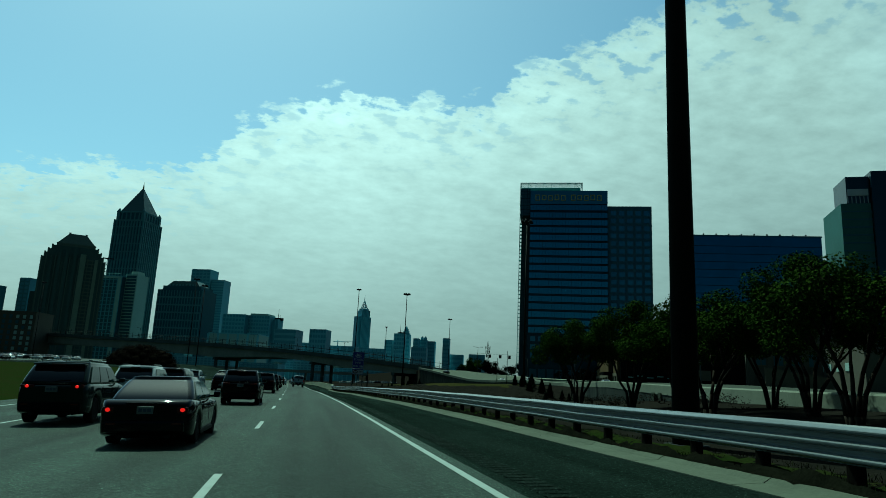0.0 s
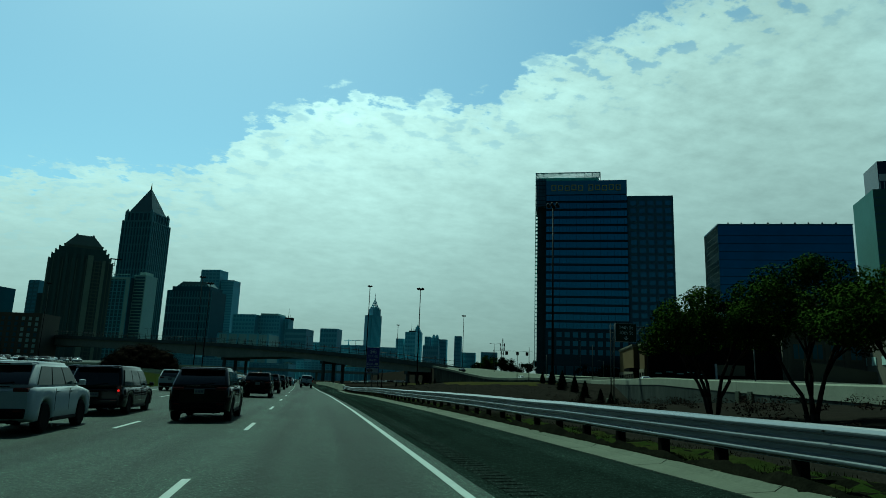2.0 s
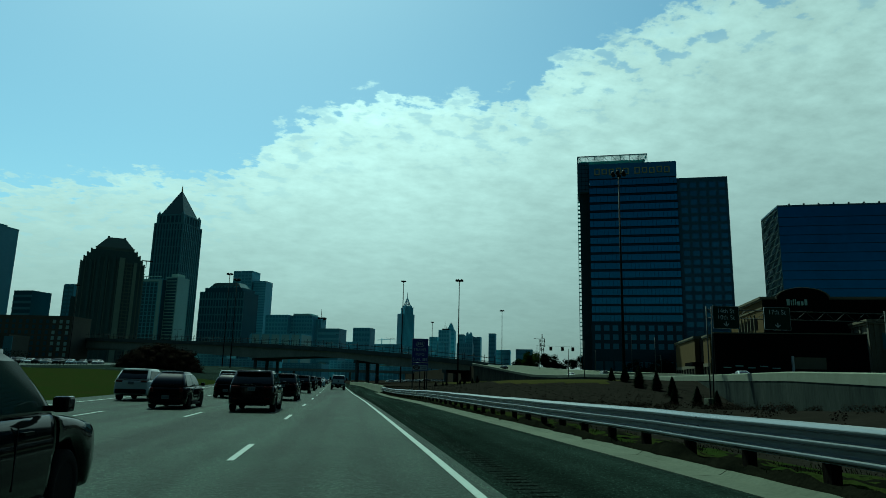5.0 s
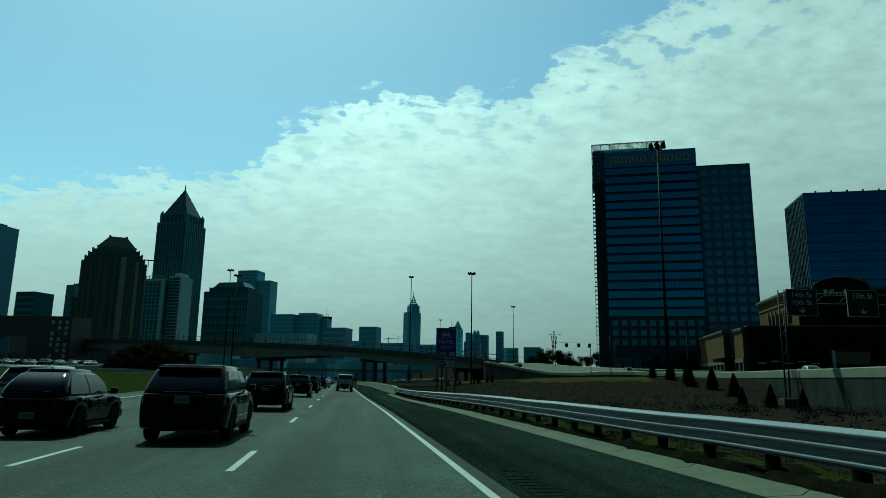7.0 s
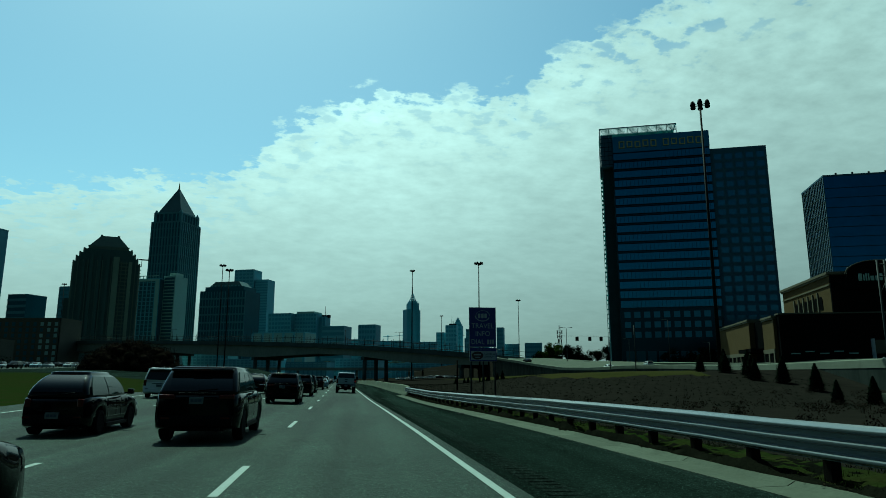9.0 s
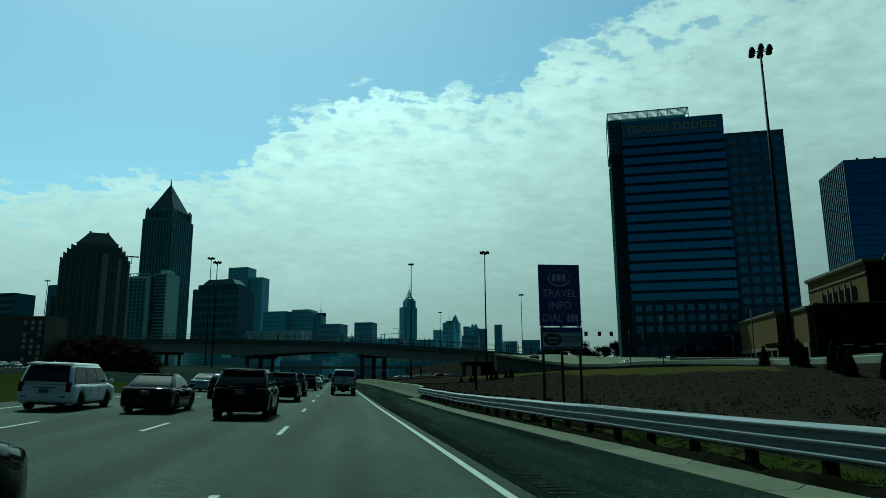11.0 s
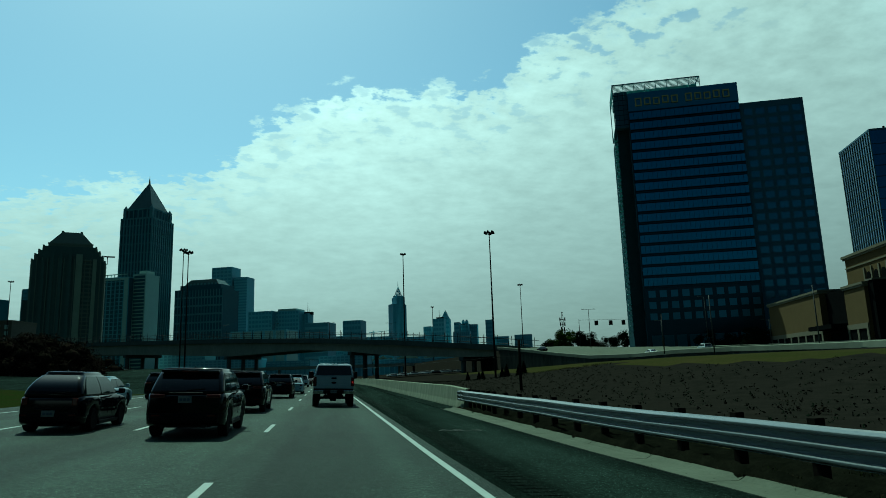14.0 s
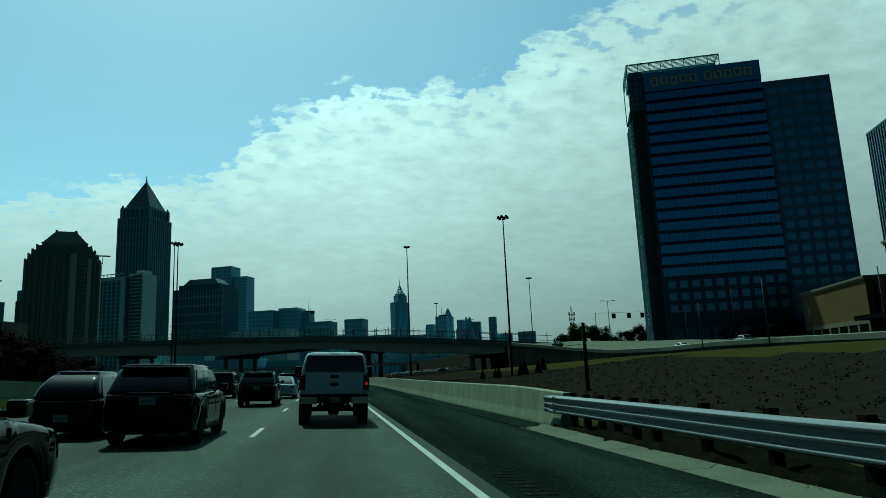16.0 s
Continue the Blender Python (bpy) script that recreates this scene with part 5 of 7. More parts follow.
def stepped_crown(t, w, d, h):
    for k, (f, a, b) in enumerate(((0.82, 0, 4), (0.62, 4, 8), (0.44, 8, 12), (0.26, 12, 15.5))):
        part("crown_step", boxes((-w * f, w * f, -d * 0.45 * f, d * 0.45 * f, h + a, h + b)), HAZE_FAR if k % 2 else HAZE_FAR_DARK, t)
    part("finial", tube(bmesh.new(), (0, 0, h + 15), (0, 0, h + 19), 1.2, 0.3, 6), HAZE_FAR_DARK, t)


def twin_turrets(t, w, d, h):
    for k in (-1, 1):
        bm = bmesh.new()
        x = k * w * 0.45
        prism(bm, [(x - 2.6, -3), (x + 2.6, -3), (x + 2.6, 3), (x - 2.6, 3)], h, h + 5)
        prism(bm, [(x - 2.6, -3), (x + 2.6, -3), (x + 2.6, 3), (x - 2.6, 3)], h + 5, h + 8.5, 0.35, x, 0)
        part("turret", bm, HAZE_FAR_DARK, t)


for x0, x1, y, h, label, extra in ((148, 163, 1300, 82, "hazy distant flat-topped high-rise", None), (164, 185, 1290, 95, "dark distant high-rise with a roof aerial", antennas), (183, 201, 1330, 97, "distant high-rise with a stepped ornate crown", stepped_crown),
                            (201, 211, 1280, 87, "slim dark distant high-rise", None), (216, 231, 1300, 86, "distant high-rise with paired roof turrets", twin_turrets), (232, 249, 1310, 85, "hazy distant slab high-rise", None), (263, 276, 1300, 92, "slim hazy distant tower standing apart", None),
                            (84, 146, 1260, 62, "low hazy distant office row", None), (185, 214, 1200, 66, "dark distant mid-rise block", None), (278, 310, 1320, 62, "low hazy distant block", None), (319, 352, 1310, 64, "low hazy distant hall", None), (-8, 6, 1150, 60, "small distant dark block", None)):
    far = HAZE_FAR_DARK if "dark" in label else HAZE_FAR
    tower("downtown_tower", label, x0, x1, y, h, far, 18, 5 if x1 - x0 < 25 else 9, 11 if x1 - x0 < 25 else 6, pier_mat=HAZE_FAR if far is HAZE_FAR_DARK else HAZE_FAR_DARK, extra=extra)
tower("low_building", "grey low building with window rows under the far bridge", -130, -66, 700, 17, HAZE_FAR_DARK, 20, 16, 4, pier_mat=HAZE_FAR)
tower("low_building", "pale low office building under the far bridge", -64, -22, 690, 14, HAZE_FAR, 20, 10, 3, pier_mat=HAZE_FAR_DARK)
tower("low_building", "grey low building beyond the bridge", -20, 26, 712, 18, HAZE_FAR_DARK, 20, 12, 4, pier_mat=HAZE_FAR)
# added block that closes a bright sky gap below the deck
tower("low_building", "hazy mid-rise block added to close a gap under the bridge", -225, -130, 830, 27, HAZE_FAR_DARK, 20, 20, 6, pier_mat=HAZE_FAR)
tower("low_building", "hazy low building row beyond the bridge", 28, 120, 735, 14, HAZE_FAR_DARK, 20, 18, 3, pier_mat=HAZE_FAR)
tower("brick_building", "dark low warehouse beside the motorway", -420, -190, 480, 22, BROWN_BRICK, 20, 10, 0, turn=-8)

# ---- high-mast lights ----


def high_mast(x, y, base, top, r=0.28, arms=6, label="tall steel high-mast light with a ring of lamps"):
    t = empty("high_mast_light", pose(x, y, base), label, "mast light", "high-mast lights")
    h = top - base
    part("pole", tube(bmesh.new(), (0, 0, 0), (0, 0, h), r, r * 0.45, 14), STEEL_DARK, t)
    part("base_flange", tube(bmesh.new(), (0, 0, 0), (0, 0, 0.12), r * 1.6, sides=14), STEEL_DARK, t)
    part("ring", tube(bmesh.new(), (0, 0, h - 0.5), (0, 0, h + 0.4), r * 1.1, r * 0.8, 12), STEEL_DARK, t)
    bm = bmesh.new()
    tube(bm, (0, 0, 0), (0.9, 0, 0.15), 0.05, sides=6)
    arm = part("arm", bm, STEEL_DARK, t)
    bm = bmesh.new()
    loft(bm, [[Vector((1.1 + q * math.cos(a), q * math.sin(a), z)) for a in [math.pi * i / 5 for i in range(10)]] for q, z in ((0.15, 0.55), (0.26, 0.4), (0.38, -0.05), (0.32, -0.2))])
    lamp = part("lamp_head", bm, STEEL_DARK, t)
    arm.matrix_basis = lamp.matrix_basis = pose(0, 0, h)
    for i in range(1, arms):
        m = pose(0, 0, h, 0, 0, 360 * i / arms)
        clone(arm, m)
        clone(lamp, m)
    return t


high_mast(47.3, 143.5, 1.6, 39.3)
high_mast(37.4, 265.0, ground_z(37.4, 265.0), 36.7)
high_mast(27.5, 403.0, -2.0, 55.8, 0.4)
high_mast(-46.6, 306.0, -2.0, 39.4)
high_mast(89.9, 428.7, 4.0, 44.0)
high_mast(9.4, 15.6, at(7.0, 15.6).z - 0.1, 36.0, 0.34, label="thick dark steel high-mast pole behind the guardrail")
high_mast(-171.5, 472.7, -2.0, 55.0)
high_mast(-56.0, 341.0, -2.0, 46.7)
high_mast(70, 620, -2.0, 52.0, 0.4)

# ---- vehicles ----


def lathe(profile, sides=20):
    """Turns (x, r) round the x axis."""
    bm = bmesh.new()
    rings = [[Vector((x, r * math.cos(2 * math.pi * i / sides), r * math.sin(2 * math.pi * i / sides))) for i in range(sides)] for x, r in profile]
    return loft(bm, rings)


MESHES = {}


def wheel(parent, x, y, r, width, side, rim=RIM):
    key = (round(r, 2), round(width, 2), rim.name)
    if key not in MESHES:
        h = width / 2
        bm = lathe([(-h * 0.9, r * 0.62), (-h, r * 0.68), (-h, r * 0.9), (-h * 0.78, r * 0.985), (h * 0.78, r * 0.985), (h, r * 0.9), (h, r * 0.68), (h * 0.9, r * 0.62)], 24)
        tyre = bpy.data.meshes.new("wheel")
        bm.to_mesh(tyre)
        bm.free()
        tyre.materials.append(RUBBER)
        bm = lathe([(h * 0.2, r * 0.05), (h * 0.5, r * 0.16), (h * 0.62, r * 0.17), (h * 0.5, r * 0.2), (h * 0.45, r * 0.52), (h * 0.85, r * 0.6), (h * 0.9, r * 0.64), (h * 0.2, r * 0.64)], 20)
        for k in range(5):
            a = 2 * math.pi * k / 5
            box(bm, h * 0.5, h * 0.72, -r * 0.07, r * 0.07, r * 0.1, r * 0.6, 0, Matrix.Rotation(a, 4, "X"))
        rm = bpy.data.meshes.new("rim")
        bm.to_mesh(rm)
        bm.free()
        rm.materials.append(rim)
        MESHES[key] = (tyre, rm)
    tyre, rm = MESHES[key]
    w = new("wheel", tyre)
    w.parent = parent
    w.matrix_basis = pose(x, y, r, 0, 0, 0 if side > 0 else 180)
    q = new("rim", rm)
    q.parent = w
    return w


def panel(name, ring, out, thick, mat, parent, label=""):
    """A thin pane on a ring of points, pushed outwards."""
    out = Vector(out)
    bm = bmesh.new()
    loft(bm, [[Vector(p) - out * thick for p in ring], [Vector(p) + out * 0.007 for p in ring]], soft=False)
    return part(name, bm, mat, parent, label)


def sheet(bm, outer, inner):
    """A smooth pane with a square rim behind it."""
    loft(bm, outer, closed=False, caps=False)
    rims = [[r[0] for r in g] + g[-1][1:-1] + [r[-1] for r in g[::-1]] + g[0][-2:0:-1] for g in (inner, outer)]
    loft(bm, rims, caps=False, soft=False)
    return bm


def rounded_ring(hw, y0, y1, z, r):
    pts = []
    for cx, cy, a0 in ((hw - r, y0 + r, -90), (hw - r, y1 - r, 0), (-hw + r, y1 - r, 90), (-hw + r, y0 + r, 180)):
        for k in range(4):
            a = radians(a0 + 30 * k)
            pts.append(Vector((cx + r * math.cos(a), cy + r * math.sin(a), z)))
    return pts


def car(name, label, m, L, W, H, kind, paint, lit=False, rails=False, silver_trim=False, front=False, group="cars on the motorway"):
    t = empty(name, m, label, "car", group)
    hw, hl = W / 2, L / 2
    cl = 0.29 if kind == "suv" else 0.24 if kind == "van" else 0.20
    rw = 0.375 if kind == "suv" else 0.33 if kind == "van" else 0.315
    belt = {"suv": 0.645, "van": 0.56, "hatch": 0.60, "sedan": 0.635}[kind] * H
    deck = belt + (0.04 if kind == "sedan" else 0.0)
    wy = L * 0.295
    r0, r1, f1, f0 = {"suv": (-hl + 0.10, -hl + 0.62, hl * 0.18, hl * 0.50), "van": (-hl + 0.06, -hl + 0.32, hl * 0.32, hl * 0.66),
                      "hatch": (-hl + 0.12, -hl + 0.72, hl * 0.12, hl * 0.46), "sedan": (-hl + 0.55, -hl + 1.35, hl * 0.10, hl * 0.45)}[kind]

    def top(y):
        if y < r0:
            z = deck
        elif y < f0 - 0.1:
            z = belt + (deck - belt) * max(0, 1 - (y - r0) / 0.8)
        else:
            u = (y - f0 + 0.1) / (hl - f0 + 0.1)
            z = belt - 0.02 - 0.20 * u ** 1.6
        e = max(0.0, (abs(y) - (hl - 0.22)) / 0.22)
        return z - 0.11 * e ** 2.2

    def bottom(y):
        z = cl + 0.10 * max(0.0, (abs(y) - (hl - 0.35)) / 0.35)
        for w in (-wy, wy):
            d = abs(y - w)
            ra = rw + 0.07
            if d < ra:
                z = max(z, rw + math.sqrt(ra * ra - d * d))
        return min(z, top(y) - 0.12)

    def half(y):
        e = max(0.0, (abs(y) - (hl - 0.45)) / 0.45)
        flare = 0.0
        if kind == "hatch":
            flare = -0.07 + 0.07 * max(math.exp(-((y - w) / 0.42) ** 2) for w in (-wy, wy))
        return hw * (1 + flare - 0.13 * e ** 2.4)

    ys = sorted(set([round(v, 3) for v in np.linspace(-hl, hl, 27)] + [round(w + d * (rw + 0.07), 3) for w in (-wy, wy) for d in np.cos(np.linspace(0, np.pi, 13))]))
    rings = []
    for y in ys:
        z0, z1, w = bottom(y), top(y), half(y)
        d = z1 - z0
        ring = [(w * 0.90, z0), (w * 0.975, z0 + 0.03), (w, z0 + 0.34 * d), (w * 0.998, z0 + 0.62 * d), (w * 0.985, z0 + 0.84 * d), (w * 0.955, z1 - 0.02), (w * 0.90, z1)]
        rings.append([Vector((x, y, z)) for x, z in ring] + [Vector((-x, y, z)) for x, z in ring[::-1]])
    part("body", loft(bmesh.new(), rings), paint, t)
    bm = boxes((-hw * 0.62, hw * 0.62, -hl + 0.2, hl - 0.2, cl - 0.02, belt - 0.2))
    part("underbody", bm, BLACK, t)
    # cabin
    wb, wr = hw * (0.86 if kind == "hatch" else 0.925), hw * {"sedan": 0.72, "hatch": 0.60}.get(kind, 0.79)
    bend = {"hatch": 2.3, "sedan": 1.35, "suv": 1.25, "van": 1.3}[kind]
    rings = []
    for h in (0.0, 0.15, 0.3, 0.45, 0.6, 0.72, 0.82, 0.9, 0.96, 1.0):
        k = (min(h, 0.9) / 0.9) ** bend
        kw = (min(h, 0.9) / 0.9) ** (1.5 if kind == "hatch" else bend)
        inset = 0.0 if h < 0.9 else (0.03 if h < 1 else 0.13)
        rings.append(rounded_ring(wb + (wr - wb) * kw - inset, r0 + (r1 - r0) * k + inset, f0 + (f1 - f0) * k - inset, belt - 0.03 + (H - belt + 0.03) * h, 0.14))
    part("cabin", loft(bmesh.new(), rings), paint, t)

    def edge(h):
        k = (h / 0.9) ** bend
        kw = (h / 0.9) ** (1.5 if kind == "hatch" else bend)
        return wb + (wr - wb) * kw, r0 + (r1 - r0) * k, f0 + (f1 - f0) * k, belt - 0.03 + (H - belt + 0.03) * h

    def glass(rows, ends, name_):
        """A pane that follows the cabin's curve."""
        bm = bmesh.new()
        outer = [[Vector(e(*r, 0.024)) for e in ends] for r in rows]
        inner = [[Vector(e(*r, -0.02)) for e in ends] for r in rows]
        sheet(bm, outer, inner)
        part(name_, bm, SIDE_GLASS if name_ == "side_window" else WINDOW, t)

    lo, hi = 0.10, 0.80
    (wl_, rl, fl, zl), (wh, rh, fh, zh) = edge(lo), edge(hi)
    cuts = [0.02, 0.34, 0.66, 0.97] if kind in ("suv", "van") else [0.03, 0.48, 0.97]
    for side in (1, -1):
        n = Vector((side * (zh - zl), 0, wl_ - wh)).normalized()
        for a, b in zip(cuts, cuts[1:]):
            rows = []
            for j in range(7):
                w_, r_, f_, z_ = edge(lo + (hi - lo) * j / 6)
                y0_, y1_ = r_ + 0.15, f_ - 0.12 + 0.06 * j / 6
                ya, yb = y0_ + (y1_ - y0_) * (a + 0.012), y0_ + (y1_ - y0_) * (b - 0.012)
                rows.append((w_, ya, yb, z_))
            glass(rows, [lambda w_, ya, yb, z_, o: (side * (w_ + o), ya, z_), lambda w_, ya, yb, z_, o: (side * (w_ + o), yb, z_)], "side_window")
    n = Vector((0, -(zh - zl), rh - rl)).normalized()
    rear_lo = 0.12 if kind != "sedan" else 0.06
    (w2, y2, _, z2), (w3, y3, _, z3) = edge(rear_lo), edge(0.84)
    r_lo, r_hi = (0.22, 0.86) if kind == "hatch" else (rear_lo, 0.84)
    rows = [edge(r_lo + (r_hi - r_lo) * j / 7) for j in range(8)]
    glass(rows, [lambda w_, r_, f_, z_, o: (-w_ + 0.11, r_ - o, z_), lambda w_, r_, f_, z_, o: (w_ - 0.11, r_ - o, z_)], "rear_window")
    (w2, _, y2, z2), (w3, _, y3, z3) = edge(0.06), edge(0.84)
    out = Vector((0, z3 - z2, y2 - y3)).normalized()
    rows = []
    for j in range(7):
        v = j / 6
        rows.append([Vector((u * (w2 - 0.10 + (w3 - w2 + 0.01) * v), y2 + (y3 - y2) * v, z2 + (z3 - z2) * v)) + out * (0.004 + 0.075 * (1 - u * u) + 0.05 * v * (1 - v)) for u in (-1, -0.66, -0.33, 0, 0.33, 0.66, 1)])
    bm = bmesh.new()
    sheet(bm, rows, [[p - out * 0.10 for p in r] for r in rows])
    part("windscreen", bm, WINDOW, t)
    # rear end
    zt0 = belt - (0.02 if kind == "sedan" else -0.0)
    for side in (-1, 1):
        if kind == "van":
            bx = (hw * 0.74, hw * 0.90, -hl - 0.012, -hl + 0.12, belt - 0.30, belt + 0.06)
        elif kind == "hatch":
            bx = (hw * 0.62, hw * 0.785, -hl - 0.015, -hl + 0.12, belt - 0.24, belt - 0.04)
        elif kind == "suv":
            bx = (hw * 0.50, hw * 0.868, -hl - 0.012, -hl + 0.12, zt0 - 0.13, zt0 - 0.03)
        else:
            bx = (hw * 0.66, hw * 0.905, -hl - 0.012, -hl + 0.16, zt0 - 0.20, zt0 - 0.08)
        x0, x1 = sorted((bx[0] * side, bx[1] * side))
        tail = part("tail_light", boxes((x0, x1, *bx[2:]), bevel=0.03), TAIL_RED, t, "red tail lamp")
        if lit:
            xm = (x0 + x1) / 2
            zm = (bx[4] + bx[5]) / 2
            bm = bmesh.new()
            loft(bm, [[Vector((xm + r * 1.15 * math.cos(a), y_, zm + r * math.sin(a))) for a in [2 * math.pi * i / 14 for i in range(14)]] for r, y_ in ((0.042, bx[2] + 0.02), (0.042, bx[2] - 0.004), (0.026, bx[2] - 0.010))])
            part("lit_lens", bm, TAIL_LIT, tail, "glowing red lens")
        part("headlight", boxes((min(side * hw * 0.55, side * hw * 0.86), max(side * hw * 0.55, side * hw * 0.86), hl - 0.2, hl + 0.01, belt - 0.36, belt - 0.22), bevel=0.03), LENS_CLEAR, t)
        mx = side * (hw + 0.02)
        bm = boxes((min(mx, mx + side * 0.16), max(mx, mx + side * 0.16), f0 - 0.42, f0 - 0.26, belt + 0.02, belt + 0.17), bevel=0.03)
        box(bm, min(side * hw * 0.92, mx + side * 0.04), max(side * hw * 0.92, mx + side * 0.04), f0 - 0.38, f0 - 0.32, belt + 0.03, belt + 0.08)
        part("side_mirror", bm, paint, t)
        for k, yy in enumerate((-0.05, 1.0) if kind != "van" else (0.1, 1.0)):
            part("door_handle", boxes((min(side * (hw - 0.01), side * (hw + 0.03)), max(side * (hw - 0.01), side * (hw + 0.03)), yy - 0.72, yy - 0.54, belt - 0.16, belt - 0.13)), CHROME if silver_trim else paint, t)
            bm = boxes((min(side * (hw - 0.006), side * (hw + 0.003)), max(side * (hw - 0.006), side * (hw + 0.003)), yy - 0.80, yy - 0.788, cl + 0.22, belt - 0.06))
            part("door_gap", bm, BLACK, t)
        part("sill", boxes((min(side * hw * 0.90, side * hw * 1.0), max(side * hw * 0.90, side * hw * 1.0), -wy + rw + 0.1, wy - rw - 0.1, cl - 0.03, cl + 0.07), bevel=0.02), BLACK, t)
        for y in (-wy, wy):
            wheel(t, side * (hw - 0.13), y, rw, 0.23, side)
            part("wheel_well", boxes((min(side * hw * 0.55, side * hw * 0.86), max(side * hw * 0.55, side * hw * 0.86), y - rw, y + rw, rw, rw + rw * 0.9)), BLACK, t)
    rb = 0.76 if kind == "hatch" else 0.85
    bm = boxes((-hw * rb, hw * rb, -hl - 0.06, -hl + 0.16, cl + 0.10, cl + 0.34), bevel=0.05)
    part("rear_bumper", bm, paint if kind in ("sedan", "van") else BLACK, t)
    part("front_bumper", boxes((-hw * 0.88, hw * 0.88, hl - 0.16, hl + 0.05, cl + 0.08, cl + 0.32), bevel=0.05), paint, t)
    part("grille", boxes((-hw * 0.5, hw * 0.5, hl - 0.06, hl + 0.012, belt - 0.36, belt - 0.20), bevel=0.02), BLACK, t)
    zp = {"sedan": belt - 0.24, "suv": belt - 0.24, "hatch": belt - 0.52}.get(kind, belt - 0.34)
    pl = part("licence_plate", boxes((-0.155, 0.155, -hl - 0.075, -hl - 0.0, zp, zp + 0.155), bevel=0.006), PLATE, t)
    for k in range(3):
        part("plate_bar", boxes((-0.12 + 0.085 * k, -0.05 + 0.085 * k, -hl - 0.081, -hl - 0.074, zp + 0.045, zp + 0.11)), PLATE_BAR, pl)
    zt = belt - 0.02 if kind == "suv" else zp + 0.19
    part("tailgate_trim", boxes((-hw * 0.42, hw * 0.42, -hl - 0.022, -hl + 0.03, zt, zt + 0.03), bevel=0.008), CHROME if silver_trim else STEEL_DARK, t, "dull tailgate strip")
    part("lower_reflector", boxes((-hw * 0.78, -hw * 0.58, -hl - 0.068, -hl - 0.05, cl + 0.26, cl + 0.30)), TAIL_RED, t)
    part("lower_reflector", boxes((hw * 0.58, hw * 0.78, -hl - 0.068, -hl - 0.05, cl + 0.26, cl + 0.30)), TAIL_RED, t)
    for k in (-1, 1):
        part("exhaust_tip", tube(bmesh.new(), (k * hw * 0.5, -hl - 0.05, cl + 0.02), (k * hw * 0.5, -hl + 0.2, cl + 0.02), 0.045, sides=10), STEEL_DARK, t)
    if kind in ("suv", "hatch", "van"):
        _, yr, _, _ = edge(0.9)
        bm = boxes((-wr + 0.06, wr - 0.06, yr - 0.26, yr + 0.16, H - 0.115, H - 0.055), bevel=0.02)
        if kind != "hatch":
            part("roof_spoiler", bm, paint, t)
        part("brake_lamp", boxes((-0.2, 0.2, yr - (0.275 if kind != "hatch" else 0.03), yr - (0.255 if kind != "hatch" else -0.01), H - 0.10, H - 0.07)), TAIL_RED, t)
        part("wiper", tube(bmesh.new(), (0, edge(0.14)[1] - 0.03, edge(0.14)[3]), (0.42, edge(0.2)[1] - 0.035, edge(0.2)[3]), 0.012, sides=5), BLACK, t)
    if rails:
        for side in (-1, 1):
            bm = tube(bmesh.new(), (side * (wr - 0.10), r1 + 0.25, H + 0.045), (side * (wr - 0.10), f1 - 0.2, H + 0.045), 0.02, sides=8)
            for yy in (r1 + 0.3, (r1 + f1) / 2, f1 - 0.25):
                tube(bm, (side * (wr - 0.10), yy, H - 0.06), (side * (wr - 0.10), yy, H + 0.045), 0.018, sides=6)
            part("roof_rail", bm, GALVANISED, t)
    bm = bmesh.new()
    loft(bm, [[Vector((0.02 + a * s_, r1 + 0.35 - 0.14 * (h_ > 0) + b * s_, H - 0.02 + h_)) for a, b in ((-0.02, -0.06), (0.02, -0.06), (0.012, 0.08), (-0.012, 0.08))] for h_, s_ in ((0, 1), (0.07, 0.25))])
    part("roof_antenna", bm, paint, t)
    return t


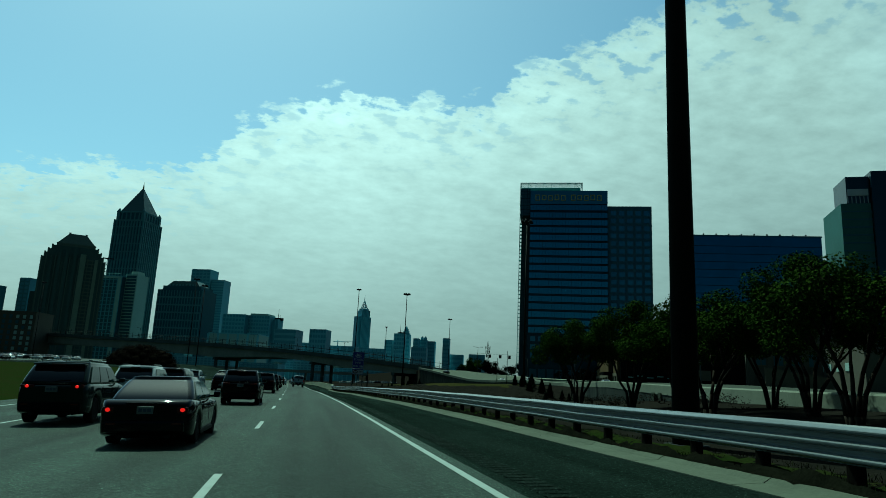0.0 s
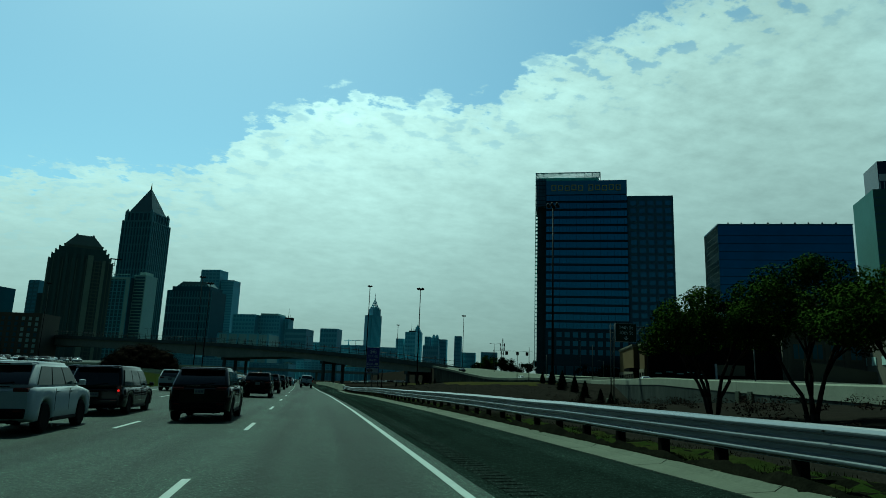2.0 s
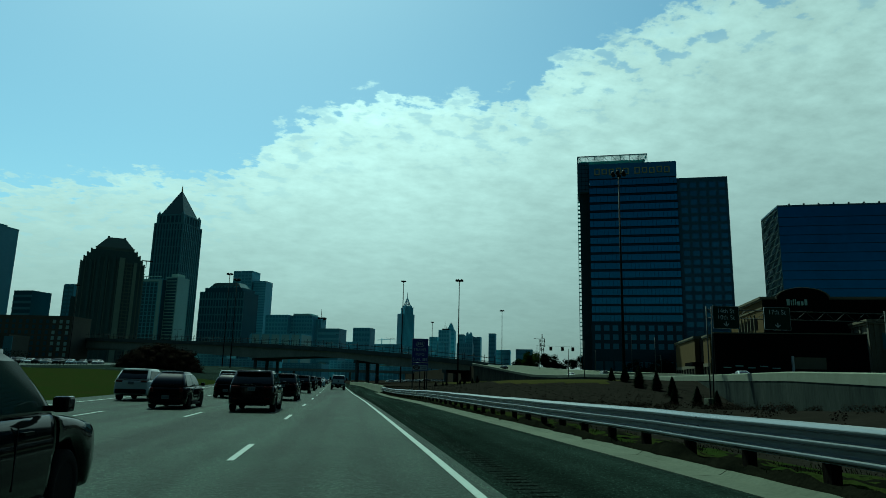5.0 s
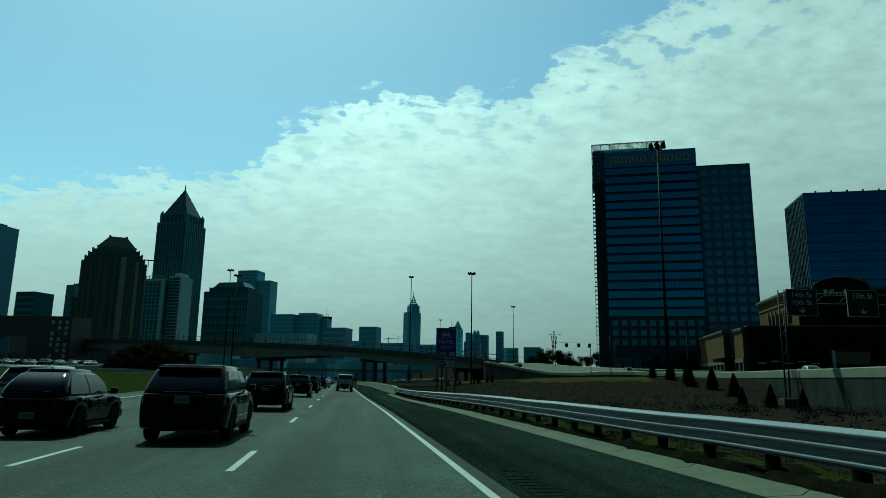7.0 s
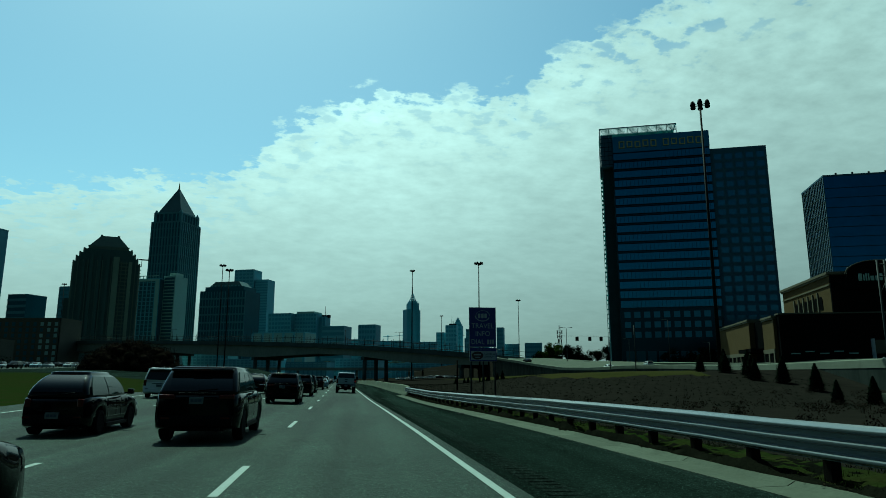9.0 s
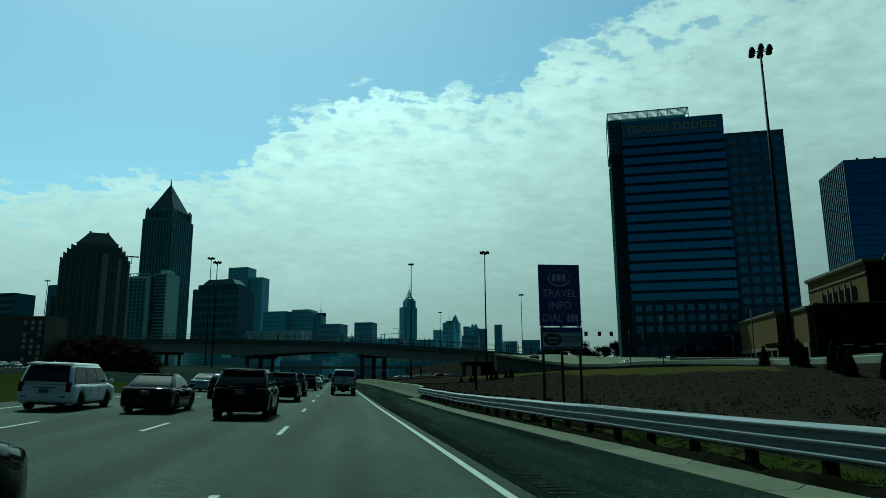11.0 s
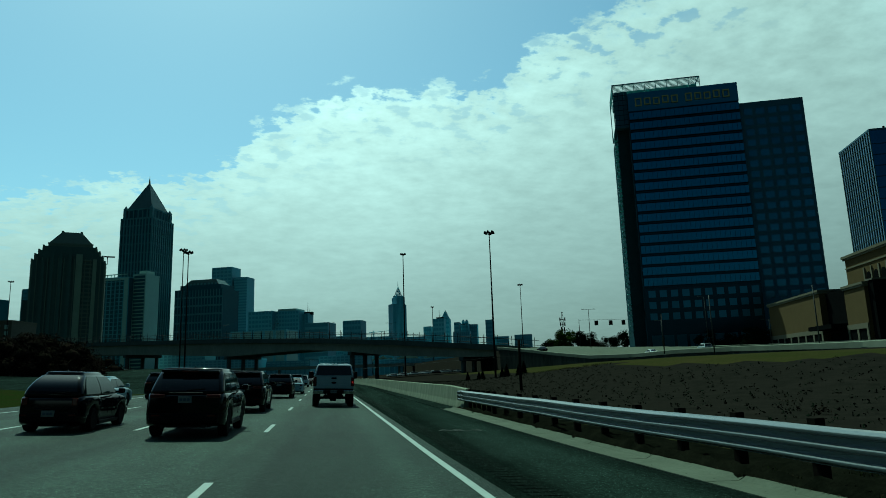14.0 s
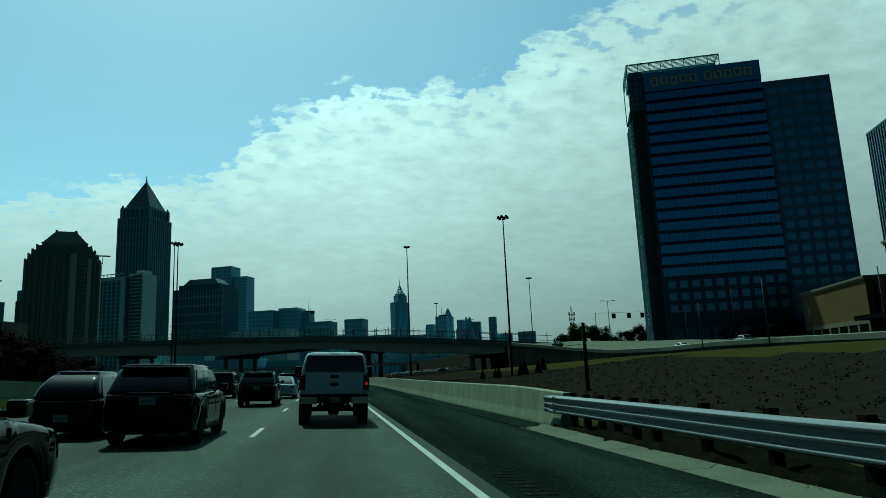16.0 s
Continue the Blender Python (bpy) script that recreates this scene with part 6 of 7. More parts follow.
def pickup(m):
    t = empty("pickup_truck", m, "white heavy pickup truck with a white bed cap", "truck")
    white = car_paint("white_truck_paint", (0.29, 0.345, 0.38))
    hw = 1.02
    rings = []
    for y in [-3.15, -3.1, -2.9] + [(-1.9 + 0.52 * c) for c in np.cos(np.linspace(np.pi, 0, 13))] + [-1.2, -0.4, 0.4, 1.0] + [(1.75 + 0.52 * c) for c in np.cos(np.linspace(np.pi, 0, 13))] + [2.5, 2.95, 3.05]:
        z0 = 0.72
        for w in (-1.9, 1.75):
            if abs(y - w) < 0.52:
                z0 = max(z0, 0.47 + math.sqrt(0.52 ** 2 - (y - w) ** 2))
        z1 = 1.55 if y < 0.9 else 1.50 - 0.10 * smooth((y - 0.9) / 2)
        e = max(0, (abs(y) - 2.9) / 0.25)
        w = hw * (1 - 0.02 * min(e, 1))
        ring = [(w * 0.95, z0), (w, z0 + 0.04), (w * 1.005, (z0 + z1) / 2), (w * 0.985, z1 - 0.05), (w * 0.955, z1)]
        rings.append([Vector((x, y, z)) for x, z in ring] + [Vector((-x, y, z)) for x, z in ring[::-1]])
    part("body", loft(bmesh.new(), rings), white, t)
    part("tailgate", boxes((-0.86, 0.86, -3.20, -3.12, 0.93, 1.56), bevel=0.02), white, t)
    part("tailgate_recess", boxes((-0.72, 0.72, -3.215, -3.19, 1.00, 1.13), bevel=0.01), white, t)
    part("tailgate_handle", boxes((-0.13, 0.13, -3.225, -3.19, 1.40, 1.49), bevel=0.015), BLACK, t, "black tailgate handle")
    bm = bmesh.new()
    loft(bm, [[Vector((0.13 * math.cos(a), y, 1.22 + 0.055 * math.sin(a))) for a in [2 * math.pi * i / 14 for i in range(14)]] for y in (-3.19, -3.215)])
    part("badge", bm, STEEL_DARK, t, "plain dark oval badge")
    # bed cap
    cap = []
    for h, ins in ((1.55, 0.0), (1.62, 0.0), (2.05, 0.10), (2.14, 0.16), (2.18, 0.30)):
        cap.append(rounded_ring(0.985 - ins, -3.12 + ins * 0.9, -0.82, h, 0.10))
    part("bed_cap", loft(bmesh.new(), cap), white, t, "white fibreglass bed cap")
    n = Vector((0, -1, 0.2)).normalized()
    panel("cap_rear_window", [(-0.90, -3.135, 1.60), (0.90, -3.135, 1.60), (0.80, -3.030, 2.07), (-0.80, -3.030, 2.07)], n, 0.01, WINDOW, t)
    for side in (-1, 1):
        panel("cap_side_window", [(side * 0.978, -2.7, 1.68), (side * 0.978, -1.1, 1.68), (side * 0.905, -1.15, 2.02), (side * 0.905, -2.65, 2.02)], Vector((side, 0, 0.2)).normalized(), 0.01, WINDOW, t)
    part("cap_lamp", boxes((-0.14, 0.14, -2.99, -2.95, 2.11, 2.14)), TAIL_RED, t)
    # cab
    cab = []
    for h, r_, f_, w in ((1.50, -0.75, 1.35, 0.965), (1.75, -0.74, 1.05, 0.90), (1.98, -0.72, 0.72, 0.82), (2.05, -0.66, 0.62, 0.76), (2.07, -0.5, 0.45, 0.6)):
        cab.append(rounded_ring(w, r_, f_, h, 0.10))
    part("cab", loft(bmesh.new(), cab), white, t)
    for side in (-1, 1):
        panel("cab_window", [(side * 0.955, -0.6, 1.55), (side * 0.955, 0.95, 1.55), (side * 0.845, 0.6, 1.93), (side * 0.845, -0.6, 1.93)], Vector((side, 0, 0.25)).normalized(), 0.012, WINDOW, t)
        lit = part("tail_light", boxes((min(side * 0.865, side * 1.03), max(side * 0.865, side * 1.03), -3.20, -3.04, 1.05, 1.50), bevel=0.025), TAIL_RED, t, "tall red tail lamp")
        part("reverse_lens", boxes((min(side * 0.89, side * 1.0), max(side * 0.89, side * 1.0), -3.21, -3.19, 1.06, 1.15)), TAIL_RED, lit)
        if side > 0:
            part("brake_lens", boxes((min(side * 0.91, side * 0.98), max(side * 0.91, side * 0.98), -3.21, -3.19, 1.20, 1.29)), TAIL_DIM, lit, "dim red lens")
        # mirrors on arms
        bm = boxes((min(side * 1.10, side * 1.36), max(side * 1.10, side * 1.36), 0.72, 0.86, 1.42, 1.80), bevel=0.04)
        for z in (1.5, 1.68):
            box(bm, min(side * 0.92, side * 1.14), max(side * 0.92, side * 1.14), 0.77, 0.82, z, z + 0.04)
        part("side_mirror", bm, BLACK, t)
        # corner bumper and step
        part("bumper_corner", boxes((min(side * 0.50, side * 1.0), max(side * 0.50, side * 1.0), -3.42, -3.16, 0.66, 0.86), bevel=0.03), CHROME, t, "chrome bumper corner")
        part("mud_flap", boxes((min(side * 0.66, side * 1.0), max(side * 0.66, side * 1.0), -2.62, -2.59, 0.30, 0.78)), BLACK, t)
        part("fender_flare", lathe([(side * 0.99, 0.50), (side * 1.05, 0.50), (side * 1.05, 0.56), (side * 0.99, 0.58)], 24), BLACK, t).matrix_basis = pose(0, -1.9, 0.47)
        for y in (-1.9, 1.75):
            wheel(t, side * 0.90, y, 0.42, 0.30, side)
        part("headlight", boxes((min(side * 0.62, side * 0.98), max(side * 0.62, side * 0.98), 2.9, 3.08, 1.05, 1.35), bevel=0.03), LENS_CLEAR, t)
    part("tailgate_seam", boxes((-1.0, 1.0, -3.19, -3.10, 0.85, 0.935)), BLACK, t, "black gap under the tailgate")
    step = part("bumper_step", boxes((-0.52, 0.52, -3.40, -3.18, 0.70, 0.84), bevel=0.02), BLACK, t)
    pl = part("licence_plate", boxes((-0.155, 0.155, -3.42, -3.40, 0.70, 0.85)), PLATE, t)
    for k in range(3):
        part("plate_bar", boxes((-0.12 + 0.085 * k, -0.05 + 0.085 * k, -3.426, -3.418, 0.745, 0.81)), PLATE_BAR, pl)
    part("chassis", boxes((-0.45, -0.35, -3.1, 2.8, 0.62, 0.78), (0.35, 0.45, -3.1, 2.8, 0.62, 0.78), (-0.9, 0.9, -1.4, 2.2, 0.62, 0.74)), BLACK, t)
    bm = tube(bmesh.new(), (-0.80, -1.9, 0.44), (0.80, -1.9, 0.44), 0.07, sides=10)
    box(bm, -0.17, 0.17, -2.08, -1.72, 0.27, 0.62, 0.06)
    part("rear_axle", bm, BLACK, t)
    part("hitch", boxes((-0.06, 0.06, -3.5, -3.0, 0.50, 0.60), (-0.5, 0.5, -3.2, -3.1, 0.52, 0.62), bevel=0.01), BLACK, t)
    part("spare_wheel", lathe([(-0.12, 0.15), (-0.12, 0.34), (0.12, 0.34), (0.12, 0.15)], 18), RUBBER, t).matrix_basis = pose(0, -2.7, 0.66, 0, 90, 0)
    part("front_bumper", boxes((-1.0, 1.0, 2.95, 3.22, 0.62, 0.88), bevel=0.04), CHROME, t)
    panel("windscreen", [(0.86, 1.22, 1.58), (-0.86, 1.22, 1.58), (-0.74, 0.76, 1.95), (0.74, 0.76, 1.95)], Vector((0, 0.4, 0.5)).normalized(), 0.02, WINDOW, t)
    return t


BLACK_PAINT = car_paint("black_car_paint", (0.0025, 0.003, 0.0035))
GREEN_GREY = car_paint("dark_green_grey_paint", (0.012, 0.018, 0.016))
CHARCOAL = car_paint("charcoal_car_paint", (0.007, 0.008, 0.009))
SILVER = car_paint("silver_car_paint", (0.34, 0.37, 0.38))
PALE_BLUE = car_paint("pale_blue_car_paint", (0.24, 0.32, 0.37))
WHITE = car_paint("white_car_paint", (0.62, 0.64, 0.65))
MAROON = car_paint("dark_red_car_paint", (0.03, 0.012, 0.012))

pickup(on_road(-1.72, 136.5))
car("sedan", "black saloon car with lit red tail lamps", on_road(-5.65, 17.4), 4.85, 1.84, 1.44, "sedan", BLACK_PAINT, lit=True)
car("sport_utility_car", "dark green-grey sport utility car", on_road(-9.45, 23.5), 4.8, 1.9, 1.78, "suv", GREEN_GREY, lit=True, rails=True)
car("sport_utility_car", "silver sport utility car with roof rails", on_road(-9.5, 33.0), 4.7, 1.86, 1.78, "suv", SILVER, rails=True)
car("crossover_car", "black crossover car with a roof spoiler and fin aerial", on_road(-5.45, 78.5), 4.78, 1.93, 1.74, "suv", BLACK_PAINT)
car("crossover_car", "black crossover car keeping to the second lane", on_road(-5.5, 38.0), 4.78, 1.93, 1.74, "suv", BLACK_PAINT)
car("minivan", "black minivan with a lit tail lamp", on_road(-9.6, 41.5), 5.05, 1.98, 1.76, "van", CHARCOAL, lit=True)
car("sport_utility_car", "silver sport utility car in the outer lane", on_road(-12.9, 72.5), 4.7, 1.86, 1.72, "suv", SILVER)
car("hatchback", "black rounded hatchback with bulging wheel arches", on_road(-9.2, 80.0), 4.3, 1.72, 1.60, "hatch", BLACK_PAINT)
car("hatchback", "black rounded hatchback beside a black crossover", on_road(-8.0, 131.9), 4.3, 1.72, 1.60, "hatch", BLACK_PAINT)
car("crossover_car", "black crossover car with a sloping rear window", on_road(-5.62, 130.1), 4.78, 1.93, 1.74, "suv", BLACK_PAINT)
car("crossover_car", "dark grey crossover car", on_road(-5.3, 148.8), 4.6, 1.86, 1.68, "suv", CHARCOAL)
car("sedan", "pale blue saloon car", on_road(-4.9, 160.5), 4.8, 1.82, 1.46, "sedan", PALE_BLUE)
car("sedan", "pale blue-grey saloon car", on_road(-12.9, 133.5), 4.8, 1.82, 1.45, "sedan", PALE_BLUE)
car("sport_utility_car", "dark sport utility car behind the hatchback", on_road(-12.6, 146.0), 4.6, 1.86, 1.72, "suv", CHARCOAL)
car("hatchback", "black rounded hatchback ahead in the flow", on_road(-9.2, 119.5), 4.3, 1.72, 1.60, "hatch", BLACK_PAINT)
car("crossover_car", "black crossover car ahead in the flow", on_road(-5.5, 118.0), 4.7, 1.9, 1.72, "suv", BLACK_PAINT)
car("crossover_car", "black crossover car in the second lane", on_road(-5.5, 101.0), 4.7, 1.9, 1.72, "suv", BLACK_PAINT)
car("crossover_car", "black crossover car with a dark tailgate", on_road(-5.5, 63.5), 4.78, 1.93, 1.74, "suv", BLACK_PAINT)
car("hatchback", "black rounded hatchback in the third lane", on_road(-9.2, 64.5), 4.3, 1.72, 1.60, "hatch", BLACK_PAINT)
car("sedan", "dark grey saloon car in the third lane", on_road(-9.2, 103.5), 4.7, 1.82, 1.45, "sedan", CHARCOAL)
car("minivan", "white minivan in the outer lane", on_road(-12.8, 104.0), 5.0, 1.96, 1.76, "van", WHITE)
car("sport_utility_car", "black sport utility car in the outer lane", on_road(-12.8, 50.0), 4.8, 1.92, 1.78, "suv", BLACK_PAINT)
random.seed(11)
paints = [(CHARCOAL, "charcoal"), (SILVER, "silver"), (WHITE, "white"), (BLACK_PAINT, "black"), (MAROON, "dark red"), (PALE_BLUE, "pale blue")]
SIZES = {"sedan": (4.8, 1.82, 1.46), "suv": (4.7, 1.88, 1.74), "van": (5.0, 1.96, 1.76)}
WORD = {"sedan": "saloon car", "suv": "sport utility car", "van": "minivan"}
NAME = {"sedan": "sedan", "suv": "sport_utility_car", "van": "minivan"}
for i, (s, y) in enumerate([(-9.1, 163), (-5.5, 178), (-12.7, 171), (-1.9, 186), (-9.2, 184), (-5.4, 199), (-12.6, 195), (-1.8, 214), (-9.1, 209), (-5.4, 226), (-12.5, 222), (-9.0, 240), (-1.8, 246), (-5.3, 258), (-12.6, 252), (-9.0, 275), (-2.0, 285), (-5.4, 300), (-12.5, 292)]):
    paint, word = paints[random.randrange(6)]
    kind = random.choice(("sedan", "suv", "suv", "van"))
    car(NAME[kind], "%s %s in the traffic ahead" % (word, WORD[kind]), on_road(s, y), *SIZES[kind], kind, paint)

def far_car(label, m, paint, group):
    """A car too far off to show more than its body, glass, lamps and wheels."""
    t = empty("parked_car" if "parked" in label else "car", m, label, "car", group)
    part("body", loft(bmesh.new(), [rounded_ring(0.90 - i, -2.3 + i, 2.3 - i, z, 0.25) for z, i in ((0.25, 0.05), (0.5, 0.0), (0.8, 0.02), (0.92, 0.10))]), paint, t)
    part("cabin", loft(bmesh.new(), [rounded_ring(0.80 - i, -1.75 + 2.2 * i, 1.25 - 4.2 * i, z, 0.2) for z, i in ((0.88, 0.0), (1.2, 0.12), (1.42, 0.22), (1.46, 0.32))]), WINDOW, t, "dark glass")
    part("roof", loft(bmesh.new(), [rounded_ring(0.60 - i, -1.25 + i, 0.45 - i, z, 0.2) for z, i in ((1.42, 0.0), (1.49, 0.02), (1.51, 0.14))]), paint, t)
    for sx in (-1, 1):
        part("tail_light", boxes((sx * 0.74 - 0.12, sx * 0.74 + 0.12, -2.32, -2.2, 0.66, 0.80), bevel=0.02), TAIL_RED, t)
        for y in (-1.4, 1.4):
            wheel(t, sx * 0.80, y, 0.32, 0.22, sx)
    return t


random.seed(17)
for i in range(22):
    paint, word = paints[random.choice((0, 1, 2, 2, 3, 5))]
    y = 310 + 11.5 * i
    far_car(word + " car in the far traffic under the bridge", on_road((-1.9, -9.1, -5.4, -12.6)[i % 4], y), paint, "cars in the far traffic")
for i in range(18):
    paint, word = paints[random.choice((0, 1, 2, 2, 2, 5))]
    x, y = 24 + 5.2 * (i % 9), 428 + 17 * (i // 9) - 0.4 * (i % 9)
    far_car(word + " car parked in rows beyond the bridge", pose(x, y, ground_z(x, y) + 0.02, 0, 0, 80 + 20 * (i // 9)), paint, "parked cars")

# ---- the other carriageway, beyond the gore ----
bm = bmesh.new()
rings = []
for y in steps((20, 420, 10)):
    x0 = -62 - 0.09 * (y - 100)
    rings.append([Vector((x0 - 24, y, 1.62 + rise(y))), Vector((x0, y, 1.50 + rise(y)))])
loft(bm, [r[::-1] for r in rings], closed=False)
tagged(link("opposite_road", bm, ASPHALT), "pale worn asphalt of the opposite carriageway", "road", kind="structure")
random.seed(5)
ONCOMING = [(3, 118), (7, 131), (11, 124), (4, 150), (15, 141), (8, 163), (12, 178), (4, 186), (16, 196), (9, 208), (3, 222), (13, 231), (7, 246), (18, 170), (18, 214), (4, 262)]
for i, (d, y) in enumerate(ONCOMING):
    paint, word = paints[random.randrange(6)]
    kind = random.choice(("sedan", "sedan", "suv"))
    x = -62 - 0.09 * (y - 100) - d
    car(NAME[kind], "%s %s coming the other way" % (word, WORD[kind]), pose(x, y, 1.5 + 0.005 * d + rise(y), 0, 0, 185), *SIZES[kind], kind, paint, group="cars coming the other way")
for i in range(34):
    paint, word = paints[random.choice((0, 1, 2, 3, 1, 5))]
    d, y = (2.5, 6.2, 9.9, 13.6, 17.4)[i % 5] + random.uniform(-0.3, 0.3), 112 + 5.2 * i + random.uniform(-2, 2)
    if all(abs(y - q) > 6.5 or abs(d - p) > 2.2 for p, q in ONCOMING):
        x = -62 - 0.09 * (y - 100) - d
        far_car(word + " car queuing the other way", pose(x, y, 1.5 + 0.005 * d + rise(y), 0, 0, 185 + random.uniform(-2, 2)), paint, "cars coming the other way")
for (x, y, turn, kind, paint, lab) in ((66, 318, 10, "sedan", CHARCOAL, "dark saloon car climbing the ramp"), (76, 258, -2, "sedan", WHITE, "white saloon car on the ramp"), (82, 243, -6, "suv", SILVER, "silver sport utility car on the ramp"),
                                   (50, 128, -17, "sedan", SILVER, "silver saloon car behind the parapet")):
    x = x if y > 200 else wall_x(y) + 4.5
    lean = math.degrees(math.atan2(ramp_z(x + 1, y) - ramp_z(x - 1, y), 2))
    climb = math.degrees(math.atan2(ramp_z(x, y + 2) - ramp_z(x, y - 2), 4))
    car(NAME[kind], lab, pose(x, y, ramp_z(x, y) + 0.01, climb, -lean, turn), *SIZES[kind], kind, paint, group="cars on the ramp")

# ---- plants ----


def leaf_cloud(bm, centre, radii, count, size, flat=0.4):
    """Many small leaves in and on an ellipsoid."""
    c = Vector(centre)
    for _ in range(count):
        d = Vector((random.gauss(0, 1), random.gauss(0, 1), random.gauss(0, 1))).normalized()
        r = 0.55 + 0.5 * random.random() ** 0.6
        p = c + Vector((d.x * radii[0], d.y * radii[1], d.z * radii[2])) * r
        n = (d + Vector((random.gauss(0, 0.6), random.gauss(0, 0.6), random.gauss(0, 0.6) + flat))).normalized()
        u = n.orthogonal().normalized()
        u.rotate(Matrix.Rotation(random.uniform(0, 6.28), 3, n))
        v = n.cross(u)
        s = size * random.uniform(0.6, 1.3)
        a = [bm.verts.new(p + q) for q in (u * s, v * s * 0.5 + n * s * 0.1, -u * s, -v * s * 0.5 + n * s * 0.1)]
        bm.faces.new(a)


def limb(bm, a, b, r0, r1, bend=0.15):
    a, b = Vector(a), Vector(b)
    mid = (a + b) / 2 + Vector((random.uniform(-bend, bend), random.uniform(-bend, bend), 0))
    tube(bm, a, mid, r0, (r0 + r1) / 2, 7)
    tube(bm, mid, b, (r0 + r1) / 2, r1, 7)


def crape_tree(seed, height):
    random.seed(seed)
    t = new("verge_tree")
    tagged(t, "multi-stemmed verge tree with a dense dark green crown", "tree", "trees behind the guardrail")
    tips = []
    for k in range(5):
        a = 2 * math.pi * k / 5 + random.uniform(-0.4, 0.4)
        bm = bmesh.new()
        p1 = Vector((0.30 * math.cos(a), 0.30 * math.sin(a), 0.9))
        p2 = Vector((0.85 * math.cos(a), 0.85 * math.sin(a), 2.0 + random.uniform(-0.2, 0.3)))
        limb(bm, (0.10 * math.cos(a), 0.10 * math.sin(a), -0.3), p1, 0.085, 0.07, 0.05)
        limb(bm, p1, p2, 0.07, 0.05, 0.1)
        for j in range(3):
            b = a + random.uniform(-0.8, 0.8)
            p3 = p2 + Vector((random.uniform(0.3, 1.0) * math.cos(b), random.uniform(0.3, 1.0) * math.sin(b), random.uniform(0.7, 1.6)))
            limb(bm, p2, p3, 0.045, 0.02, 0.12)
            tips.append(p3)
            for q in range(2):
                p4 = p3 + Vector((random.uniform(-0.6, 0.6), random.uniform(-0.6, 0.6), random.uniform(0.3, 0.9)))
                limb(bm, p3, p4, 0.02, 0.008, 0.06)
        part("stem", bm, BARK, t)
    bm = bmesh.new()
    for p in tips:
        leaf_cloud(bm, p + Vector((0, 0, 0.25)), (random.uniform(0.5, 0.85), random.uniform(0.5, 0.85), random.uniform(0.4, 0.65)), 560, 0.060)
    for _ in range(24):
        a, r = random.uniform(0, 6.28), 2.5 * math.sqrt(random.random())
        z = height - 0.9 - 0.27 * r * r + random.uniform(-0.7, 0.55)
        leaf_cloud(bm, (r * math.cos(a), r * math.sin(a), max(z, 2.5)), (random.uniform(0.45, 0.9), random.uniform(0.45, 0.9), random.uniform(0.35, 0.6)), 560, 0.060)
    part("crown", bm, LEAF, t)
    return t


masters = [crape_tree(3, 5.4), crape_tree(8, 5.8), crape_tree(14, 5.2)]
spots = [(15.0, 35.8), (16.6, 32.6), (17.3, 29.2), (15.9, 24.6), (17.2, 20.6), (15.6, 17.0), (17.0, 12.6), (16.0, 8.0), (20.5, 27.0), (21.0, 18.0)]
for i, (x, y) in enumerate(spots):
    m = pose(x, y, ground_z(x, y) - 0.05, 0, 0, 67 * i)
    if i < 3:
        masters[i].matrix_world = m
    else:
        copy_thing(masters[i % 3], m)


def conifer(seed):
    random.seed(seed)
    t = new("young_conifer")
    tagged(t, "dark young cone-shaped evergreen on the mulch bed", "conifer", "young evergreens")
    part("trunk", tube(bmesh.new(), (0, 0, -0.2), (0, 0, 1.6), 0.06, 0.02, 6), BARK, t)
    bm = bmesh.new()
    for i in range(15):
        z = 0.2 + 2.3 * i / 14
        r = 0.74 * (1 - (i / 14.6) ** 1.5) ** 0.9 + 0.05
        for k in range(int(8 + 46 * r)):
            a = random.uniform(0, 6.28)
            q = r * random.uniform(0.75, 1.18)
            p = Vector((q * math.cos(a), q * math.sin(a), z + random.uniform(-0.12, 0.12)))
            o = Vector((math.cos(a), math.sin(a), 0.55))
            s = Vector((-math.sin(a), math.cos(a), 0)) * random.uniform(0.04, 0.08)
            base = p - o * random.uniform(0.25, 0.4)
            bm.faces.new([bm.verts.new(v) for v in (base - s, base + s, p + s * 0.3, p - s * 0.3)])
        if i < 14:
            prism(bm, [(r * 0.75 * math.cos(b), r * 0.75 * math.sin(b)) for b in [2 * math.pi * j / 8 + i for j in range(8)]], z - 0.05, z + 0.28, 0.6)
    part("foliage", bm, NEEDLE, t)
    return t


con = [conifer(2), conifer(7)]
near_con = [(46.5, 147.3, 0.9), (46.4, 141.0, 1.0), (45.4, 139.0, 0.9), (46.6, 136.0, 1.1), (45.4, 133.5, 0.95), (46.3, 129.0, 1.05), (44.6, 131.5, 0.9), (45.8, 123.0, 1.0), (42.2, 115.4, 0.75), (44.8, 114.2, 0.9), (42.8, 106.0, 0.75)]
far_con = [(30.5, 252, 1.0), (32.4, 257, 1.05), (36.5, 254, 1.1), (38.8, 259, 1.15), (41.0, 256, 1.0), (43.4, 260, 1.05), (28.6, 256, 0.95)]
for i, (x, y, k) in enumerate(near_con + far_con):
    m = pose(x, y, ground_z(x, y), 0, 0, 50 * i) @ Matrix.Diagonal((k * 1.25, k * 1.25, k * (1.08 if i % 2 else 1.0), 1))
    if i < 2:
        con[i].matrix_world = m
    else:
        o = copy_thing(con[i % 2], pose(x, y, ground_z(x, y), 0, 0, 50 * i))
        o.scale = (k * 1.25, k * 1.25, k * 1.05)


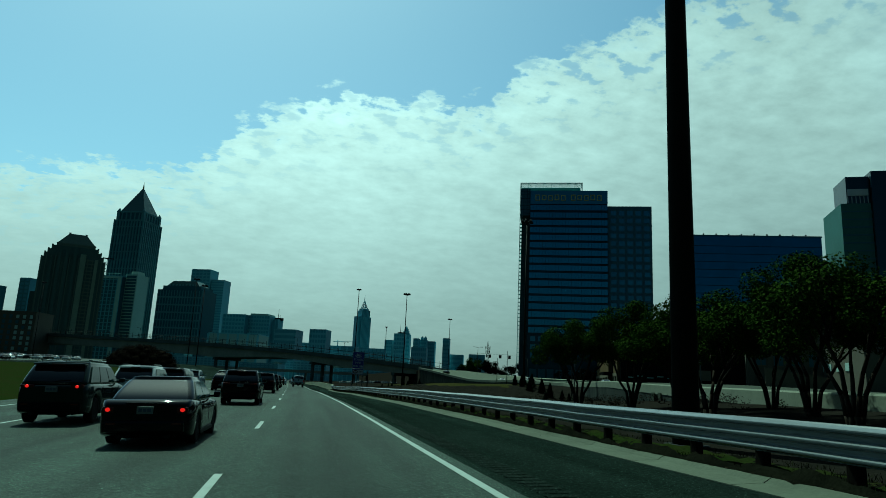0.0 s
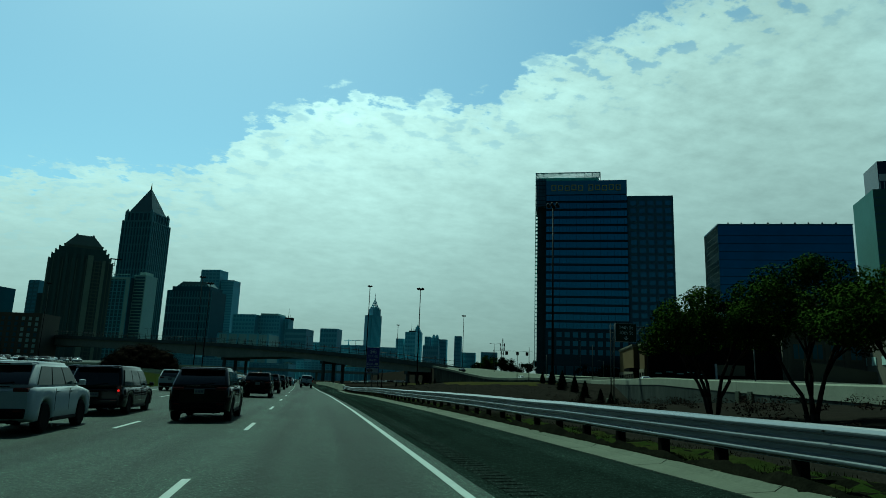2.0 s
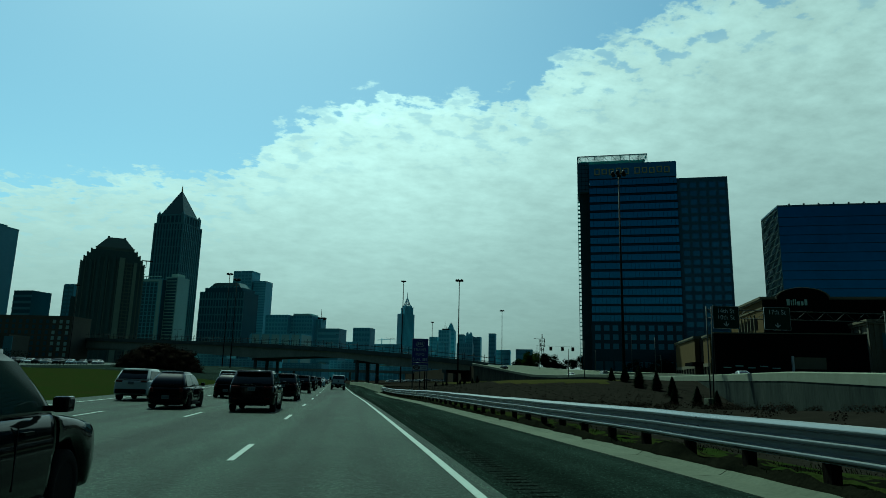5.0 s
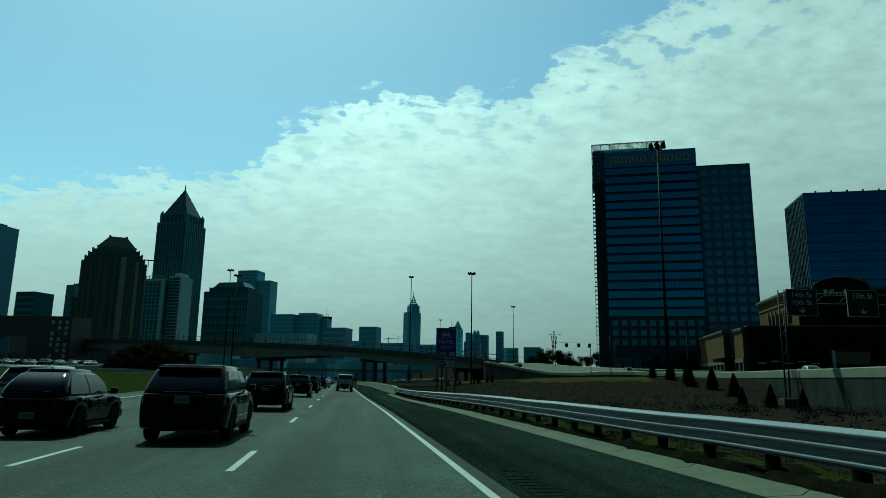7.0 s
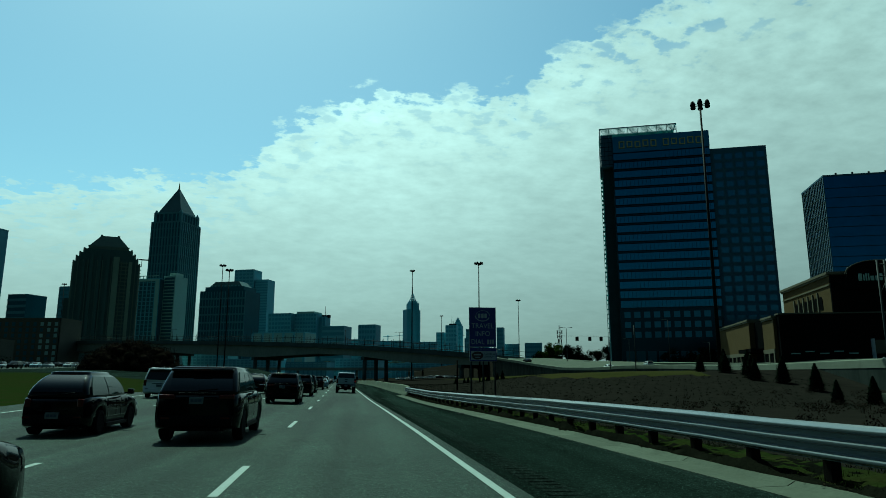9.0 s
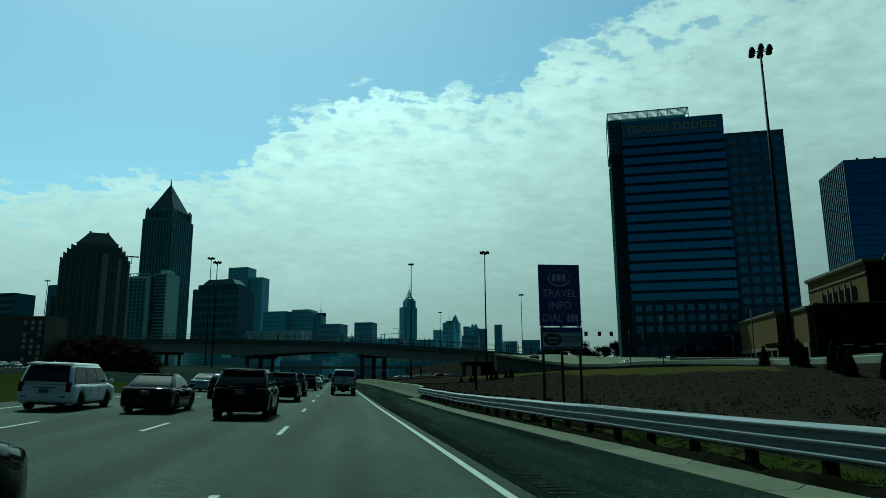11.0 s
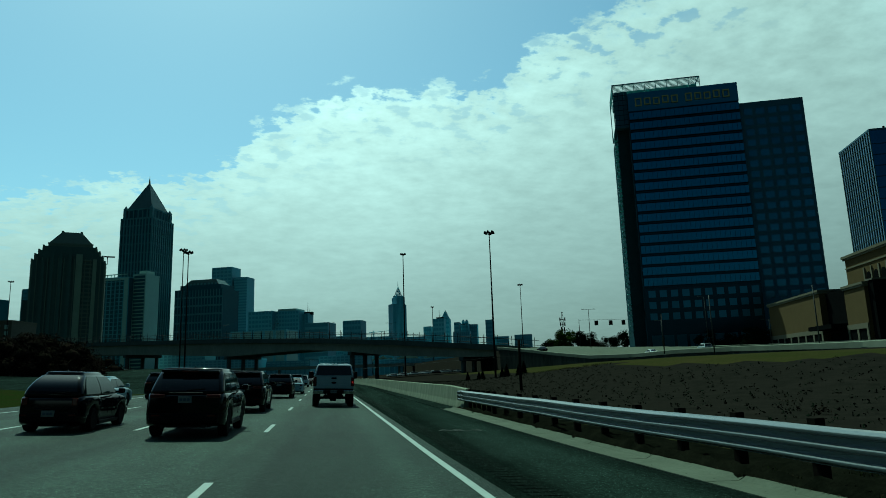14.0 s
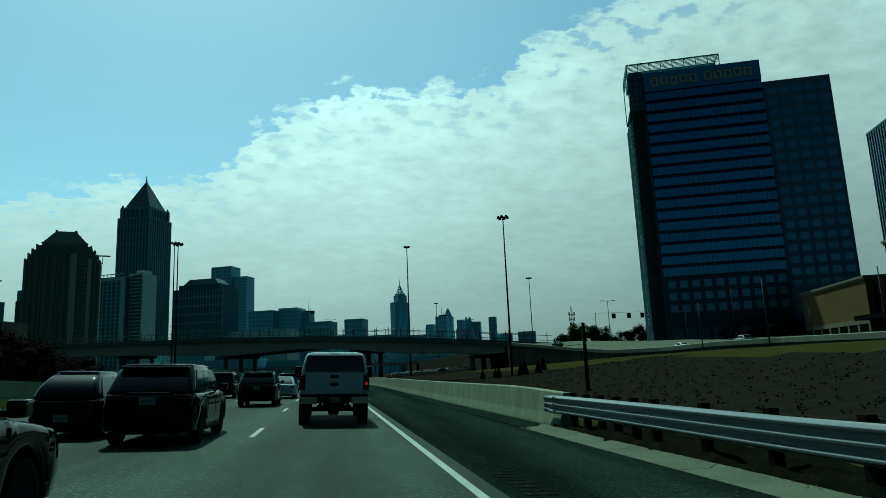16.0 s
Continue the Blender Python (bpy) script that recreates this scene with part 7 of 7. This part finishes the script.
def mass(name, label, blobs, mat, leaf, per, category="bush"):
    """A big bush or a clump of far trees."""
    t = new(name)
    tagged(t, label, category)
    bm = bmesh.new()
    for x, y, z, rx, ry, rz in blobs:
        leaf_cloud(bm, (x, y, z), (rx, ry, rz), per, leaf)
        core = bmesh.ops.create_icosphere(bm, subdivisions=2, radius=1.0)["verts"]
        for v in core:
            j = (0.56 if category == "bush" else 0.42) + 0.12 * noise.noise(v.co * 3 + Vector((x, y, 0)))
            v.co = Vector((x + v.co.x * rx * j, y + v.co.y * ry * j, z + v.co.z * rz * j))
    part("foliage", bm, mat, t)
    for x, y, z, rx, ry, rz in (blobs[::6] if category != "bush" else blobs[:1]):
        part("trunk", tube(bmesh.new(), (x, y, ground_z(x, y) - 0.3), (x, y, z), 0.25, 0.1, 6), BARK, t)
    return t


random.seed(21)
blobs = [(-46.0, 205.0, 3.4, 8.8, 7.6, 4.6)]
for k in range(64):
    a, u = 2.4 * k, (k + 0.5) / 64
    q = math.sqrt(1 - (1 - u) ** 2)
    r = random.uniform(1.3, 2.2)
    blobs.append((-46.0 + 9.0 * q * math.cos(a), 205 + 7.8 * q * math.sin(a), 1.6 + 6.3 * (1 - u) * random.uniform(0.92, 1.06), r, r, r * 0.8))
for cx, cy, rr, top in ((-50.5, 222.0, 5.4, 5.6), (-53.0, 243.0, 5.2, 5.2), (-56.0, 266.0, 5.0, 5.0)):
    for k in range(16):
        a, u = 2.4 * k, (k + 0.5) / 16
        q = math.sqrt(1 - (1 - u) ** 2)
        r = random.uniform(1.6, 2.6)
        blobs.append((cx + rr * q * math.cos(a), cy + 1.6 * rr * q * math.sin(a), 1.2 + top * (1 - u) * random.uniform(0.85, 1.1), r, r * 1.3, r * 0.8))
bush = mass("flowering_bush", "large dark red-brown flowering bush on the gore", blobs, SHRUB, 0.17, 420)
bm = bmesh.new()
for x, y, z, rx, ry, rz in blobs[1:]:
    leaf_cloud(bm, (x, y, z + 0.1), (rx * 1.02, ry * 1.02, rz * 1.05), 16, 0.085)
part("blossom", bm, BLOSSOM, bush, "scattered pale pink blossoms")
random.seed(22)
def clumps(x0, y0, x1, y1, z, n, size, rise):
    """Uneven small clumps of leaves strung along a line."""
    out = []
    for k in range(n):
        u = random.random()
        r = size * random.uniform(0.6, 1.25)
        crown = 0.5 + 0.5 * noise.noise(Vector((u * 9, x0 * 0.1, 0)))
        out.append((x0 + (x1 - x0) * u + random.uniform(-2, 2), y0 + (y1 - y0) * u + random.uniform(-3, 3), z + rise * crown * random.random(), r, r, r * 0.75))
    return out


mass("far_trees", "dark row of trees beyond the bridge end", clumps(86, 378, 134, 384, 9.6, 80, 2.3, 9.0), NEEDLE, 0.30, 260, "trees")
mass("far_trees", "light green tree beyond the street", clumps(88, 371, 97, 373, 11.0, 30, 1.8, 8.0), LEAF, 0.22, 240, "tree")
mass("store_tree", "dark round tree beside the brick store", clumps(121.8, 287, 127.4, 290, 6.5, 22, 1.9, 7.0), NEEDLE, 0.26, 200, "tree")
mass("far_trees", "dark trees beside the office tower", clumps(122, 314, 142, 300, 6.0, 36, 2.2, 7.5), NEEDLE, 0.30, 170, "trees")
mass("far_trees", "dark wooded bank beside the opposite road", [(-105 - 6 * k + random.uniform(-4, 4), 150 + 24 * (k % 12) + random.uniform(-8, 8), 5 + random.uniform(0, 3), 8, 10, 5.5) for k in range(18)], NEEDLE, 0.45, 420, "trees")
# unseen ridge added behind, to cut the low sky's light on facing surfaces
bm = bmesh.new()
rings = []
for i in range(61):
    x = -600 + 20 * i
    h = 34 + 7 * noise.noise(Vector((x * 0.02, 1.3, 0))) + 4 * noise.noise(Vector((x * 0.11, 4.3, 0)))
    y = -130 - 0.0002 * x * x
    rings.append([Vector((x, y, -2)), Vector((x, y - 4, h * 0.7)), Vector((x, y - 16, h)), Vector((x, y - 40, h * 0.8)), Vector((x, y - 60, -2))])
loft(bm, rings)
tagged(link("backdrop", bm, NEEDLE), "unseen dark ridge added behind to block low sky light", "backdrop", kind="structure")

# added dark band that hides the bright sky gaps below the bridge
bm = bmesh.new()
rings = []
for i in range(320):
    x = -900 + 5 * i
    h = 20 + 3 * noise.noise(Vector((x * 0.03, 7.3, 0))) + 5 * noise.noise(Vector((x * 0.45, 2.3, 0)))
    rings.append([Vector((x, 930, -3)), Vector((x, 933, h * 0.8)), Vector((x, 940, h)), Vector((x, 960, -3))])
loft(bm, rings)
tagged(link("far_woods", bm, FAR_BAND), "dark uneven band added to close the horizon under the skyline", "trees", kind="stuff")

# low planting: shrubs by the wall, tufts on the mulch, grass by the rail
random.seed(31)
bm = bmesh.new()
for _ in range(420):
    y = random.uniform(20, 122)
    x = random.uniform(line_x(y) + 8.5, wall_x(y) - 1.0)
    if random.random() < (x - line_x(y) - 8) / 40 + 0.25:
        r = random.uniform(0.25, 0.55)
        leaf_cloud(bm, (x, y, ground_z(x, y) + r * 0.45), (r, r, r * 0.75), 80, 0.055)
tagged(link("low_shrubs", bm, SHRUB), "low dark shrubs planted in the mulch", "shrub", kind="stuff")
bm = bmesh.new()
for j in range(34):
    for i in range(104):
        y = 104 + i * 1.5 + (j % 2) * 0.75 + random.uniform(-0.2, 0.2)
        x = line_x(y) + 9 + j * 1.2 + random.uniform(-0.15, 0.15)
        if x < lawn_from(y) - 1 and random.random() < 0.75:
            leaf_cloud(bm, (x, y, ground_z(x, y) + 0.07), (0.20, 0.20, 0.13), 11, 0.065)
tagged(link("bedding_tufts", bm, NEEDLE), "rows of small dark tufts on the mulch bank", "plants", kind="stuff")
bm = bmesh.new()
for _ in range(34000):
    y = -3 + 112 * random.random()
    s = 4.36 + 2.4 * random.random() ** 1.4
    if noise.noise(Vector((s * 0.8, y * 0.35, 0))) + 0.3 * noise.noise(Vector((s * 3, y * 2, 5))) < -0.10:
        continue
    x = line_x(y) + s
    p = Vector((x, y, max(ground_z(x, y), at(s, y, 0.07).z if s < 4.45 else -9) + 0.05))
    a = random.uniform(0, 6.28)
    h = random.uniform(0.04, 0.12)
    w = Vector((math.cos(a), math.sin(a), 0)) * 0.008
    lean = Vector((random.uniform(-0.06, 0.06), random.uniform(-0.06, 0.06), h))
    bm.faces.new([bm.verts.new(v) for v in (p - w, p + w, p + lean)])
tagged(link("verge_grass", bm, GRASS), "thin patchy grass under the guardrail", "grass", kind="stuff")
bm = bmesh.new()
for k in range(5200):
    y = random.uniform(2, 132) if k % 3 else random.uniform(88, 132)
    s = random.choice((4.28, 4.35, 4.5, 4.6, 4.8)) + random.gauss(0, 0.07)
    if k % 19 == 0:
        s = random.uniform(2.4, 4.1)
    x = line_x(y) + s
    p = Vector((x, y, max(road_z(x, y), ground_z(x, y)) + (0.10 if s > 4.12 else 0.03 if s > 3.6 else 0.012)))
    a, r = random.uniform(0, 6.28), random.uniform(0.006, 0.020) * (0.6 if s < 4.12 else 1.0)
    u, v = Vector((math.cos(a), math.sin(a), random.uniform(-0.4, 0.4))) * r * 2.0, Vector((-math.sin(a), math.cos(a), random.uniform(-0.4, 0.4))) * r * 0.7
    bm.faces.new([bm.verts.new(p + q) for q in (u, v, -u, -v)])
tagged(link("roadside_litter", bm, LITTER), "scattered grit, twigs and leaf litter along the kerb", "litter", kind="stuff")
for y, s, w, d in ((91.5, 3.4, 0.16, 0.5),):
    bm = bmesh.new()
    rings = []
    for k in range(5):
        u = k / 4
        rings.append([at(s + a * w * (0.6 + 0.4 * math.sin(3 * u)), y + u * d, 0.02 + 0.05 * math.sin(u * 3.1) * (1 - abs(a))) for a in (-1, -0.4, 0.3, 1)])
    loft(bm, rings, closed=False)
    tagged(link("rubber_scrap", bm, RUBBER), "black curled scrap of tyre rubber on the shoulder", "debris")

# ---- signs ----


def info_sign():
    t = empty("information_sign", pose(6.6, 100.0, 0, 0, 0, 0), "blue roadside travel information sign on three posts", "road sign")
    w = 1.66
    zb = 3.36
    part("panel_edge", boxes((-0.0, w, 0.0, 0.03, zb, 5.76), bevel=0.01), SIGN_WHITE, t)
    part("panel", boxes((0.025, w - 0.025, -0.006, 0.02, zb + 0.025, 5.735)), SIGN_BLUE, t, "blue sign panel")
    m = lambda x, z: pose(x, -0.008, z) @ UPRIGHT
    text_part("lettering", "TRAVEL", 0.43, m(w / 2, 4.62), SIGN_WHITE, t, 0.003, squash=0.92)
    text_part("lettering", "INFO", 0.43, m(w / 2, 4.15), SIGN_WHITE, t, 0.003, squash=0.92)
    text_part("lettering", "DIAL", 0.43, m(0.52, 3.66), SIGN_WHITE, t, 0.003, squash=0.88)
    for k in range(3):
        part("number_bar", boxes((1.10 + 0.155 * k, 1.10 + 0.155 * k + 0.11, -0.012, -0.006, 3.52, 3.81)), SIGN_WHITE, t, "plain white bar")
    # plain emblem: a ring of dashes and three bars
    for k in range(13):
        a = math.pi * (0.03 + k / 13 * 1.0)
        part("emblem_dash", boxes((-0.035, 0.035, -0.012, -0.006, -0.014, 0.014)), SIGN_WHITE, t).matrix_basis = pose(w / 2 + 0.02 + 0.43 * math.cos(a), 0, 5.24 + 0.32 * math.sin(a), 0, -math.degrees(a) - 90, 0)
    bm = bmesh.new()
    arc = [math.pi * (1.0 + 0.9 * k / 14) for k in range(15)]
    loft(bm, [[Vector((w / 2 + r * 1.0 * math.cos(a), y, 5.24 + r * 0.72 * math.sin(a))) for r, y in ((0.47 - 0.05 * abs(i - 3) / 11, -0.012), (0.40, -0.012), (0.40, -0.006), (0.47, -0.006))] for i, a in enumerate(arc)], soft=False)
    part("emblem_arc", bm, SIGN_WHITE, t)
    for k in range(3):
        part("emblem_bar", boxes((0.55 + 0.20 * k, 0.55 + 0.20 * k + 0.15, -0.012, -0.006, 5.10, 5.38)), SIGN_WHITE, t, "plain white bar")
    # sponsor plate
    part("lower_edge", boxes((0.02, w + 0.03, 0.0, 0.03, 2.50, 3.32), bevel=0.01), SIGN_WHITE, t)
    part("lower_panel", boxes((0.04, w + 0.01, -0.006, 0.02, 2.52, 3.30)), SIGN_BLUE, t)
    part("lower_plate", boxes((0.10, w - 0.05, -0.012, 0.0, 2.58, 3.12)), SIGN_WHITE, t)
    bm = bmesh.new()
    loft(bm, [[Vector((0.50 + 0.36 * math.cos(a), y, 2.85 + 0.24 * math.sin(a))) for a in [2 * math.pi * i / 24 for i in range(24)]] for y in (-0.011, -0.018)])
    part("emblem", bm, SIGN_RED, t, "plain dark oval emblem")
    part("emblem_stroke", boxes((0.27, 0.72, -0.021, -0.017, 2.86, 2.93), (0.36, 0.66, -0.021, -0.017, 2.72, 2.77)), SIGN_WHITE, t, "plain pale bars")
    text_part("lettering", "CATERING", 0.145, pose(1.23, -0.014, 2.93) @ UPRIGHT, BLACK, t, 0.002)
    text_part("lettering", "DIVISION", 0.145, pose(1.23, -0.014, 2.78) @ UPRIGHT, BLACK, t, 0.002)
    text_part("lettering", "SPONSORED BY", 0.10, pose(w / 2, -0.008, 3.20) @ UPRIGHT, PLATE, t, 0.002)
    g = ground_z(7.4, 100)
    for x in (0.12, 0.86, 1.58):
        part("post", tube(bmesh.new(), (x, 0.08, g - 0.3), (x, 0.08, 5.5), 0.055, sides=8), POLE_GREY, t)
    return t


info_sign()


def gantry():
    t = empty("sign_gantry", pose(46.6, 114.2, 0, 0, 0, -6), "slim overhead gantry with two green exit signs", "road sign")
    g = float(np.interp(114, *WALL_FOOT))
    for x in (0.0, 0.7):
        part("post", tube(bmesh.new(), (x * 0.55, 0, g - 0.5), (x, 0, 12.0), 0.10, 0.08, 8), POLE_GREY, t)
    part("footing", boxes((-0.6, 1.0, -0.7, 0.7, g - 0.6, g + 1.0), bevel=0.05), CONCRETE, t)
    part("far_post", tube(bmesh.new(), (24, 0, g - 0.5), (24, 0, 12.0), 0.12, 0.1, 8), POLE_GREY, t)
    part("chord", tube(bmesh.new(), (0, 0, 11.6), (24, 0, 11.6), 0.07, sides=6), POLE_GREY, t)
    part("chord", tube(bmesh.new(), (0, 0, 10.5), (24, 0, 10.5), 0.07, sides=6), POLE_GREY, t)
    for i in range(18):
        z0, z1 = (10.5, 11.6) if i % 2 else (11.6, 10.5)
        part("brace", tube(bmesh.new(), (i * 1.333, 0, z0), ((i + 1) * 1.333, 0, z1), 0.035, sides=5), POLE_GREY, t)
    for z in (2.4, 4.6, 6.8, 9.0):
        part("post_brace", tube(bmesh.new(), (0.05, 0, z), (0.62, 0, z + 1.0), 0.03, sides=5), POLE_GREY, t)
    for x0, lines in ((0.75, ("14th St", "10th St")), (7.6, ("17th St",))):
        part("sign_edge", boxes((x0, x0 + 3.5, -0.22, -0.16, 9.1, 12.1), bevel=0.08), SIGN_WHITE, t)
        part("sign_panel", boxes((x0 + 0.06, x0 + 3.44, -0.235, -0.2, 9.16, 12.04), bevel=0.0), SIGN_GREEN, t, "green sign panel")
        for k, word in enumerate(lines):
            text_part("lettering", word, 0.85, pose(x0 + 1.75, -0.24, 11.42 - 0.85 * k) @ UPRIGHT, SIGN_WHITE, t, 0.004, squash=0.95)
        bm = bmesh.new()
        box(bm, x0 + 1.68, x0 + 1.82, -0.25, -0.237, 9.55, 10.05)
        for sx in (-1, 1):
            box(bm, -0.05, 0.05, -0.25, -0.237, 0, 0.5, 0, Matrix.Translation((x0 + 1.75, 0, 9.45)) @ Matrix.Rotation(sx * 0.8, 4, "Y"))
        part("arrow", bm, SIGN_WHITE, t)
    return t


gantry()


def street_lamp(x, y, base, top, label="slim grey street lamp with two arms", arms=2):
    t = empty("street_lamp", pose(x, y, base), label, "street lamp", "street lamps")
    h = top - base
    part("pole", tube(bmesh.new(), (0, 0, 0), (0, 0, h), 0.13, 0.08, 8), POLE_GREY, t)
    for k in range(arms):
        sx = 1 if k else -1
        part("arm", tube(bmesh.new(), (0, 0, h - 0.1), (sx * 1.6, 0, h + 0.1), 0.05, sides=6), POLE_GREY, t)
        part("lamp_head", boxes((min(sx * 1.4, sx * 2.3), max(sx * 1.4, sx * 2.3), -0.16, 0.16, h, h + 0.18), bevel=0.04), POLE_GREY, t)


street_lamp(77.0, 301.6, 7.2, 19.5)
street_lamp(117.0, 301.6, 6.0, 22.9, arms=1)
street_lamp(100.5, 300.0, 6.0, 15.4, arms=1)
street_lamp(62.0, 205.0, 2.8, 13.0, "slim dark street pole on the lawn", 0)
street_lamp(66.5, 232.0, 3.6, 12.0, "slim dark street pole on the lawn bank", 0)
street_lamp(108, 256, 6.2, 12.0, "short grey lamp by the store", 1)
street_lamp(118, 236, 6.0, 16.5, arms=1)
street_lamp(82, 205, 3.2, 14.5, "slim grey lamp beside the ramp", 0)
for i in range(7):
    d = 30 + 34 * i
    p = bp(d, 12, deck_z(d))
    street_lamp(p.x, p.y, p.z, p.z + 8.5, "slim lamp on the bridge deck", 2)

sig = empty("traffic_signal", pose(84, 330, 7.0), "dark hanging traffic signals over the street", "traffic signal")
part("post", tube(bmesh.new(), (0, 0, 0), (0, 0, 11.4), 0.14, 0.1, 8), STEEL_DARK, sig)
part("span_arm", tube(bmesh.new(), (0, 0, 11.2), (20, 0, 11.2), 0.05, 0.04, 6), STEEL_DARK, sig)
for x in (6.5, 12.0, 16.9):
    head = part("signal_head", boxes((x - 0.65, x + 0.65, -0.3, 0.1, 9.2, 10.9), bevel=0.06), BLACK, sig)
    for z in (9.5, 10.05, 10.6):
        part("lens", tube(bmesh.new(), (x, -0.32, z), (x, -0.28, z), 0.2, sides=12), STEEL_DARK, head)


def lattice_mast():
    t = empty("radio_mast", pose(135.5, 500, 4), "slim lattice radio mast with aerials", "radio mast")
    for a in range(3):
        c, s = math.cos(2.094 * a), math.sin(2.094 * a)
        part("leg", tube(bmesh.new(), (1.4 * c, 1.4 * s, 0), (0.4 * c, 0.4 * s, 32), 0.14, 0.1, 5), STEEL_DARK, t)
    for i in range(10):
        k = 1 - i / 14
        part("lattice", tube(bmesh.new(), (1.4 * k, 0, i * 3.2), (-0.7 * k, 1.2 * k, i * 3.2 + 3.0), 0.07, sides=4), STEEL_DARK, t)
    for z, w in ((24, 3.2), (27, 3.6), (21, 2.4)):
        part("aerial_frame", boxes((-w / 2, w / 2, -0.4, 0.4, z, z + 0.3), (-w / 2, -w / 2 + 0.4, -0.5, 0.5, z - 1, z + 1.4), (w / 2 - 0.4, w / 2, -0.5, 0.5, z - 1, z + 1.4)), STEEL_DARK, t)


lattice_mast()
fence = empty("utility_pole", pose(13.6, 152, ground_z(13.6, 152) - 0.2), "dark thick wooden pole with a thin wire", "utility pole")
part("pole", tube(bmesh.new(), (0, 0, 0), (0, 0, 4.3), 0.13, 0.11, 8), TIMBER, fence)
part("wire", tube(bmesh.new(), (0, 0, 3.0), (-12, 30, 2.6), 0.015, sides=4), STEEL_DARK, fence)
crane = empty("tower_crane", pose(50, 1180, 40), "thin tower crane over the far roofs", "crane")
part("mast", tube(bmesh.new(), (0, 0, 0), (0, 0, 30), 0.8, sides=4), HAZE_FAR_DARK, crane)
part("jib", tube(bmesh.new(), (-8, 0, 27), (30, 0, 30), 0.6, 0.3, 4), HAZE_FAR_DARK, crane)
